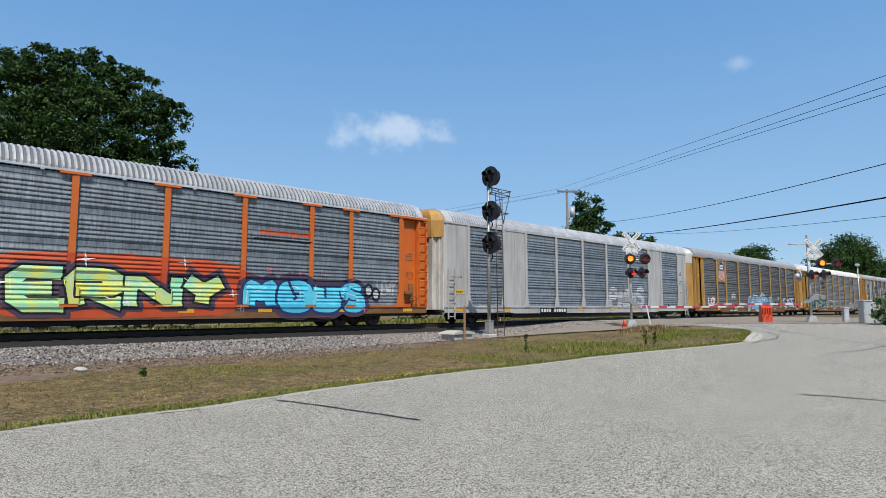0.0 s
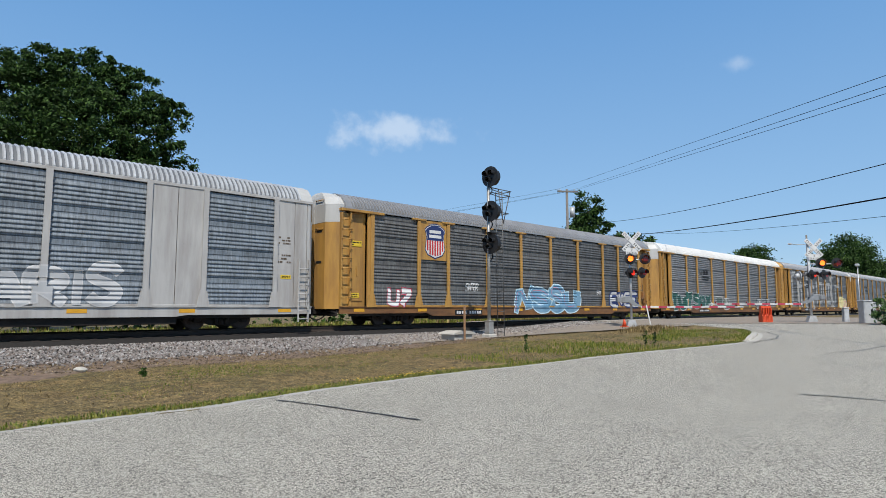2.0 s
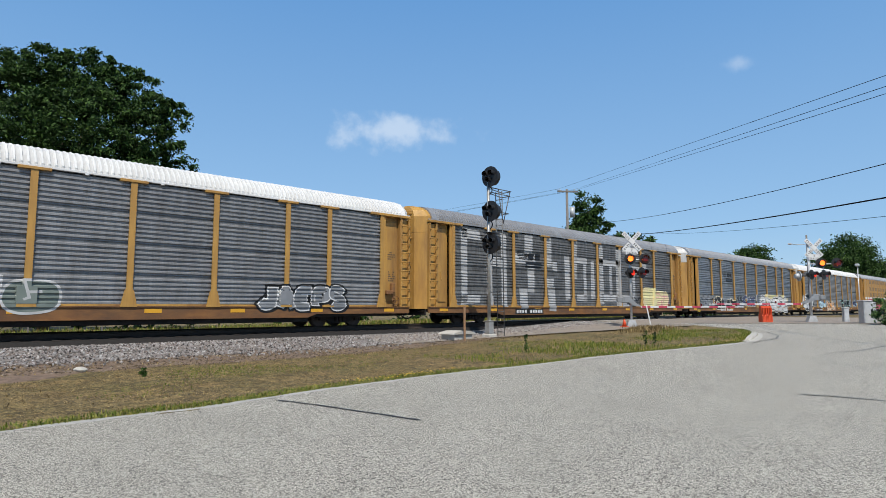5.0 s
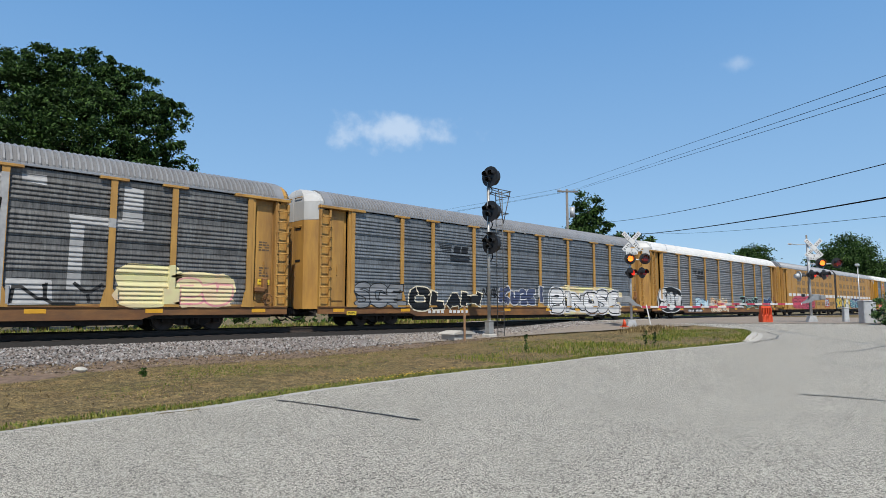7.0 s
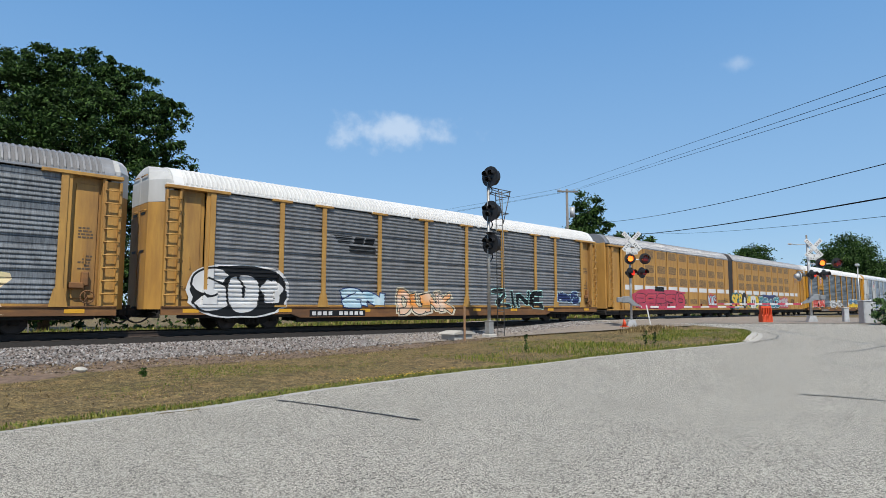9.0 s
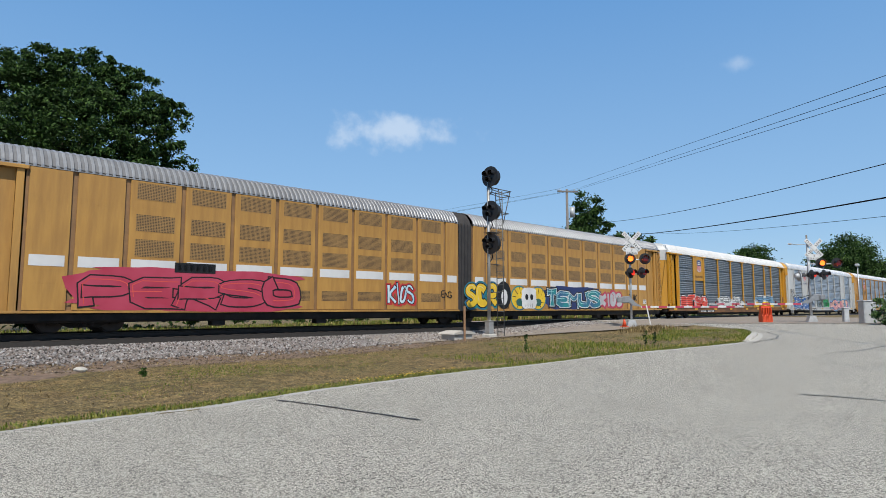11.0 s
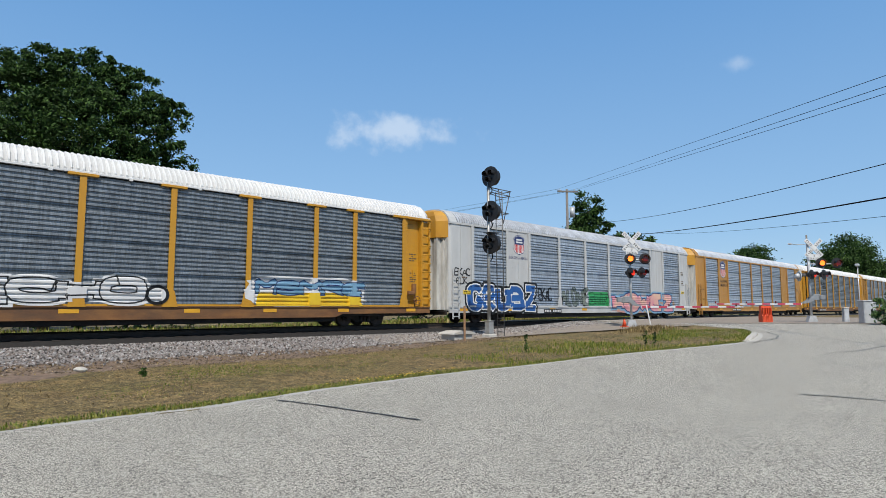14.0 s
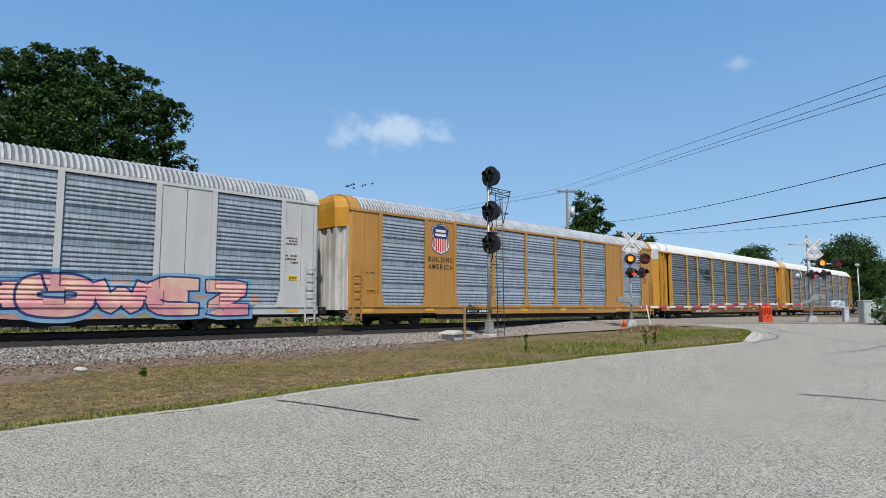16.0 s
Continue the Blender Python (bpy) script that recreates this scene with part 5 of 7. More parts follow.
# ---- the train, front to rear ----
def build_train():
    # A orange wagon
    c = put_car(autorack("orange car carrier with galvanised panels and lime and blue graffiti", "older", M_ORANGE, M_PAN_BLUE, M_ROOF_N), GAP0 - 6 * RACK, -0.75)
    c.paint(poly_bm(lumpy(-3.9, 4.5, 0.47, 2.55, 5, amp=0.07)), M_P_ORANGE, 1, "spray_cloud")
    spray(c, "ERNY", -3.0, 3.6, 0.56, 2.28, M_P_LIME, M_P_BLACK, 11, None, M_P_DUSK, base=2, wild=0.7, style="block", weight=0.36, shine=M_P_WHITE)
    sparkle(c, [(-3.2, 1.55, 0.28), (-1.0, 2.35, 0.3), (0.3, 1.0, 0.2), (2.1, 2.4, 0.25), (3.9, 1.3, 0.2), (4.2, 0.8, 0.16)], M_P_WHITE, 6)
    spray(c, "MOUS", 4.3, 9.9, 0.47, 2.12, M_P_SKY, M_P_NAVY, 23, None, M_P_DUSK, style="bubble", weight=0.5, shine=M_P_ICE)
    sparkle(c, [(5.4, 2.25, 0.22), (6.7, 2.2, 0.18), (7.9, 2.15, 0.24), (9.3, 2.0, 0.16), (9.9, 0.75, 0.22), (4.3, 0.8, 0.16)], M_P_PINK, 6)
    spray(c, "LEWY", 10.66, 11.7, 1.37, 2.04, M_P_LIME, M_P_GREY, 31, thin=True)
    for x in (10.15, 10.55):
        c.paint(poly_bm(ellipse(x, 1.62 - (x - 10) * 0.4, 0.25, 0.32)), M_P_BLACK, 5, "spray_ring")
        c.paint(poly_bm(ellipse(x, 1.62 - (x - 10) * 0.4, 0.15, 0.2)), M_P_GREY, 6, "spray_ring")
    bm = bmesh.new()
    for i in range(7):
        join(bm, poly_bm([(4.9 + i * 0.32, 3.66), (5.16 + i * 0.32, 3.66), (5.2 + i * 0.32, 3.84), (4.94 + i * 0.32, 3.84)]))
    tagged(c.paint(bm, M_P_ORANGE, 2, "emblem"), kind="stuff")
    c.paint(poly_bm([(4.62, 3.44), (7.1, 3.44), (7.2, 3.5), (4.7, 3.52)]), M_P_BLACK, 2, "emblem_underline")
    # B silver wagon
    c = put_car(autorack("silver car carrier with plain steel corner panels and chrome graffiti", "newer", M_SILVER, M_PAN_BLUE, M_ROOF_N, plates=((-9.14, -7.18), (7.18, 9.14))), GAP0 - 5 * RACK, -0.8)
    spray(c, "PARIS", 1.81, 6.43, 0.73, 2.30, M_P_GREY, M_P_CHROME, 7, style="bubble", weight=0.34)
    plate_no(c, -5.91, -3.25, 0.50, 0.82)
    sign_board(c, -12.85, -12.25, 1.5, 1.72, M_P_NOTICE, seed=3)
    sign_board(c, 12.2, 12.65, 1.95, 2.1, M_P_NOTICE, seed=4)
    # C yellow wagon with shield
    c = put_car(autorack("weathered yellow car carrier with shield emblem and blue graffiti", "older", M_YEL, M_PAN_GREY, M_ROOF_G, end_top=M_WHITE), GAP0 - 4 * RACK, -0.7)
    plate_paint(c, [(-9.0, 3.12), (-7.3, 3.12), (-7.3, 5.03), (-9.0, 5.03)], M_YEL)
    shield_on_plate(c, -8.75, -7.42, 3.24, 4.88, 12)
    spray(c, "U7", -11.0, -9.5, 0.81, 1.82, M_P_WHITE, M_P_DKRED, 3)
    spray(c, "SAPER", -5.87, -4.95, 1.67, 2.10, None, M_P_WHITE, 4, thin=True)
    spray(c, "NSSU", -1.86, 4.35, 0.42, 2.25, M_P_STEEL, M_P_ICE, 8, weight=0.36, edge=0.07, shine=M_P_PINK)
    spray(c, "EVEE", 8.09, 11.73, 0.80, 2.0, M_P_CHROME, M_P_NAVY, 9, None, M_P_NAVY, style="bubble", weight=0.3)
    spray(c, "ERY", 6.5, 7.0, 1.65, 1.95, None, M_P_WHITE, 14, thin=True)
    plate_no(c, -6.69, -4.67, 0.46, 0.71)
    sign_board(c, -13.0, -12.4, 3.5, 3.75, M_P_NOTICE, y=-SIDE + 0.11, seed=5)
    sign_board(c, -13.0, -12.5, 1.25, 1.45, M_P_NOTICE, y=-SIDE + 0.11, seed=6)
    # D yellow wagon, white roof
    c = put_car(autorack("yellow car carrier with white roof and green graffiti outlines", "older", M_YEL, M_PAN_GREY2, M_ROOF_W, "ribbed", M_WHITE), GAP0 - 3 * RACK, -0.3)
    spray(c, "TUTS", -11.9, -6.9, 0.6, 2.1, M_P_PINE, M_P_WHITE, 12, weight=0.42, edge=0.045)
    spray(c, "OX", -6.8, -4.45, 0.74, 2.1, M_P_PINE, M_P_WHITE, 13, weight=0.42, edge=0.045)
    spray(c, "TO", -3.63, -0.60, 0.56, 1.82, M_P_GREYGREEN, M_P_CHROME, 15, style="bubble")
    spray(c, "JAEPS", 5.99, 10.0, 0.65, 1.85, M_P_DULL, M_P_WHITE, 16, None, M_P_BLACK, style="bubble")
    horse_emblem(c, -6.81, -4.83, 3.05, 4.04)
    plate_no(c, -7.0, -5.0, 0.46, 0.70)
    sign_board(c, -12.98, -12.4, 1.55, 1.75, M_YEL, y=-SIDE + 0.11, seed=7)
    # E yellow wagon with rolled silver letters
    c = put_car(autorack("weathered yellow car carrier covered in huge rolled silver strokes", "older", M_YEL, M_PAN_GREY, M_ROOF_G), GAP0 - 2 * RACK, -0.35)
    big = [(-11.3, -10.9, 1.0, 4.9), (-11.3, -9.9, 4.4, 4.9), (-11.3, -9.9, 1.0, 1.5), (-9.4, -8.9, 0.9, 4.9), (-8.9, -8.2, 3.0, 3.5), (-8.2, -7.7, 0.9, 4.9), (-6.1, -5.4, 3.5, 5.0), (-7.0, -5.2, 3.35, 3.85),
           (-5.85, -5.2, 1.7, 3.3), (-6.6, -5.9, 0.6, 1.9), (-4.1, -3.5, 3.2, 5.0), (-3.45, -3.0, 3.0, 3.6), (-4.2, -3.4, 2.0, 2.6), (-3.9, -3.2, 0.6, 2.0), (-2.2, -1.7, 1.3, 4.0), (-1.2, -0.9, 2.6, 5.0), (-0.9, 0.3, 3.6, 4.0),
           (-0.2, 0.2, 1.2, 3.6), (-0.9, 0.2, 1.2, 1.6), (0.7, 1.1, 1.4, 3.8), (1.7, 4.2, 3.6, 4.0), (1.7, 2.2, 1.0, 4.9), (2.9, 3.3, 1.6, 3.6), (3.8, 4.3, 0.9, 4.8), (2.0, 4.2, 1.2, 1.7), (4.7, 5.3, 4.6, 4.9), (6.0, 6.4, 1.4, 3.5),
           (6.0, 8.2, 3.4, 3.7), (7.5, 8.1, 3.7, 4.8), (4.4, 5.6, 0.9, 1.7)]
    bm = bmesh.new()
    rnd = random.Random(5)
    for x0, x1, z0, z1 in big:
        j = [rnd.uniform(-0.06, 0.06) for i in range(8)]
        join(bm, poly_bm([(x0 + j[0], z0 + j[1]), (x1 + j[2], z0 + j[3]), (x1 + j[4], z1 + j[5]), (x0 + j[6], z1 + j[7])]))
    c.paint(bm, M_P_SILVERBIG, 1, "rolled_paint")
    horse_emblem(c, -6.9, -4.6, 3.05, 4.0)
    spray(c, "DUA", 7.5, 9.4, 0.86, 2.15, M_P_PALE, M_P_PALE, 18, M_P_PALE, style="bubble", weight=0.5)
    spray(c, "BU", 9.3, 11.3, 0.86, 1.95, M_P_PALE, M_P_PEACH, 19, M_P_PALE, style="bubble", weight=0.5)
    spray(c, "NLY", 4.6, 7.0, 0.9, 1.6, None, M_P_BLACK, 20, thin=True)
    plate_no(c, -7.07, -4.50, 0.46, 0.76)
    sign_board(c, 12.4, 12.9, 1.7, 1.9, M_P_NOTICE, y=-SIDE + 0.11, seed=8)
    # F yellow wagon
    c = put_car(autorack("yellow car carrier with blue-grey panels and a row of graffiti", "older", M_YEL, M_PAN_MID, M_ROOF_G, end_top=M_WHITE), GAP0 - RACK, -0.2)
    spray(c, "SGE", -11.8, -8.92, 0.76, 2.01, M_P_DULL, M_P_BLACK, 21, style="block")
    spray(c, "OLAH", -8.62, -3.76, 0.60, 1.87, M_P_BLACK, M_P_CREAM, 22, style="block", weight=0.36)
    spray(c, "NLAK", -3.5, -2.3, 1.3, 1.95, None, M_P_BLACK, 29, thin=True)
    spray(c, "KUBET", -2.18, 1.83, 0.86, 2.10, M_P_INK, M_P_CHROME, 24, style="bubble")
    spray(c, "BINOSE", 2.4, 10.3, 0.40, 2.05, M_P_WHITE, M_P_BLACK, 25, M_P_PALE, M_P_WHITE, style="bubble", weight=0.36)
    horse_emblem(c, -6.72, -4.55, 3.10, 3.98)
    plate_no(c, -7.6, -4.6, 0.5, 0.74, dark=False)
    sign_board(c, -12.2, -11.7, 0.5, 0.66, M_P_NOTICE, y=-SIDE - 0.05, seed=9)
    # G yellow wagon, white roof
    c = put_car(autorack("yellow car carrier with white roof and several graffiti tags", "older", M_YEL, M_PAN_GREY2, M_ROOF_W, "ribbed", M_WHITE), GAP0, -0.1)
    c.paint(poly_bm(lumpy(-12.75, -8.7, 0.44, 2.45, 3, amp=0.03, p=0.75)), M_P_WHITE, 1, "spray_cloud")
    c.paint(poly_bm(lumpy(-12.6, -8.85, 0.5, 2.38, 3, amp=0.04, p=0.75)), M_P_BLACK, 2, "spray_cloud")
    spray(c, "SOY", -12.5, -8.95, 0.58, 2.3, M_P_WHITE, M_P_BLACK, 26, base=3, style="bubble", weight=0.46)
    spray(c, "2N", -6.36, -3.97, 0.70, 1.71, M_P_ICE, M_P_NAVY, 27, style="bubble")
    spray(c, "DUNK", -3.15, 0.40, 0.46, 1.78, M_P_SUNSET, M_P_BLACK, 28, None, M_P_CREAM, style="block")
    spray(c, "ZINE", 3.5, 7.8, 0.70, 1.92, M_P_BLACK, M_P_MINT, 30)
    spray(c, "MNS", 9.25, 11.6, 0.97, 1.90, M_P_NAVY, M_P_ICE, 32, style="bubble")
    horse_emblem(c, -6.67, -4.43, 3.16, 3.94)
    plate_no(c, -7.80, -5.00, 0.45, 0.72)
    sign_board(c, -13.0, -12.4, 1.45, 1.6, M_YEL, y=-SIDE + 0.11, seed=10)
    # H articulated tan wagon in two units
    build_articulated()
    # I bright yellow wagon, white roof
    c = put_car(autorack("bright yellow car carrier with white roof and red graffiti", "older", M_YEL2, M_PAN_BLUE, M_ROOF_W, "ribbed", M_WHITE), G2, -0.6)
    plate_paint(c, [(-9.0, 3.05), (-7.3, 3.05), (-7.3, 5.03), (-9.0, 5.03)], M_YEL2)
    shield_on_plate(c, -8.5, -7.65, 3.75, 4.78, 12)
    lettering_flat(c, "BUILDING AMERICA", -8.86, -7.36, 3.28, 3.48, M_P_BLACK)
    spray(c, "BESO", -11.7, -6.6, 0.82, 1.95, M_P_CORAL, M_P_WHITE, 33, None, M_P_BLACK, weight=0.42, edge=0.05, shine=M_P_DKRED)
    spray(c, "UP", -6.3, -5.7, 0.9, 1.15, M_P_WHITE, M_P_BLACK, 34, thin=True)
    spray(c, "ECHO", -4.33, 0.6, 0.88, 1.88, M_P_WHITE, M_P_BLACK, 35, None, M_P_WHITE, style="block", weight=0.33)
    c.paint(poly_bm(ellipse(1.0, 1.25, 0.38, 0.34)), M_P_BLACK, 3, "spray_ring")
    c.paint(poly_bm(ellipse(1.0, 1.25, 0.27, 0.24)), M_P_WHITE, 4, "spray_ring")
    c.paint(poly_bm(lumpy(4.3, 9.85, 0.85, 2.05, 4, amp=0.09)), M_P_WHITE, 1, "spray_cloud")
    c.paint(poly_bm([(4.6, 0.88), (9.6, 0.88), (9.5, 1.45), (4.7, 1.38)]), M_P_YELLOW, 2, "spray_field")
    spray(c, "MSMRE", 4.6, 9.6, 1.25, 2.0, M_P_STEEL, M_P_NAVY, 36, base=2)
    plate_no(c, -8.12, -5.28, 0.45, 0.62)
    # J white wagon
    c = put_car(autorack("clean white car carrier with shield emblem and big blue graffiti", "newer", M_WHITE, M_PAN_BRIGHT, M_ROOF_N, plates=((-9.14, -7.18), (7.18, 9.14)), band=M_YEL2), G2 + RACK, -0.55)
    shield(c, -8.55, -7.6, 3.82, 4.87)
    lettering(c, "BUILDING AMERICA", -8.95, -7.3, 3.52, 3.70, M_P_NAVY)
    spray(c, "GRUBZ", -12.3, -6.5, 0.54, 2.2, M_P_COBALT, M_P_WHITE, 37, None, M_P_BLACK, style="block", weight=0.37, edge=0.07, wild=0.6)
    spray(c, "BKAC", -13.22, -12.1, 2.45, 2.85, None, M_P_BLACK, 38, thin=True)
    spray(c, "EUK", -13.1, -12.3, 2.02, 2.36, None, M_P_BLACK, 39, thin=True)
    spray(c, "BKAC", -6.3, -5.0, 1.2, 2.0, None, M_P_BLACK, 40, thin=True)
    spray(c, "ALONE", -4.07, -1.10, 0.86, 2.10, M_P_GREYGREEN, M_P_BLACK, 41, style="block")
    c.paint(poly_bm([(-1.05, 0.95), (1.3, 0.95), (1.3, 1.85), (-1.05, 1.85)]), M_P_GREEN, 1, "spray_field")
    spray(c, "GAIN", -1.0, 1.25, 0.97, 1.82, M_P_GREEN, M_P_BLACK, 42, base=2, wild=0.2, style="block")
    c.paint(poly_bm(lumpy(1.6, 10.9, 0.45, 1.7, 6, amp=0.06)), M_P_GREENISH, 1, "spray_cloud")
    spray(c, "HOWEZ", 1.75, 10.7, 0.46, 1.95, M_P_PEACH, M_P_NAVY, 43, None, M_P_STEEL, base=2, wild=0.6, style="bubble", weight=0.38)
    plate_no(c, -5.86, -4.10, 0.52, 0.74)
    sign_board(c, -12.6, -12.0, 1.5, 1.7, M_P_NOTICE, seed=11)
    sign_board(c, 12.2, 12.65, 1.9, 2.1, M_P_NOTICE, seed=12)
    # K deep yellow wagon
    c = put_car(autorack("deep yellow car carrier with shield emblem and bright panels", "newer", M_ORANGE2, M_PAN_BRIGHT, M_ROOF_N, plates=((-9.14, -7.18), (7.18, 9.14)), band=M_YEL2), G2 + 2 * RACK, -0.3)
    shield(c, -8.75, -7.55, 3.47, 4.92)
    lettering(c, "BUILDING", -9.0, -7.3, 3.04, 3.32, M_P_BLACK)
    lettering(c, "AMERICA", -9.0, -7.3, 2.68, 2.96, M_P_BLACK)
    plate_no(c, -6.35, -4.39, 0.54, 0.74)
    sign_board(c, -12.7, -12.1, 1.45, 1.65, M_YEL2, seed=13)
    # L and M, the last wagons
    c = put_car(autorack("yellow car carrier with cream roof near the train's end", "older", M_YEL2, M_PAN_BLUE, M_ROOF_W, "ribbed", M_WHITE), G2 + 3 * RACK, -0.3)
    horse_emblem(c, -6.7, -4.5, 3.1, 4.0)
    plate_no(c, -7.8, -5.0, 0.45, 0.66)
    c = put_car(autorack("yellow car carrier with blue graffiti at the train's end", "older", M_YEL, M_PAN_BLUE, M_ROOF_W), G2 + 4 * RACK, 0.2)
    spray(c, "KRES", 3.0, 10.0, 0.6, 2.0, M_P_WHITE, M_P_COBALT, 44, style="bubble")


def flat_on(car, bm, material, y, name):
    for v in bm.verts:
        v.co = (v.co.x, y, v.co.y)
    return part(name, bm, material, car.ob)


def shield_on_plate(car, x0, x1, z0, z1, layer):
    keep = car.plates
    car.plates = tuple(keep) + ((-9.14, -7.18),)
    shield(car, x0, x1, z0, z1, 8)
    car.plates = keep


def plate_paint(car, pts, material):
    keep = car.plates
    car.plates = tuple(keep) + ((-9.14, -7.18),)
    car.paint(poly_bm(pts), material, 6, "emblem_plate")
    car.plates = keep


def lettering_flat(car, text, x0, x1, z0, z1, material):
    keep = car.plates
    car.plates = tuple(keep) + ((-9.14, -7.18),)
    lettering(car, text, x0, x1, z0, z1, material, 8)
    car.plates = keep


# ---- articulated tan car carrier ----
PILLARS = [1.51, 3.36, 5.22, 7.07, 8.9, 10.72, 12.54, 14.37, 16.2, 17.75]


def tan_unit(label, s):
    """One half of the articulated carrier; it reaches from the bellows at 0 to the outer end, s tells the way."""
    ob = thing("articulated_autorack_unit", label, "train car", group="car carriers of the train")
    car = Car(ob, [s * p for p in PILLARS] if s > 0 else sorted(-p for p in PILLARS), (), "tan", 21.0)
    end = 21.2

    def bx(name, key, material, *boxes, y=0.0):
        def make():
            bm = bmesh.new()
            for x0, x1, y0, y1, z0, z1, bev in boxes:
                box(bm, s * x0, s * x1, y0, y1, z0, z1, bev)
            return bm
        return shared(name, (key, s), make, material, ob)
    bx("underframe", "t_under", M_DARK, (0.5, end, -1.35, 1.35, 0.34, 0.66, 0.02), (2, 19.5, -1.42, -1.3, 0.40, 0.64, 0.01))
    bx("base_rail", "t_base", M_TAN, (0.5, end, -SIDE - 0.06, -SIDE + 0.05, 0.64, 0.72, 0.01))
    bx("far_side", "t_far", M_TAN, (0.5, end, SIDE - 0.04, SIDE, 0.66, ZT, 0.0))
    bx("backing", "t_back", M_CHANNEL, (0.5, 19.05, -SIDE + 0.03, -SIDE + 0.06, 0.7, ZT, 0.0))
    bx("eaves_rail", "t_eaves", M_DARK, (0.5, end, -SIDE - 0.03, -SIDE + 0.04, ZT - 0.02, ZT + 0.05, 0.0))

    def roof():
        return roof_bm(0.55, end - 0.4, 0.20, 0.02) if s > 0 else roof_bm(-end + 0.4, -0.55, 0.20, 0.02)
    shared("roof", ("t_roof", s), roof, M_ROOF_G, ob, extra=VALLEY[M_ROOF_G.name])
    bays = [0.5] + PILLARS + [19.05]
    for i, (a, b) in enumerate(zip(bays[:-1], bays[1:])):
        w = b - a - 0.16

        def bay(w=w):
            bm = bmesh.new()
            box(bm, -w / 2, w / 2, -0.03, 0.02, 0.74, ZT - 0.03, 0.006)
            for z in (4.1, 3.2, 1.95, 1.55, 4.2):
                for q in range(6):
                    x = -w / 2 + 0.12 + q * (w - 0.24) / 5
                    box(bm, x - 0.014, x + 0.014, -0.04, -0.03, z, z + 0.028)
            return bm
        mid = s * (a + b) / 2
        shared("side_sheet", ("bay", round(w, 2)), bay, M_TAN, ob, (mid, -SIDE, 0))
        if 1 <= i <= 8:
            for z0, z1 in ((4.46, 5.02), (3.38, 3.94), (2.52, 3.10), (1.10, 1.50)):
                def scr(w=w, z0=z0, z1=z1):
                    bm = bmesh.new()
                    box(bm, -w / 2 + 0.20, w / 2 - 0.20, -0.036, -0.03, z0, z1)
                    return bm
                shared("screen", ("scr", round(w, 2), z0), scr, M_SCREEN, ob, (mid, -SIDE, 0))
        if i >= 0:
            def stripe(w=w):
                bm = bmesh.new()
                box(bm, -w / 2 + 0.10, w / 2 - 0.10, -0.036, -0.03, 2.08, 2.42)
                return bm
            shared("white_band", ("stripe", round(w, 2)), stripe, M_P_WHITE, ob, (mid, -SIDE, 0))
    bx("corner_frame", "t_corner", M_TAN, (19.1, 19.3, -SIDE - 0.04, -SIDE + 0.06, 0.7, ZT, 0.01), (19.3, 20.3, -SIDE + 0.12, -SIDE + 0.18, 0.7, ZT, 0.0), (20.3, 20.45, -SIDE - 0.04, -SIDE + 0.1, 0.7, ZT, 0.01),
       (19.0, 21.1, -SIDE - 0.10, -SIDE + 0.05, ZT - 0.14, ZT - 0.03, 0.01))
    shared("ladder", "ladder_o", wide_ladder_bm, M_TAN, ob, (s * 20.8, -SIDE, 0))
    bx("end_door", "t_end", M_TAN, (21.0, 21.2, -1.4, -0.02, 0.75, 5.2, 0.02), (21.0, 21.2, 0.02, 1.4, 0.75, 5.2, 0.02))

    def cap():
        bm = bmesh.new()
        prism(bm, [(y * 0.97, z + 0.0) for y, z in ROOF_FULL], s * 20.75, s * 21.18, "x")
        return bm
    shared("roof_end", ("t_cap", s), cap, M_ROOF_G, ob)
    shared("coupler", ("coupler", s), lambda: coupler_bm(s), M_DARK, ob, (s * end, 0, 0))
    bogie(ob, s * 17.2)
    for x in (4.0, 8.2, 12.6):
        bx("brake_gear", ("t_gear", x), M_DARK, (x, x + 0.5, -1.3, -0.9, 0.16, 0.4, 0.03))
    return car


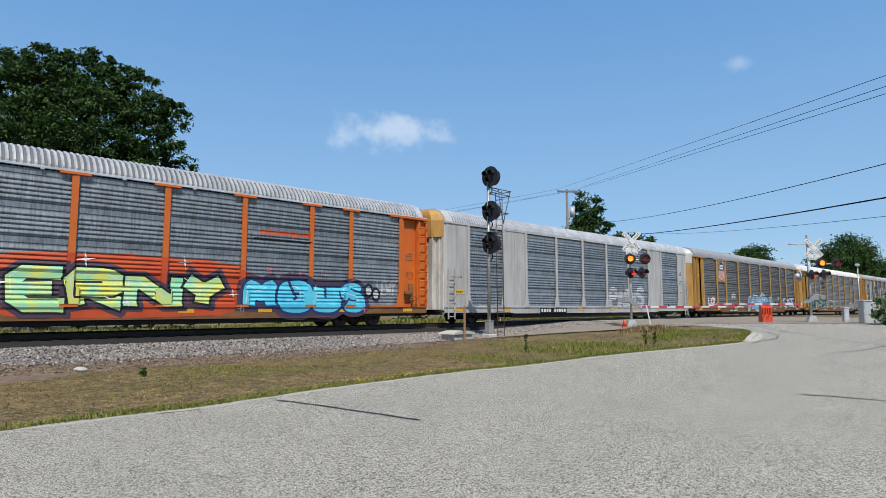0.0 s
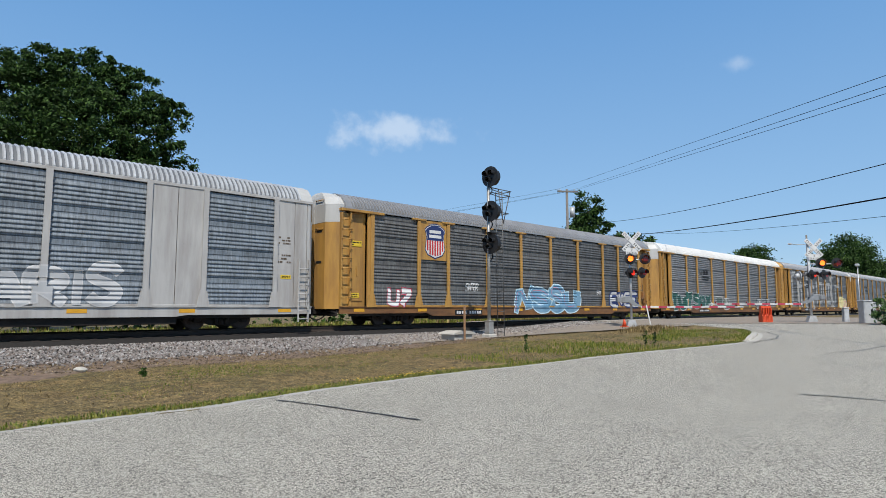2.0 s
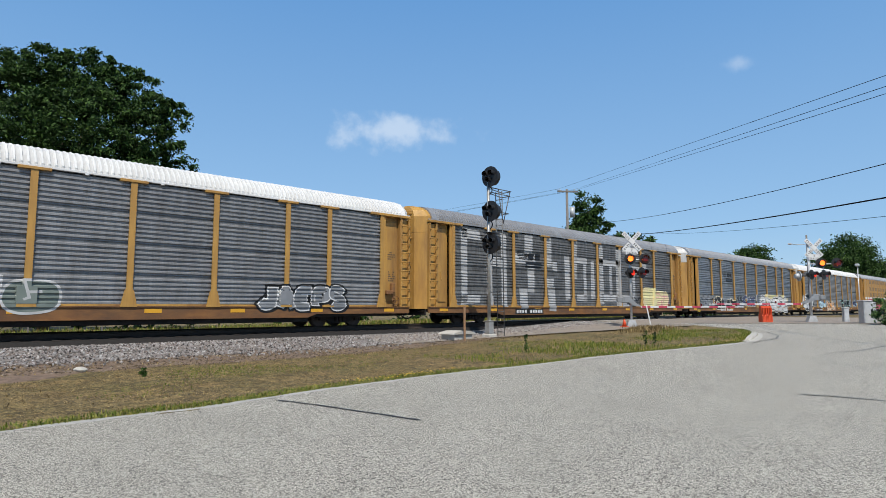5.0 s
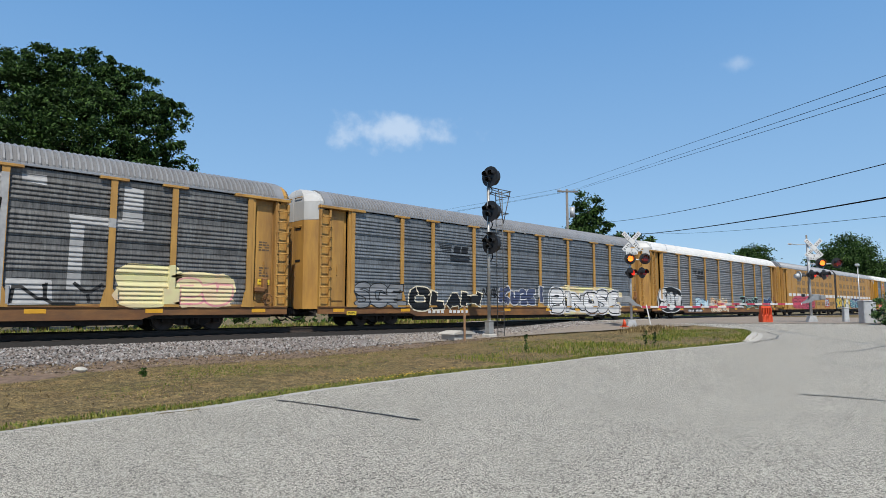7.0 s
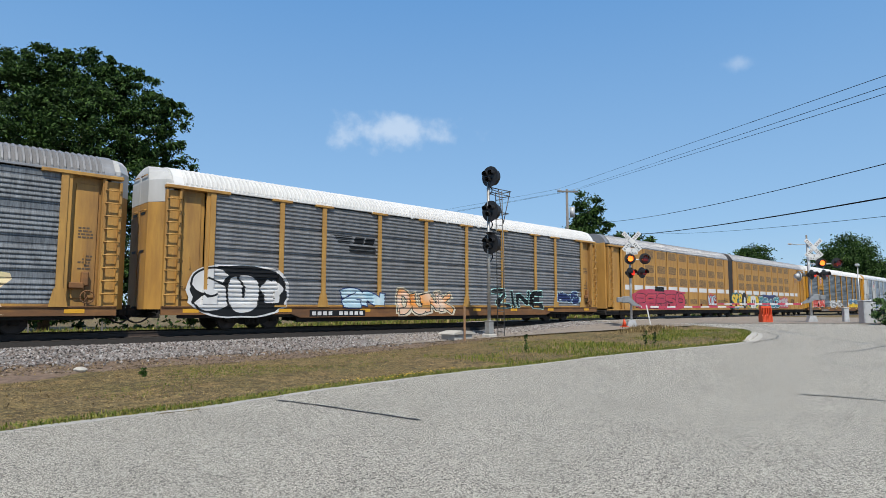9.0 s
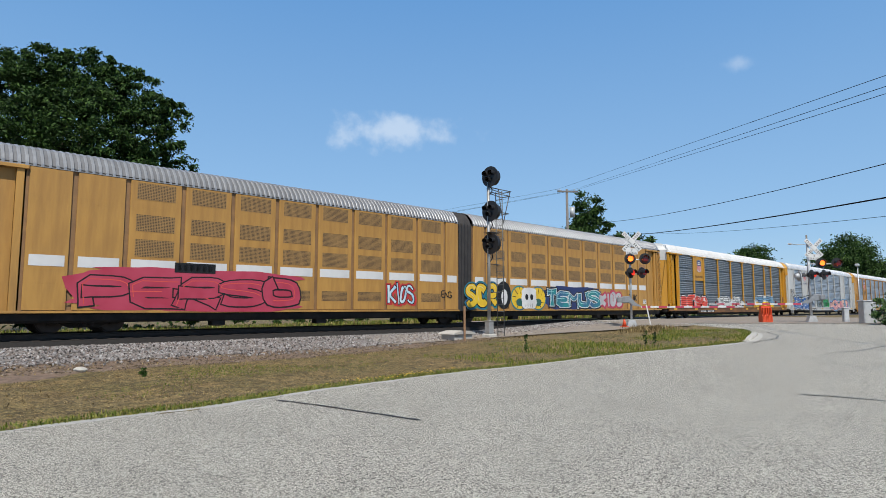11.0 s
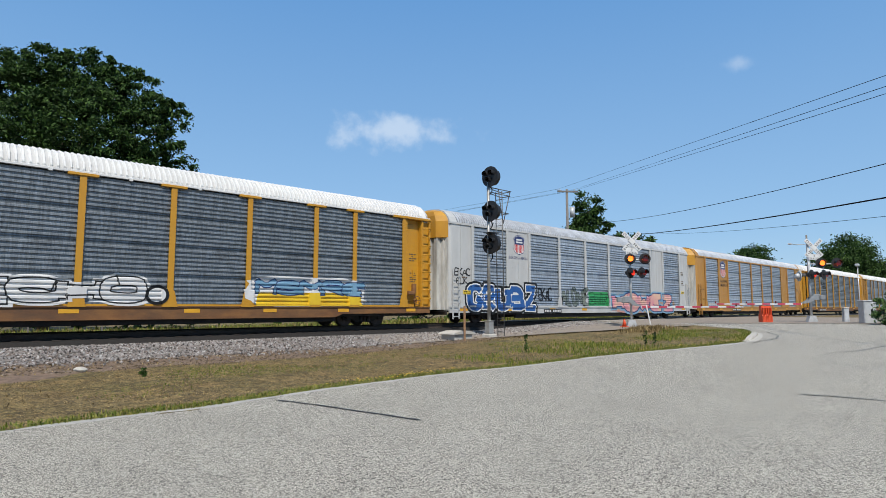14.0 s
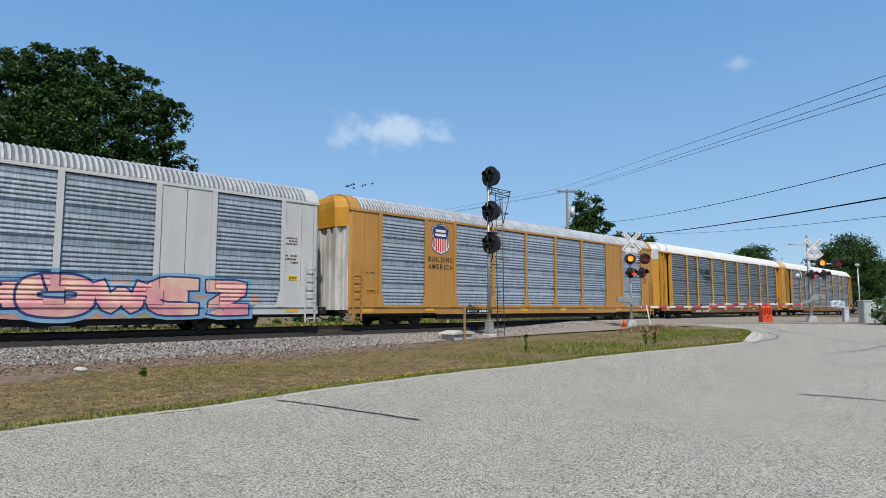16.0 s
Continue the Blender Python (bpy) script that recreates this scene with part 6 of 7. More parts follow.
def build_articulated():
    c = tan_unit("tan articulated car carrier unit with perforated screens and red graffiti", -1)
    mid = GAP0 + RACK + 22.06
    CARS.append((c.ob, mid - 0.2))
    # ribbed rubber bellows between the two units, over the shared bogie
    bm = bmesh.new()
    rows = []
    for i in range(9):
        k = 1.0 if i % 2 else 0.965
        rows.append([(-0.48 + i * 0.12, y * k, z * (0.5 + 0.5 * k) if z > 3 else z) for y, z in [(-1.5, 0.66)] + ROOF_FULL + [(1.5, 0.66)]])
    strip(bm, rows)
    part("bellows", bm, M_BELLOWS, c.ob, "black ribbed rubber bellows joining the units")
    bogie(c.ob, 0.0)
    off = 7.81
    spray(c, "PERSO", -17.4, -9.7, 0.74, 2.04, M_P_DKRED, M_P_BLACK, 51, M_P_DKRED, shine=M_P_CORAL)
    spray(c, "KIOS", 2.68 - off, 4.25 - off, 0.93, 2.0, M_P_ICE, M_P_BLACK, 52, None, M_P_RED, weight=0.3)
    spray(c, "ENG", -1.75, -1.05, 1.3, 1.65, None, M_P_BLACK, 58, thin=True)
    plate_no_at(c, -14.6, -13.15, 2.04, 2.38)
    c2 = tan_unit("tan articulated car carrier unit with yellow and teal graffiti", 1)
    CARS.append((c2.ob, mid - 0.2))
    spray(c2, "SCR", 0.0, 2.4, 0.73, 2.28, M_P_YELLOW, M_P_BLACK, 53, None, M_P_TEAL, style="bubble", weight=0.44, shine=M_P_PALE)
    c2.paint(poly_bm(ellipse(2.95, 1.5, 0.62, 0.76)), M_P_BLACK, 4, "spray_ring")
    c2.paint(poly_bm(ellipse(3.0, 1.4, 0.26, 0.42)), M_P_WHITE, 5, "spray_ring")
    # curled horns round a pale mask
    for s in (-1, 1):
        cx = 5.17 + s * 0.85
        c2.paint(poly_bm(ellipse(cx, 1.36, 0.78, 0.70)), M_P_TEAL, 1, "spray_ring")
        c2.paint(poly_bm(ellipse(cx, 1.36, 0.70, 0.62)), M_P_YELLOW, 2, "spray_ring")
        for k in range(9):
            a = k * math.tau / 9
            p0 = (cx + 0.36 * math.cos(a), 1.30 + 0.30 * math.sin(a))
            p1 = (cx + 0.68 * math.cos(a + 0.2), 1.36 + 0.60 * math.sin(a + 0.2))
            c2.paint(poly_bm([p0, (p1[0], p1[1]), (p1[0] + 0.04, p1[1] + 0.03), (p0[0] + 0.03, p0[1] + 0.03)]), M_P_BLACK, 3, "spray_stroke")
        c2.paint(poly_bm(ellipse(cx, 1.12, 0.30, 0.22)), M_P_PINE, 4, "spray_ring")
    c2.paint(poly_bm(lumpy(4.5, 5.85, 0.76, 1.95, 8, amp=0.06)), M_P_WHITE, 5, "spray_cloud")
    for k, x in enumerate((4.95, 5.4)):
        c2.paint(poly_bm(ellipse(x, 1.42, 0.14, 0.17)), M_P_BLACK, 6, "spray_ring")
    for k in range(5):
        c2.paint(poly_bm([(4.78 + k * 0.17, 0.82), (4.80 + k * 0.17, 0.82), (4.80 + k * 0.17, 1.05), (4.78 + k * 0.17, 1.05)]), M_P_BLACK, 6, "spray_stroke")
    spray(c2, "TEMUS", 6.85, 12.6, 0.74, 2.0, M_P_TEAL, M_P_WHITE, 55, M_P_NAVY, M_P_BLACK, weight=0.3, wild=1.4, shine=M_P_MINT)
    spray(c2, "KIOS", 12.65, 15.4, 0.76, 1.95, M_P_GREY, M_P_DKRED, 56, None, M_P_DKRED, style="bubble")
    bm = bmesh.new()
    for x in (17.9, 18.22, 18.56):
        join(bm, poly_bm([(x, 3.58), (x + 0.24, 3.58), (x + 0.28, 3.92), (x + 0.04, 3.92)]))
    tagged(c2.paint(bm, M_RUST, 2, "emblem"), kind="stuff")
    spray(c2, "RUIK", 16.4, 17.5, 1.3, 1.8, None, M_P_BLACK, 57, thin=True)
    sign_board(c2, 18.4, 18.85, 1.1, 1.4, M_P_WHITE, y=-SIDE - 0.032, seed=14)


def plate_no_at(car, x0, x1, z0, z1):
    car.paint(poly_bm([(x0, z0), (x1, z0), (x1, z1), (x0, z1)]), M_P_BLACK, 4, "number_board")
    o = part("number_bars", digits_bm(x0 + 0.08, x1 - 0.08, z0 + 0.06, z1 - 0.06, 6), M_P_WHITE, car.ob)
    o.location = (0, -SIDE - 0.05, 0)


build_train()

# ---- lineside signals ----
def disc_pts(r, n=24):
    return [(r * math.cos(i * math.tau / n), r * math.sin(i * math.tau / n)) for i in range(n)]


def block_signal():
    """Three-headed lineside signal with ladder and top platform, turned to face down the line."""
    x, y = 20.2, -5.17
    z = ground_z(x, y)
    s = thing("block_signal", "tall grey railway signal mast with three black round heads", "railway signal", pose(x, y, 0, 0, 0, 0))
    bm = bmesh.new()
    tube(bm, (0, 0, z + 0.3), (0, 0, 7.6), 0.075, 0.065, 14)
    part("mast", bm, M_STEEL, s)
    bm = bmesh.new()
    box(bm, -0.24, 0.24, -0.24, 0.24, z - 0.3, z + 0.18, 0.03)
    part("foundation", bm, M_CONC, s)
    bm = bmesh.new()
    box(bm, -0.15, 0.15, -0.14, 0.14, z + 0.18, z + 0.72, 0.02)
    box(bm, -0.17, 0.17, -0.16, 0.16, z + 0.72, z + 0.76, 0.01)
    part("junction_box", bm, M_STEEL, s)
    face = radians(-90)
    for hz in (7.47, 5.90, 4.44):
        bm = bmesh.new()
        prism(bm, disc_pts(0.47, 28), -0.18, -0.14, "y")
        prism(bm, disc_pts(0.36, 20), -0.14, 0.14, "y")
        h = part("signal_head", bm, M_BLACK, s, "round black signal head with hoods")
        h.location = (0.12, -0.15, hz)
        h.rotation_euler = (0, 0, face)
        for dx, dz in ((-0.17, 0.12), (0.17, 0.12), (0.0, -0.17)):
            bm = bmesh.new()
            n = 12
            rows = []
            for yy in (-0.18, -0.40):
                rows.append([(dx + 0.13 * math.cos(a), yy, dz + 0.13 * math.sin(a)) for a in [math.radians(-20 + 220 * i / n) for i in range(n + 1)]])
            strip(bm, rows)
            part("hood", bm, M_BLACK, h)
            bm = bmesh.new()
            prism(bm, [(dx + a, dz + b) for a, b in disc_pts(0.10, 14)], -0.19, -0.182, "y")
            part("lens", bm, M_LENS, h)
        bm = bmesh.new()
        a = Vector((0.22, 0.05, hz - 0.35))
        for i in range(7):
            t = (i + 1) / 7
            b = Vector((0.22 + 0.13 * math.sin(t * math.pi), 0.05, hz - 0.35 - 0.5 * t)) - Vector((0.18 * t * t, 0, 0))
            tube(bm, a, b, 0.028, seg=6)
            a = b
        part("cable_loop", bm, M_BLACK, s)
    bm = bmesh.new()
    for w in (-0.19, 0.19):
        tube(bm, (0.80, w, z), (0.72, w, 6.9), 0.022, seg=6)
    for i in range(22):
        zz = z + 0.25 + i * 0.3
        tube(bm, (0.79 - 0.012 * i * 0.3, -0.19, zz), (0.79 - 0.012 * i * 0.3, 0.19, zz), 0.014, seg=5)
    part("ladder", bm, M_STEEL_D, s, "dark steel ladder behind the mast")
    for zz, r in ((7.0, 1.3), (6.78, 1.22), (5.95, 1.1)):
        bm = bmesh.new()
        for w in (-0.25, 0.25):
            tube(bm, (0, w * 0.3, zz), (r, w, zz - 0.06), 0.022, seg=6)
        tube(bm, (r, -0.25, zz - 0.06), (r, 0.25, zz - 0.06), 0.022, seg=6)
        part("platform_rail", bm, M_STEEL_D, s, "dark steel work platform rail")
    for x0 in (1.28, 0.45):
        bm = bmesh.new()
        tube(bm, (x0, -0.2, 6.94), (0.78, -0.2, 5.4), 0.022, seg=6)
        part("platform_brace", bm, M_STEEL_D, s)
    for zz in (4.85, 3.55, 2.3):
        bm = bmesh.new()
        tube(bm, (-0.1, 0, zz), (0.86, 0.1, zz), 0.02, seg=6)
        part("ladder_stay", bm, M_STEEL_D, s)
    bm = bmesh.new()
    prism(bm, [(-0.28, 4.93), (0.35, 4.88), (0.35, 4.92), (0.0, 4.97)], -0.3, 0.1, "y")
    part("bracket_plate", bm, M_BLACK, s)


def crossing_signal(label, x, y, turn, flip, lamps, buck, arms):
    """Crossing mast with crossbuck, two pairs of flashing lamps, gate machine and lowered arm."""
    z = ground_z(x, y)
    s = thing("crossing_signal", label, "crossing signal", pose(x, y, z, 0, 0, turn), group="level crossing signals")
    bm = bmesh.new()
    tube(bm, (0, 0, 0.3), (0, 0, 4.6), 0.06, seg=12)
    part("mast", bm, M_GALV, s)
    bm = bmesh.new()
    prism(bm, [(-0.28, 0.0), (0.28, 0.0), (0.16, 0.38), (-0.16, 0.38)], -0.2, 0.2, "y")
    part("base", bm, M_GALV, s)
    for i, a in enumerate((48, -48)):
        bm = bmesh.new()
        box(bm, -0.64, 0.64, -0.012, 0.012, -0.11, 0.11, 0.004)
        b = part("crossbuck_blade", bm, M_P_WHITE, s, "white reflective crossbuck blade with black lettering")
        b.location = (buck[0], -0.09 - 0.03 * i, buck[1])
        b.rotation_euler = (0, radians(-a), 0)
        txt = "RAILROAD" if i == 0 else "CROSSING"
        groups = [(txt[:4], -0.60, -0.14), (txt[4:], 0.14, 0.60)]
        for word, x0, x1 in groups:
            bm = bmesh.new()
            k = (x1 - x0) / len(word)
            for j, ch in enumerate(word):
                g = glyph_bm(ch, "thin", lambda u, v, j=j: (x0 + k * (j + 0.12 + 0.76 * u), -0.07 + 0.14 * v))
                for v in g.verts:
                    v.co = (v.co.x, 0, v.co.y)
                join(bm, g)
            o = part("lettering", bm, M_P_BLACK, b)
            o.location = (0, -0.0165, 0)
    bm = bmesh.new()
    box(bm, -0.3, 0.3, -0.012, 0.012, -0.16, 0.16, 0.004)
    b = part("track_plate", bm, M_P_WHITE, s, "small white plate reading 2 tracks")
    b.location = (buck[0], -0.10, buck[1] - 0.53)
    for word, x0, x1, z0, z1 in (("2", -0.06, 0.06, 0.0, 0.14), ("TRACKS", -0.25, 0.25, -0.13, -0.03)):
        k = (x1 - x0) / len(word)
        bm = bmesh.new()
        for j, ch in enumerate(word):
            g = glyph_bm(ch, "thin", lambda u, v, j=j: (x0 + k * (j + 0.1 + 0.8 * u), lerp(z0, z1, v)))
            for v in g.verts:
                v.co = (v.co.x, 0, v.co.y)
            join(bm, g)
        o = part("lettering", bm, M_P_BLACK, b)
        o.location = (0, -0.0165, 0)
    for a0, a1, az in arms:
        bm = bmesh.new()
        tube(bm, (a0, 0, az), (a1, 0, az), 0.035, seg=8)
        part("crossarm", bm, M_GALV, s)
    for lx, lz, ang, ph in lamps:
        bm = bmesh.new()
        prism(bm, disc_pts(0.29, 28), -0.06, -0.03, "y")
        tube(bm, (0, -0.03, 0), (0, 0.20, 0), 0.19, 0.12, 16)
        tube(bm, (0, 0.10, 0), (0, 0.10, -0.05), 0.04, seg=8)
        lamp = part("flasher", bm, M_BLACK if ph != 2 else M_GALV, s, "black crossing lamp with target disc and hood")
        lamp.location = (lx, -0.14, lz)
        lamp.rotation_euler = (0, 0, radians(ang))
        bm = bmesh.new()
        n = 14
        strip(bm, [[(0.175 * math.cos(a), yy, 0.175 * math.sin(a)) for a in [math.radians(-10 + 200 * i / n) for i in range(n + 1)]] for yy in (-0.06, -0.36)])
        part("visor", bm, M_BLACK, lamp)
        if ph == 2:
            continue
        bm = bmesh.new()
        prism(bm, disc_pts(0.145, 20), -0.008, -0.002, "y", 0)
        prism(bm, disc_pts(0.145, 20), 0.002, 0.008, "y", 1)
        lens = part("lens", bm, [M_LIT if lz > 3 else M_LIT2, M_DIM], lamp, "red flashing lens")
        lens.location = (0, -0.225, 0)
        LENSES[ph].append(lens)
    # gate machine, counterweights and lowered arm
    bm = bmesh.new()
    box(bm, -0.62, -0.12, -0.2, 0.2, 0.95, 1.42, 0.04)
    prism(bm, [(-0.15, 1.42), (0.3, 0.95), (0.62, 0.78), (0.62, 0.70), (0.1, 0.78), (-0.25, 1.05)], -0.24, -0.19, "y")
    prism(bm, [(-0.15, 1.42), (0.3, 0.95), (0.62, 0.78), (0.62, 0.70), (0.1, 0.78), (-0.25, 1.05)], 0.19, 0.24, "y")
    box(bm, -0.95, -0.55, -0.28, -0.16, 1.0, 1.35, 0.03)
    box(bm, -0.95, -0.55, 0.16, 0.28, 1.0, 1.35, 0.03)
    bmesh.ops.transform(bm, matrix=Matrix.Translation((0, 0, 0.55)) @ Matrix.Diagonal((0.75, 0.8, 0.75, 1)), verts=bm.verts)
    m = part("gate_machine", bm, M_MACHINE, s, "grey gate machine with counterweights")
    if flip < 0:
        m.scale = (-1, 1, 1)
    L = 5.0
    bm = bmesh.new()
    prism(bm, [(flip * 0.5, 1.01), (flip * 5.55, 1.03), (flip * 5.55, 1.09), (flip * 0.5, 1.11)], -0.03, 0.0, "y")
    arm = part("gate_arm", bm, M_P_WHITE, s, "white lowered gate arm with red stripes")
    for i in range(0, 12, 2):
        bm = bmesh.new()
        h = lerp(0.055, 0.036, i / 12)
        box(bm, flip * (0.55 + i * L / 12), flip * (0.55 + (i + 1) * L / 12), -0.034, 0.004, 1.06 - h, 1.06 + h)
        part("stripe", bm, M_P_DKRED, arm)
    for x0 in (1.9, 3.5, 5.2):
        bm = bmesh.new()
        tube(bm, (flip * x0, -0.03, 1.10), (flip * x0, -0.03, 1.22), 0.04, seg=10)
        part("arm_lamp", bm, M_DIM, s, "small red lamp on the gate arm")
    return s


LENSES = [[], []]
block_signal()
crossing_signal("railroad crossing mast with crossbuck, flashing lamps and lowered gate", 29.31, -7.0, -52, 1,
                [(-0.02, 3.57, 0, 0), (0.74, 3.57, 0, 1), (-0.05, 2.84, 42, 0), (0.54, 2.84, 42, 1)], (0.10, 4.50), [(-0.1, 0.8, 3.54), (-0.12, 0.6, 2.81)])
crossing_signal("railroad crossing mast across the road with lamps and lowered gate", 39.49, -12.64, -52, -1,
                [(0.58, 3.39, 0, 0), (1.43, 3.39, 0, 1), (0.03, 2.73, 42, 0), (0.68, 2.73, 42, 1), (-0.66, 2.65, 95, 2)], (0.27, 4.28), [(-0.05, 1.5, 3.36), (-0.68, 0.75, 2.70)])


def lineside_bits():
    # concrete cable box beside the signal
    x, y = 18.6, -4.75
    z = ground_z(x, y)
    t = thing("cable_box", "low weathered concrete cable box with a pitched lid", "cable box", pose(x, y, z))
    bm = bmesh.new()
    box(bm, -0.55, 0.55, -0.4, 0.4, -0.1, 0.26, 0.02)
    part("body", bm, M_CONC, t)
    bm = bmesh.new()
    prism(bm, [(-0.66, 0.26), (0.66, 0.26), (0.62, 0.31), (0.2, 0.40), (-0.2, 0.40), (-0.62, 0.31)], -0.48, 0.48, "y")
    part("lid", bm, M_CONC, t)
    for px_, py_, h, tilt in ((18.35, -5.45, 1.45, 0.01),):
        bm = bmesh.new()
        box(bm, -0.035, 0.035, -0.035, 0.035, -0.1, h, 0.006)
        o = tagged(mesh_ob("marker_post", bm, M_RUST), "thin rusty marker post standing in the dirt", "post")
        o.location = (px_, py_, ground_z(px_, py_))
    # leaning white stake and small cone by the gate
    bm = bmesh.new()
    box(bm, -0.03, 0.03, -0.015, 0.015, -0.1, 1.2, 0.004)
    o = tagged(mesh_ob("survey_stake", bm, M_P_WHITE), "leaning white wooden stake in the grass", "stake")
    o.matrix_world = pose(29.0, -8.25, ground_z(29, -8.2), 0, -11, -40)
    bm = bmesh.new()
    box(bm, -0.16, 0.16, -0.16, 0.16, 0, 0.03, 0.005)
    tube(bm, (0, 0, 0.03), (0, 0, 0.42), 0.12, 0.03, 14)
    o = tagged(mesh_ob("traffic_cone", bm, M_PLASTIC_O), "small faded orange traffic cone by the mast", "traffic cone")
    o.location = (28.75, -6.9, ground_z(28.8, -6.9) + 0.05)
    # orange water-filled barrier
    x, y = 37.05, -10.98
    t = thing("plastic_barrier", "orange plastic barrier standing at the road edge", "barrier", pose(x, y, ground_z(x, y) + 0.04, 0, 0, -48))
    for i, dx in enumerate((-0.14, 0.14)):
        bm = bmesh.new()
        prism(bm, [(-0.28, 0), (0.28, 0), (0.26, 0.35), (0.14, 0.5), (0.12, 0.92), (-0.12, 0.92), (-0.14, 0.5), (-0.26, 0.35)], dx - 0.13, dx + 0.13, "x")
        for k in (-0.08, 0.0, 0.08):
            box(bm, dx + k - 0.02, dx + k + 0.02, -0.29, -0.12, 0.05, 0.8, 0.01)
        part("barrier_block", bm, M_PLASTIC_O, t)
    # signal cabinet, small pedestal and bollard
    x, y = 39.35, -15.35
    t = thing("relay_cabinet", "grey metal signal cabinet on a concrete pad", "cabinet", pose(x, y, ground_z(x, y) - 0.12, 0, 0, -48))
    bm = bmesh.new()
    box(bm, -0.32, 0.32, -0.26, 0.26, 0.08, 1.30, 0.02)
    part("body", bm, M_GALV, t)
    bm = bmesh.new()
    box(bm, -0.36, 0.36, -0.30, 0.30, 1.30, 1.36, 0.015)
    part("lid", bm, M_GALV, t)
    bm = bmesh.new()
    box(bm, -0.28, 0.28, -0.28, -0.26, 0.14, 1.24, 0.006)
    d = part("door", bm, M_GALV, t)
    bm = bmesh.new()
    box(bm, 0.02, 0.14, -0.31, -0.282, 0.7, 0.9, 0.01)
    part("lock_plate", bm, M_BLACK, d)
    bm = bmesh.new()
    box(bm, -0.45, 0.45, -0.38, 0.38, -0.1, 0.08, 0.02)
    part("pad", bm, M_CONC, t)
    x, y = 42.06, -13.73
    bm = bmesh.new()
    box(bm, -0.15, 0.15, -0.13, 0.13, -0.1, 0.8, 0.03)
    box(bm, -0.17, 0.17, -0.15, 0.15, 0.8, 0.86, 0.02)
    o = tagged(mesh_ob("cable_pedestal", bm, M_GALV), "small grey green cable pedestal on gravel", "pedestal")
    o.matrix_world = pose(x, y, ground_z(x, y), 0, 0, -45)
    bm = bmesh.new()
    tube(bm, (0, 0, -0.1), (0, 0, 0.95), 0.08, seg=14)
    tube(bm, (0, 0, 0.95), (0, 0, 1.0), 0.08, 0.04, 14)
    o = tagged(mesh_ob("bollard", bm, M_P_NOTICE), "yellow painted steel bollard by the cabinet", "bollard")
    o.location = (38.9, -16.35, ground_z(38, -15.9) - 0.05)
    # flat white rock in the dirt
    bm = bmesh.new()
    bmesh.ops.create_icosphere(bm, subdivisions=2, radius=0.16)
    for v in bm.verts:
        v.co *= 1 + 0.25 * noise.noise(v.co * 6)
        v.co.z *= 0.45
    o = tagged(mesh_ob("white_rock", bm, M_CONC), "flat pale broken stone lying on the dirt", "rock")
    o.location = (4.04, -6.32, ground_z(4.04, -6.32) + 0.06)
    # thin posts and a valve marker beyond the track
    for x, y, h in ((3.2, 9.2, 0.9), (5.6, 9.2, 0.85), (8.6, 9.3, 0.9)):
        bm = bmesh.new()
        box(bm, -0.03, 0.03, -0.03, 0.03, -0.1, h, 0.004)
        o = tagged(mesh_ob("fence_stake", bm, M_TIMBER), "thin weathered wooden stake behind the track", "stake", group="stakes behind the track")
        o.location = (x, y, ground_z(x, y))
    # street lamp by the far road
    t = thing("street_lamp", "thin grey street lamp beyond the crossing", "street lamp", pose(59.3, -10.9, 0.5))
    bm = bmesh.new()
    tube(bm, (0, 0, 0), (0, 0, 4.6), 0.05, 0.04, 10)
    part("pole", bm, M_GALV, t)
    bm = bmesh.new()
    box(bm, -0.3, 0.12, -0.14, 0.14, 4.5, 4.72, 0.05)
    part("lamp_head", bm, M_GALV, t)
    t = thing("street_lamp", "wooden pole with street lamp arm behind the crossing mast", "street lamp", pose(56.4, -8.07, 0.5))
    bm = bmesh.new()
    tube(bm, (0, 0, 0), (0, 0, 7.1), 0.09, 0.07, 10)
    part("pole", bm, M_TIMBER, t)
    bm = bmesh.new()
    tube(bm, (0, 0, 6.3), (-0.95, 0.9, 6.35), 0.03, seg=6)
    box(bm, -1.35, -0.9, 0.8, 1.05, 6.28, 6.40, 0.03)
    part("lamp_arm", bm, M_GALV, t)


def sag(bm, a, b, drop, r, n=18):
    a, b = Vector(a), Vector(b)
    prev = a
    for i in range(1, n + 1):
        t = i / n
        p = a.lerp(b, t) - Vector((0, 0, drop * 4 * t * (1 - t)))
        tube(bm, prev, p, r, seg=5)
        prev = p


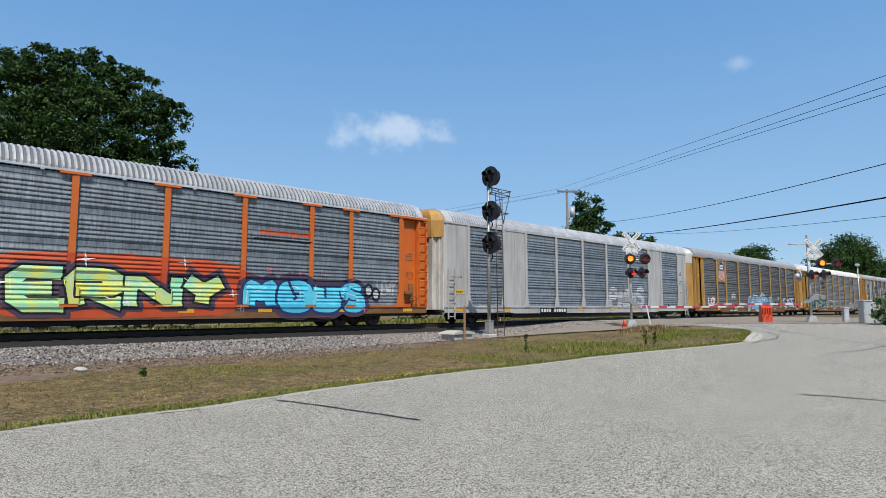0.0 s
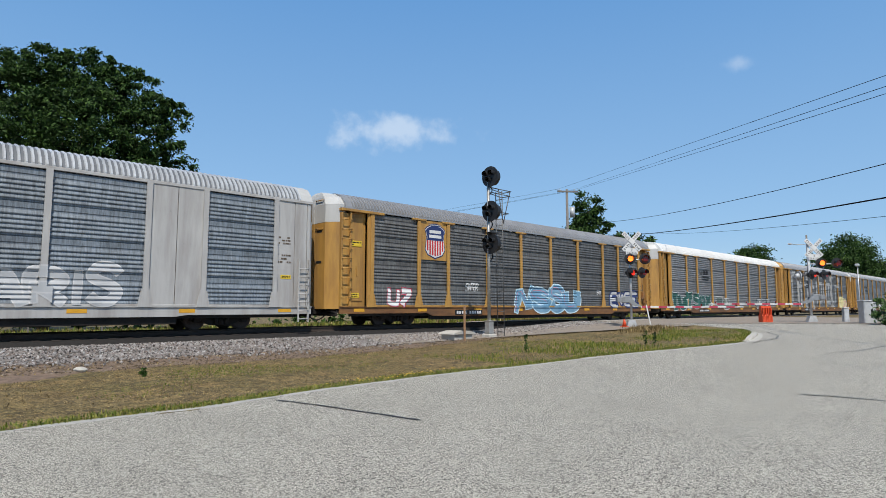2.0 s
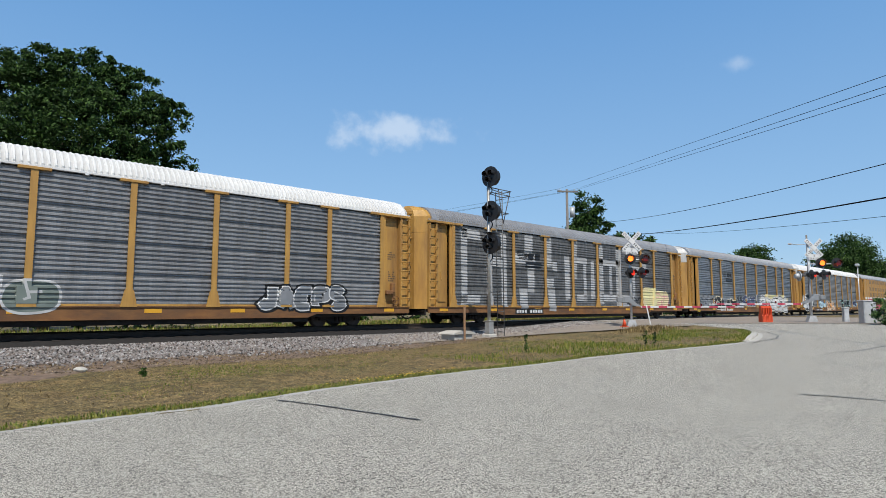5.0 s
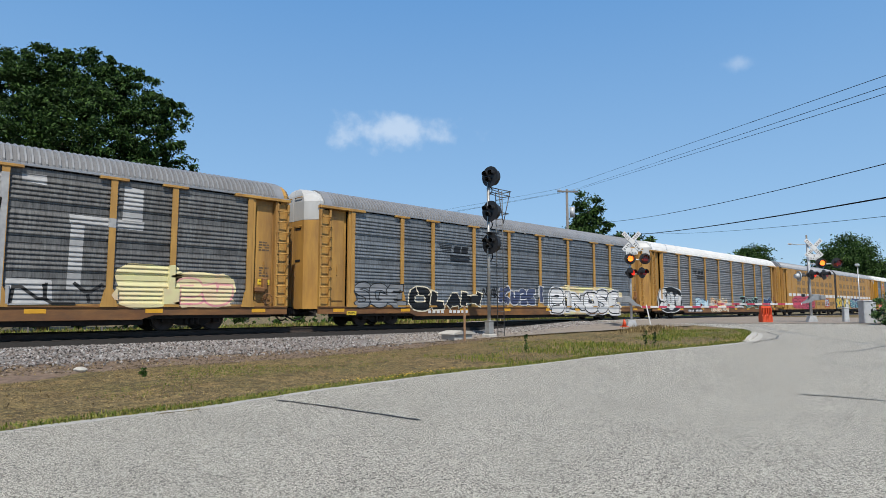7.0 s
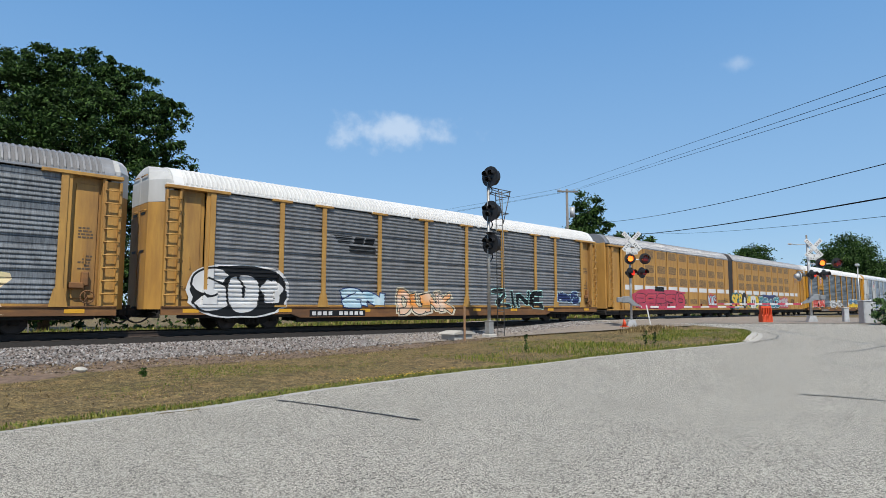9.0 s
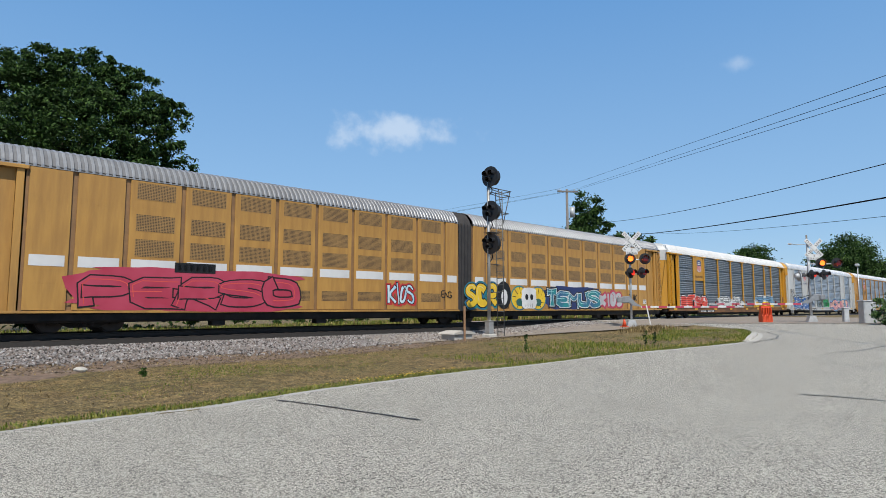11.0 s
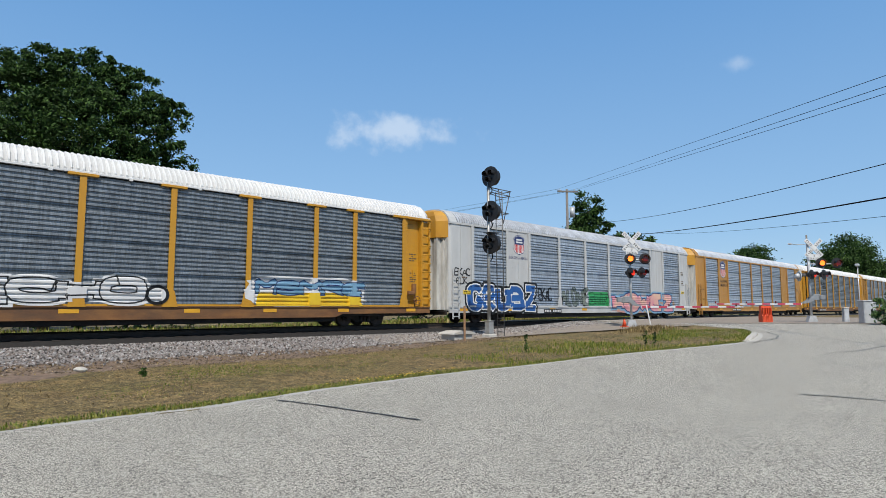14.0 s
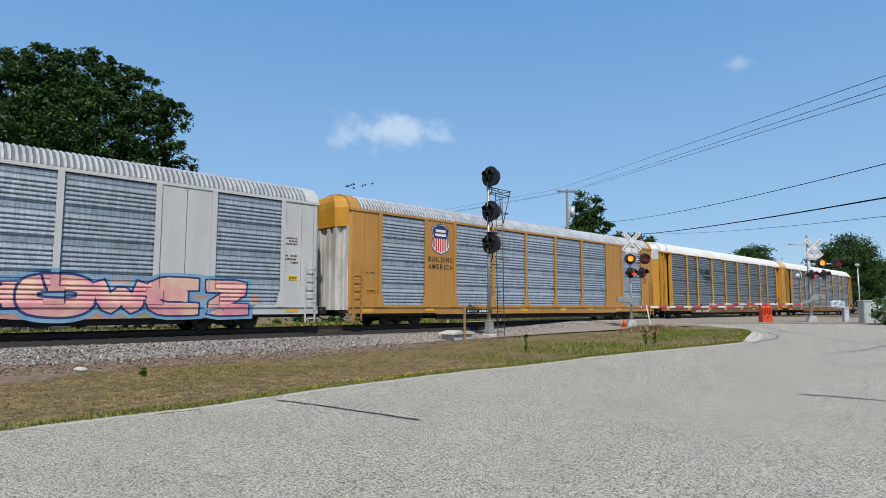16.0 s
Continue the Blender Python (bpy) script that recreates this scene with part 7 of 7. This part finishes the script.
def power_line():
    x, y = 50.55, 11.4
    t = thing("utility_pole", "weathered wooden utility pole with crossarm and transformer", "utility pole", pose(x, y, 0))
    bm = bmesh.new()
    tube(bm, (0, 0, -0.3), (0, 0, 13.4), 0.17, 0.12, 12)
    part("pole", bm, M_TIMBER, t)
    bm = bmesh.new()
    box(bm, -1.0, 1.15, -0.95, -0.80, 13.10, 13.25, 0.01, Matrix.Rotation(radians(-35), 4, "Z") @ Matrix.Translation((0, 0.8, 0)))
    part("crossarm", bm, M_TIMBER, t)
    for d in (-0.95, -0.75, 0.75, 1.05):
        bm = bmesh.new()
        v = Matrix.Rotation(radians(-35), 4, "Z") @ Vector((d, -0.08, 0))
        tube(bm, (v.x, v.y, 13.25), (v.x, v.y, 13.45), 0.05, 0.03, 8)
        part("insulator", bm, M_GALV, t)
    bm = bmesh.new()
    tube(bm, (0.35, -0.35, 10.6), (0.35, -0.35, 11.6), 0.26, seg=14)
    part("transformer", bm, M_GALV, t)
    a = Vector((x, y, 13.4))
    for i, (ox, end, far) in enumerate((((-0.8, 0.5, 0), (17.31, -20.44, 7.13), (-60, 88, 13)), ((0.6, -0.4, 0), (17.3, -20.42, 6.86), (-58, 90, 13)), ((0.9, -0.6, 0), (17.29, -20.41, 6.68), (-56, 92, 13)))):
        s = a + Vector(ox)
        bm = bmesh.new()
        e = Vector(end)
        sag(bm, s, s + (e - s) * 1.6, 0.02, 0.008, 40)
        sag(bm, s, s + Vector((38, 30, 0)) * 0 + Vector((-30, 42, -6.0)), 0.6, 0.010)
        tagged(mesh_ob("power_wire", bm, M_CABLE), "thin black overhead power wire against the sky", "wire", group="overhead wires")
    for p, q, r, dip in (((53.43, 8.64, 10.10), (24.57, -19.1, 6.41), 0.016, 1.2), ((55.22, 6.91, 8.82), (24.52, -19.05, 5.26), 0.028, 0.7), ((56.44, 5.74, 8.95), (24.48, -19.02, 4.63), 0.009, 0.8)):
        bm = bmesh.new()
        p, q = Vector(p), Vector(q)
        prev = None
        for i in range(43):
            u = -0.6 + 2.1 * i / 42
            at = p + (q - p) * u + Vector((0, 0, dip * (u * u - u)))
            if prev is not None:
                tube(bm, prev, at, r, seg=5)
            prev = at
        tagged(mesh_ob("telephone_cable", bm, M_CABLE), "black sagging communication cable over the crossing", "cable", group="overhead wires")


lineside_bits()
power_line()


# ---- trees and plants ----
def leaf_cloud(rnd, blobs, count, size, spread=0.10):
    """Leaf clumps spread through the outer shell of several blobs."""
    g = np.random.default_rng(rnd.randrange(1 << 30))
    tot = sum(r ** 2 for *_, r in blobs)
    quads = []
    for bx_, by_, bz_, r in blobs:
        n = max(4, int(count * r * r / tot))
        u = g.normal(size=(n, 3))
        u /= np.linalg.norm(u, axis=1)[:, None]
        # twig clusters: most leaves gather round a few dozen points of the shell
        k = max(6, n // 130)
        hub = g.normal(size=(k, 3))
        hub /= np.linalg.norm(hub, axis=1)[:, None]
        rad = r * (0.62 + 0.5 * g.random(k) ** 0.7)
        pick = g.integers(0, k, n)
        c = hub[pick] * rad[pick][:, None] + g.normal(size=(n, 3)) * np.array([1, 1, 0.55]) * r * spread
        loose = g.random(n) < 0.12
        c[loose] = (u * (r * (0.5 + 0.55 * g.random(n)))[:, None])[loose]
        p = c + np.array([bx_, by_, bz_])
        nn = u * 0.5 + g.uniform(-1, 1, (n, 3)) * 0.8 + np.array([0, 0, 0.5])
        nn /= np.linalg.norm(nn, axis=1)[:, None]
        t = np.cross(nn, g.normal(size=(n, 3)))
        t /= np.linalg.norm(t, axis=1)[:, None]
        b = np.cross(nn, t)
        s = (size * g.uniform(0.6, 1.3, n))[:, None]
        quads.append(np.stack([p - t * s * 0.9, p + b * s * 0.42 + nn * 0.1 * s, p + t * s + np.array([0, 0, -0.35]) * s, p - b * s * 0.42 + nn * 0.1 * s], axis=1))
    q = np.concatenate(quads)
    return q.reshape(-1, 3).tolist(), np.arange(len(q) * 4).reshape(-1, 4).tolist()


def tree(label, x, y, h, blobs, count, size, seed, trunk=0.35, material=None, group="", spread=0.10):
    rnd = random.Random(seed)
    z = ground_z(x, y)
    t = thing("tree", label, "tree", pose(x, y, z), group=group)
    vs, fs = leaf_cloud(rnd, blobs, count, size, spread)
    me = bpy.data.meshes.new("crown")
    me.from_pydata(vs, [], fs)
    me.materials.append(material or M_LEAF)
    o = new("crown", me)
    o.parent = t
    bm = bmesh.new()
    top = Vector((0, 0, h * 0.45))
    tube(bm, (0, 0, -0.3), top, trunk, trunk * 0.65, 10)
    for bx_, by_, bz_, r in blobs:
        e = Vector((bx_, by_, bz_))
        m = top.lerp(e, 0.5) + Vector((rnd.uniform(-0.4, 0.4), rnd.uniform(-0.4, 0.4), 0.5))
        tube(bm, top - Vector((0, 0, rnd.uniform(0, h * 0.15))), m, trunk * 0.4, trunk * 0.25, 7)
        tube(bm, m, e, trunk * 0.25, trunk * 0.08, 6)
    part("trunk", bm, M_BARK, t)
    return t


def plants():
    rnd = random.Random(2)
    tree("large dense dark green maple tree behind the train", 8.3, 20.4, 17.5,
         [(4.8, -5.8, 5.8, 1.5), (4.7, -5.4, 3.1, 1.5), (2.7, -2.8, 3.1, 2.1), (0.5, -0.6, 2.8, 2.1), (-1.6, 2.8, 2.8, 2.1), (6.0, -6.6, 2.4, 1.0), (-3.2, 5.3, 5.8, 2.5), (-1.7, 2.6, 15.3, 2.5), (-0.2, 0.4, 15.7, 2.1), (1.4, -0.4, 15.7, 2.2), (2.6, -2.8, 14.8, 1.9), (4.1, -2.3, 15.2, 1.6), (4.4, -4.4, 13.6, 1.3), (5.7, -5.0, 13.5, 0.9), (5.3, -4.0, 14.1, 0.9), (3.9, -4.4, 11.8, 1.8), (5.2, -4.9, 11.3, 1.1), (6.2, -5.5, 10.6, 0.7), (0.9, -3.0, 12.1, 2.5), (-1.2, -0.3, 12.1, 2.6), (2.3, -4.1, 10.6, 2.0), (-2.0, 0.8, 10.3, 2.4), (0.5, -1.5, 9.3, 2.4), (3.5, -4.4, 9.0, 2.1), (-3.7, 5.9, 15.1, 2.6), (-1.0, 1.8, 16.6, 1.4), (0.6, 0.1, 16.9, 1.2), (2.8, -1.8, 16.2, 1.2), (-2.3, 4.4, 17.0, 1.3), (0.2, -0.8, 5.9, 2.4), (3.2, -3.6, 5.5, 2.1), (-2.1, 2.8, 6.0, 2.5)],
         160000, 0.14, 4, spread=0.095)
    tree("tall green tree beside the big maple behind the train", -5.5, 24, 17, [(-2, 0, 9, 4.5), (0.5, 0, 12.2, 3.2), (2.4, 0, 10, 3.6), (-1, 0, 5, 3.5), (2, 0, 5.5, 3)], 30000, 0.16, 6)
    tree("loose airy green tree behind the utility pole", 67.1, 19.9, 16, [(0.6, 0, 14.6, 2.0), (-1.4, 0, 11.2, 2.0), (2.2, 0, 11.8, 1.9), (-0.2, 0, 9.4, 2.4), (2.6, 0, 9.6, 1.2), (-1.8, 0, 7.5, 2.2), (1, 0, 7, 2.4), (-1.6, 0, 12.6, 1.3), (1.6, 0, 13.0, 1.5)], 17000, 0.24, 8, 0.25, spread=0.16)
    tree("low green tree behind the train", 75.6, 19.5, 11, [(-1.0, 0.6, 9.6, 2.2), (2.0, -0.8, 9.4, 2.2), (-3.2, 1.5, 8.6, 2), (4.4, -2.0, 8.3, 2)], 9000, 0.30, 9, 0.25, spread=0.18)
    tree("rounded distant green tree beyond the train", 118.2, 17.3, 13, [(-0.8, 0, 9.2, 3.3), (3.2, -0.4, 7.4, 2.9), (-4.2, 0, 7.6, 2.8), (6.5, -1, 6.2, 2.6), (-6.3, 0.6, 7.4, 2.4)], 26000, 0.26, 10, spread=0.2)
    tree("big round distant tree with full dark crown", 176, 15.0, 21, [(-0.5, 0, 13.4, 5.2), (5.5, -2, 11.2, 5.0), (-6, 2, 10.6, 4.8), (0, 0, 8, 6), (6, -3, 7, 5), (-7.5, 2, 6.5, 4.5)], 46000, 0.33, 12, spread=0.2)
    # leafy shrub by the bollard
    sh = thing("shrub", "dense leafy green shrub beside the bollard", "shrub", pose(36.55, -16.94, ground_z(36.55, -16.94)))
    vs, fs = leaf_cloud(rnd, [(0, 0, 0.8, 0.85), (0.5, -0.6, 1.3, 0.9), (0.6, -0.8, 0.6, 0.9), (-0.2, 0.2, 0.4, 0.6)], 8000, 0.10)
    me = bpy.data.meshes.new("leaves")
    me.from_pydata(vs, [], fs)
    me.materials.append(M_BUSH)
    o = new("leaves", me)
    o.parent = sh
    bm = bmesh.new()
    for i in range(7):
        tube(bm, (0.2, -0.3, 0), (0.2 + rnd.uniform(-0.7, 0.7), -0.3 + rnd.uniform(-0.7, 0.7), 1.3), 0.03, 0.01, 6)
    part("stems", bm, M_BARK, sh)
    # hedge line and rough grass behind the railway
    vs, fs = leaf_cloud(rnd, [(x * 3.2 + rnd.uniform(-1, 1), 26 + rnd.uniform(0, 6), rnd.uniform(0.6, 1.6), rnd.uniform(1.2, 2.4)) for x in range(-6, 46)], 16000, 0.26)
    me = bpy.data.meshes.new("hedge")
    me.from_pydata(vs, [], fs)
    me.materials.append(M_LEAF)
    tagged(new("hedge", me), "uneven green hedge along the far side of the railway", "hedge", kind="stuff")


def blades(name, label, count, where, hmin, hmax, material, seed, width=0.008, lean=0.5):
    """Scattered grass blades as bent slivers."""
    rnd = random.Random(seed)
    vs, fs = [], []
    n = tries = 0
    while n < count and tries < count * 6:
        tries += 1
        p = where(rnd)
        if p is None:
            continue
        x, y = p
        z = ground_z(x, y) + (0.03 * noise.noise((x * 0.7, y * 0.7, 0)) if -14 < y < -4 else 0) - 0.01
        a = rnd.uniform(0, 6.283)
        h = rnd.uniform(hmin, hmax)
        d = Vector((math.cos(a), math.sin(a), 0))
        s = Vector((-d.y, d.x, 0)) * width * rnd.uniform(0.6, 1.5)
        b = Vector((x, y, z))
        k = rnd.uniform(0.1, lean)
        m = b + d * h * k * 0.4 + Vector((0, 0, h * 0.6))
        t = b + d * h * k + Vector((0, 0, h * max(0.3, 1 - 0.3 * k)))
        o = len(vs)
        vs += [b - s, b + s, m + s * 0.8, m - s * 0.8, t]
        fs += [(o, o + 1, o + 2, o + 3), (o + 3, o + 2, o + 4)]
        n += 1
    me = bpy.data.meshes.new(name)
    me.from_pydata(vs, [], fs)
    me.materials.append(material)
    return tagged(new(name, me), label, "grass", kind="stuff")


def verge_at(lo, hi, x0=-1.0, x1=29.5):
    def where(rnd):
        x = x0 + (x1 - x0) * rnd.random()
        y = rnd.uniform(edge_y(x) + lo, edge_y(x) + hi)
        if y > (dirt_edge(x) + rnd.uniform(-0.3, 0.3) if x < 24 else -4.2):
            return None
        return x, y
    return where


def patchy(where, k, thr, seed):
    def w(rnd):
        p = where(rnd)
        if p is None:
            return None
        return p if noise.noise((p[0] * k, p[1] * k, seed)) > thr + rnd.uniform(-0.25, 0.25) else None
    return w


def grass():
    blades("verge_grass", "green grass fringe along the road edge", 13000, verge_at(-0.04, 0.55), 0.03, 0.10, M_BLADE_G, 1, 0.007, 1.2)
    blades("verge_grass", "patchy green grass on the verge", 11000, patchy(verge_at(0.4, 6.6), 0.3, 0.24, 3), 0.02, 0.075, M_BLADE_G, 2, 0.007, 1.6)
    blades("dry_grass", "dry straw coloured grass on the verge", 26000, patchy(verge_at(0.2, 6.4), 0.4, -0.35, 9), 0.015, 0.06, M_BLADE_D, 3, 0.006, 4.0)
    blades("tall_weeds", "rough weeds near the crossing", 5000, patchy(verge_at(0.15, 4.2, 13, 29.0), 0.5, 0.1, 5), 0.06, 0.17, M_BLADE_G, 4, 0.010)
    blades("dry_weeds", "taller dry weeds round the gate mast", 1800, lambda r: (r.gauss(27.6, 0.8), r.gauss(-8.8, 0.45)), 0.08, 0.30, M_BLADE_D, 5, 0.010)
    blades("cut_straw", "cut straw lying on the mown verge", 26000, patchy(verge_at(0.3, 6.6, -1, 16), 0.6, -0.2, 12), 0.012, 0.03, M_BLADE_D, 6, 0.006, 9.0)
    blades("far_grass", "rough grass behind the railway", 22000, lambda r: (r.uniform(-6, 60), r.uniform(7.6, 18)), 0.2, 0.6, M_BLADE_G, 7, 0.03)
    blades("far_dry_grass", "dry rough grass behind the railway", 12000, lambda r: (r.uniform(-6, 60), r.uniform(7.6, 18)), 0.2, 0.55, M_BLADE_D, 8, 0.03)
    # two spindly weeds and small yellow flowers
    for x, y, h in ((15.8, -10.7, 0.75), (20.1, -12.6, 0.62), (20.6, -12.7, 0.5), (4.9, -8.2, 0.17)):
        rnd = random.Random(x)
        bm = bmesh.new()
        tube(bm, (0, 0, -0.02), (-0.08 * h, 0, h), 0.012, 0.005, 6)
        w = thing("tall_weed", "spindly dark green weed growing from the verge", "weed", pose(x, y, ground_z(x, y)), group="weeds on the verge")
        part("stem", bm, M_BARK, w)
        vs, fs = leaf_cloud(rnd, [(-0.02, 0, h * q, 0.06) for q in (0.2, 0.35, 0.5, 0.65, 0.8)], 80, 0.05)
        me = bpy.data.meshes.new("leaves")
        me.from_pydata(vs, [], fs)
        me.materials.append(M_LEAF)
        o = new("leaves", me)
        o.parent = w
    rnd = random.Random(8)
    vs, fs = [], []
    for i in range(160):
        x = rnd.choice((8.5, 9.5, 19, 22.5)) + rnd.gauss(0, 1.0)
        y = edge_y(x) + rnd.uniform(0.05, 0.35)
        p = Vector((x, y, ground_z(x, y) + rnd.uniform(0.06, 0.12)))
        o = len(vs)
        s = 0.018
        vs += [p + Vector((-s, -s, 0.005)), p + Vector((s, -s, 0)), p + Vector((s, s, 0.01)), p + Vector((-s, s, 0.006))]
        fs.append((o, o + 1, o + 2, o + 3))
    me = bpy.data.meshes.new("yellow_flowers")
    me.from_pydata(vs, [], fs)
    me.materials.append(M_FLOWER)
    tagged(new("yellow_flowers", me), "tiny yellow flowers along the road edge", "flowers", kind="stuff")


def stones():
    """Loose ballast chips on the shoulder, as rough low lumps."""
    rnd = random.Random(7)
    base = bmesh.new()
    bmesh.ops.create_icosphere(base, subdivisions=1, radius=1)
    bv = [v.co.copy() for v in base.verts]
    bf = [tuple(v.index for v in f.verts) for f in base.faces]
    base.free()
    vs, fs = [], []
    for i in range(26000):
        x = -2 + 36 * rnd.random() ** 1.3
        y = -4.15 + 2.75 * rnd.random() ** 0.8 if rnd.random() < 0.97 else rnd.uniform(-5.2, -4.0)
        if x > 33:
            continue
        z = ground_z(x, y) + 0.035
        r = rnd.uniform(0.018, 0.042)
        m = Euler((rnd.uniform(0, 6), rnd.uniform(0, 6), rnd.uniform(0, 6))).to_matrix() @ Matrix.Diagonal((r * rnd.uniform(0.8, 1.4), r, r * rnd.uniform(0.5, 0.9)))
        o = len(vs)
        p = Vector((x, y, z + r * 0.3))
        for c in bv:
            vs.append(p + m @ (c * (0.8 + 0.4 * rnd.random())))
        fs += [tuple(o + k for k in f) for f in bf]
    me = bpy.data.meshes.new("ballast_stones")
    me.from_pydata(vs, [], fs)
    me.materials.append(M_STONE_I)
    tagged(new("ballast_stones", me), "loose grey and brown crushed stones on the shoulder", "stones", kind="stuff")


def clods():
    """Clods, chips and debris on the bare earth."""
    rnd = random.Random(17)
    vs, fs = [], []
    for i in range(5200):
        x = -2 + 26 * rnd.random() ** 1.2
        y = rnd.uniform(-6.6, -4.0)
        if y < dirt_edge(x):
            continue
        z = ground_z(x, y) + 0.03 * noise.noise((x * 0.7, y * 0.7, 0)) + 0.03 * noise.noise((x * 2.6, y * 2.6, 3)) + 0.02
        r = rnd.uniform(0.012, 0.045)
        o = len(vs)
        a = rnd.uniform(0, 6.28)
        for k in range(4):
            vs.append((x + r * rnd.uniform(0.7, 1.8) * math.cos(a + k * 1.57), y + r * math.sin(a + k * 1.57), z))
        vs.append((x + rnd.uniform(-r, r) * 0.4, y, z + r * rnd.uniform(0.4, 0.9)))
        fs += [(o + k, o + (k + 1) % 4, o + 4) for k in range(4)]
    me = bpy.data.meshes.new("earth_clods")
    me.from_pydata(vs, [], fs)
    me.materials.append(M_CLOD)
    tagged(new("earth_clods", me), "dark clods and chips scattered over bare earth", "clods", kind="stuff")


plants()
grass()
stones()
clods()
blades("dirt_straw", "dead straw and sparse grass on the bare earth", 5000, lambda r: (-1 + 25 * r.random(), r.uniform(-6.6, -4.3)), 0.02, 0.09, M_BLADE_D, 21, 0.012, 2.5)


# ---- birds ----
BIRDS = []


def birds():
    rnd = random.Random(3)
    right = Vector((math.sin(TH), -math.cos(TH), 0))
    ahead = Vector((math.cos(TH), math.sin(TH), 0))

    def at(px_, py_, depth):
        return EYE + ahead * depth + right * depth * (px_ - 784) / 1080 + Vector((0, 0, 1)) * depth * (545 - py_) / 1080
    first = None
    for i in range(8):
        dx, dy = rnd.uniform(-28, 28), rnd.uniform(-10, 12)
        d = 62 + rnd.uniform(-2, 2)
        p0, p1 = at(392 + dx, 284 + dy, d), at(638 + dx, 322 + dy * 0.7, d)
        v = (p1 - p0) / 1.5
        if first is None:
            b = thing("bird", "small dark bird flying over the train", "bird", group="flock of birds")
            bm = bmesh.new()
            bmesh.ops.create_icosphere(bm, subdivisions=2, radius=1)
            bmesh.ops.transform(bm, matrix=Matrix.Diagonal((0.15, 0.05, 0.045, 1)), verts=bm.verts)
            prism(bm, [(-0.13, -0.02), (-0.26, -0.05), (-0.26, 0.05), (-0.13, 0.02)], -0.008, 0.008, "z")
            part("body", bm, M_BLACK, b)
            for s in (-1, 1):
                bm = bmesh.new()
                prism(bm, [(0.07, 0.0), (0.05, s * 0.17), (-0.04, s * 0.32), (-0.05, s * 0.16), (-0.07, 0.0)], -0.006, 0.006, "z")
                part("wing", bm, M_BLACK, b)
            first = b
        else:
            b = copy_thing(first, Matrix.Identity(4))
        BIRDS.append((b, p0, v, math.degrees(math.atan2(v.y, v.x))))


birds()


def share_keys(source, others):
    """The same turning keys for parts that turn alike."""
    for o in others:
        o.rotation_mode = "QUATERNION"
        o.animation_data_create()
        o.animation_data.action = source.animation_data.action
        o.animation_data.action_slot = source.animation_data.action_slot


def motions():
    for car, x in CARS:
        walk(car, [(t, pose(x - SPEED * t, 0, RAIL)) for t in (0.0, 4.0, 8.0, 12.0, 16.0)])
    turn = math.degrees(SPEED / 0.39 / FPS)
    for dx, sets in WHEELS.items():
        walk(sets[0], [(i / FPS, pose(dx, 0, 0.39, 0, -turn * i, 0)) for i in range(481)])
        share_keys(sets[0], sets[1:])
    # crossing lamps swap once every half second: each lens turns its dark back outwards
    for ph in (0, 1):
        rows = [(0.0, 0.0 if ph == 0 else 180.0)]
        ang = rows[0][1]
        for i in range(16):
            for t in (i + 0.1, i + 0.567):
                for j in (0, 1, 2, 3):
                    rows.append((t + (j - 1) / FPS, ang + 60 * j))
                ang += 180
        rows.append((16.0, ang))
        lens = LENSES[ph]
        walk(lens[0], [(t, pose(0, -0.225, 0, 0, 0, a)) for t, a in rows])
        share_keys(lens[0], lens[1:])
    for b, p0, v, yaw in BIRDS:
        walk(b, [(t, Matrix.Translation(p0 + v * (t - 14.5)) @ pose(0, 0, 0, 0, 0, yaw)) for t in (0.0, 8.0, 16.0)])
    for k in (1, 2):
        wings = [b.children[k] for b, *_ in BIRDS]
        s = -1 if "0" not in wings[0].name else 1
        walk(wings[0], [(i * 0.1, pose(0, 0, 0, (35 if i % 2 else -25) * (1 if k == 1 else -1), 0, 0)) for i in range(161)])
        share_keys(wings[0], wings[1:])


motions()
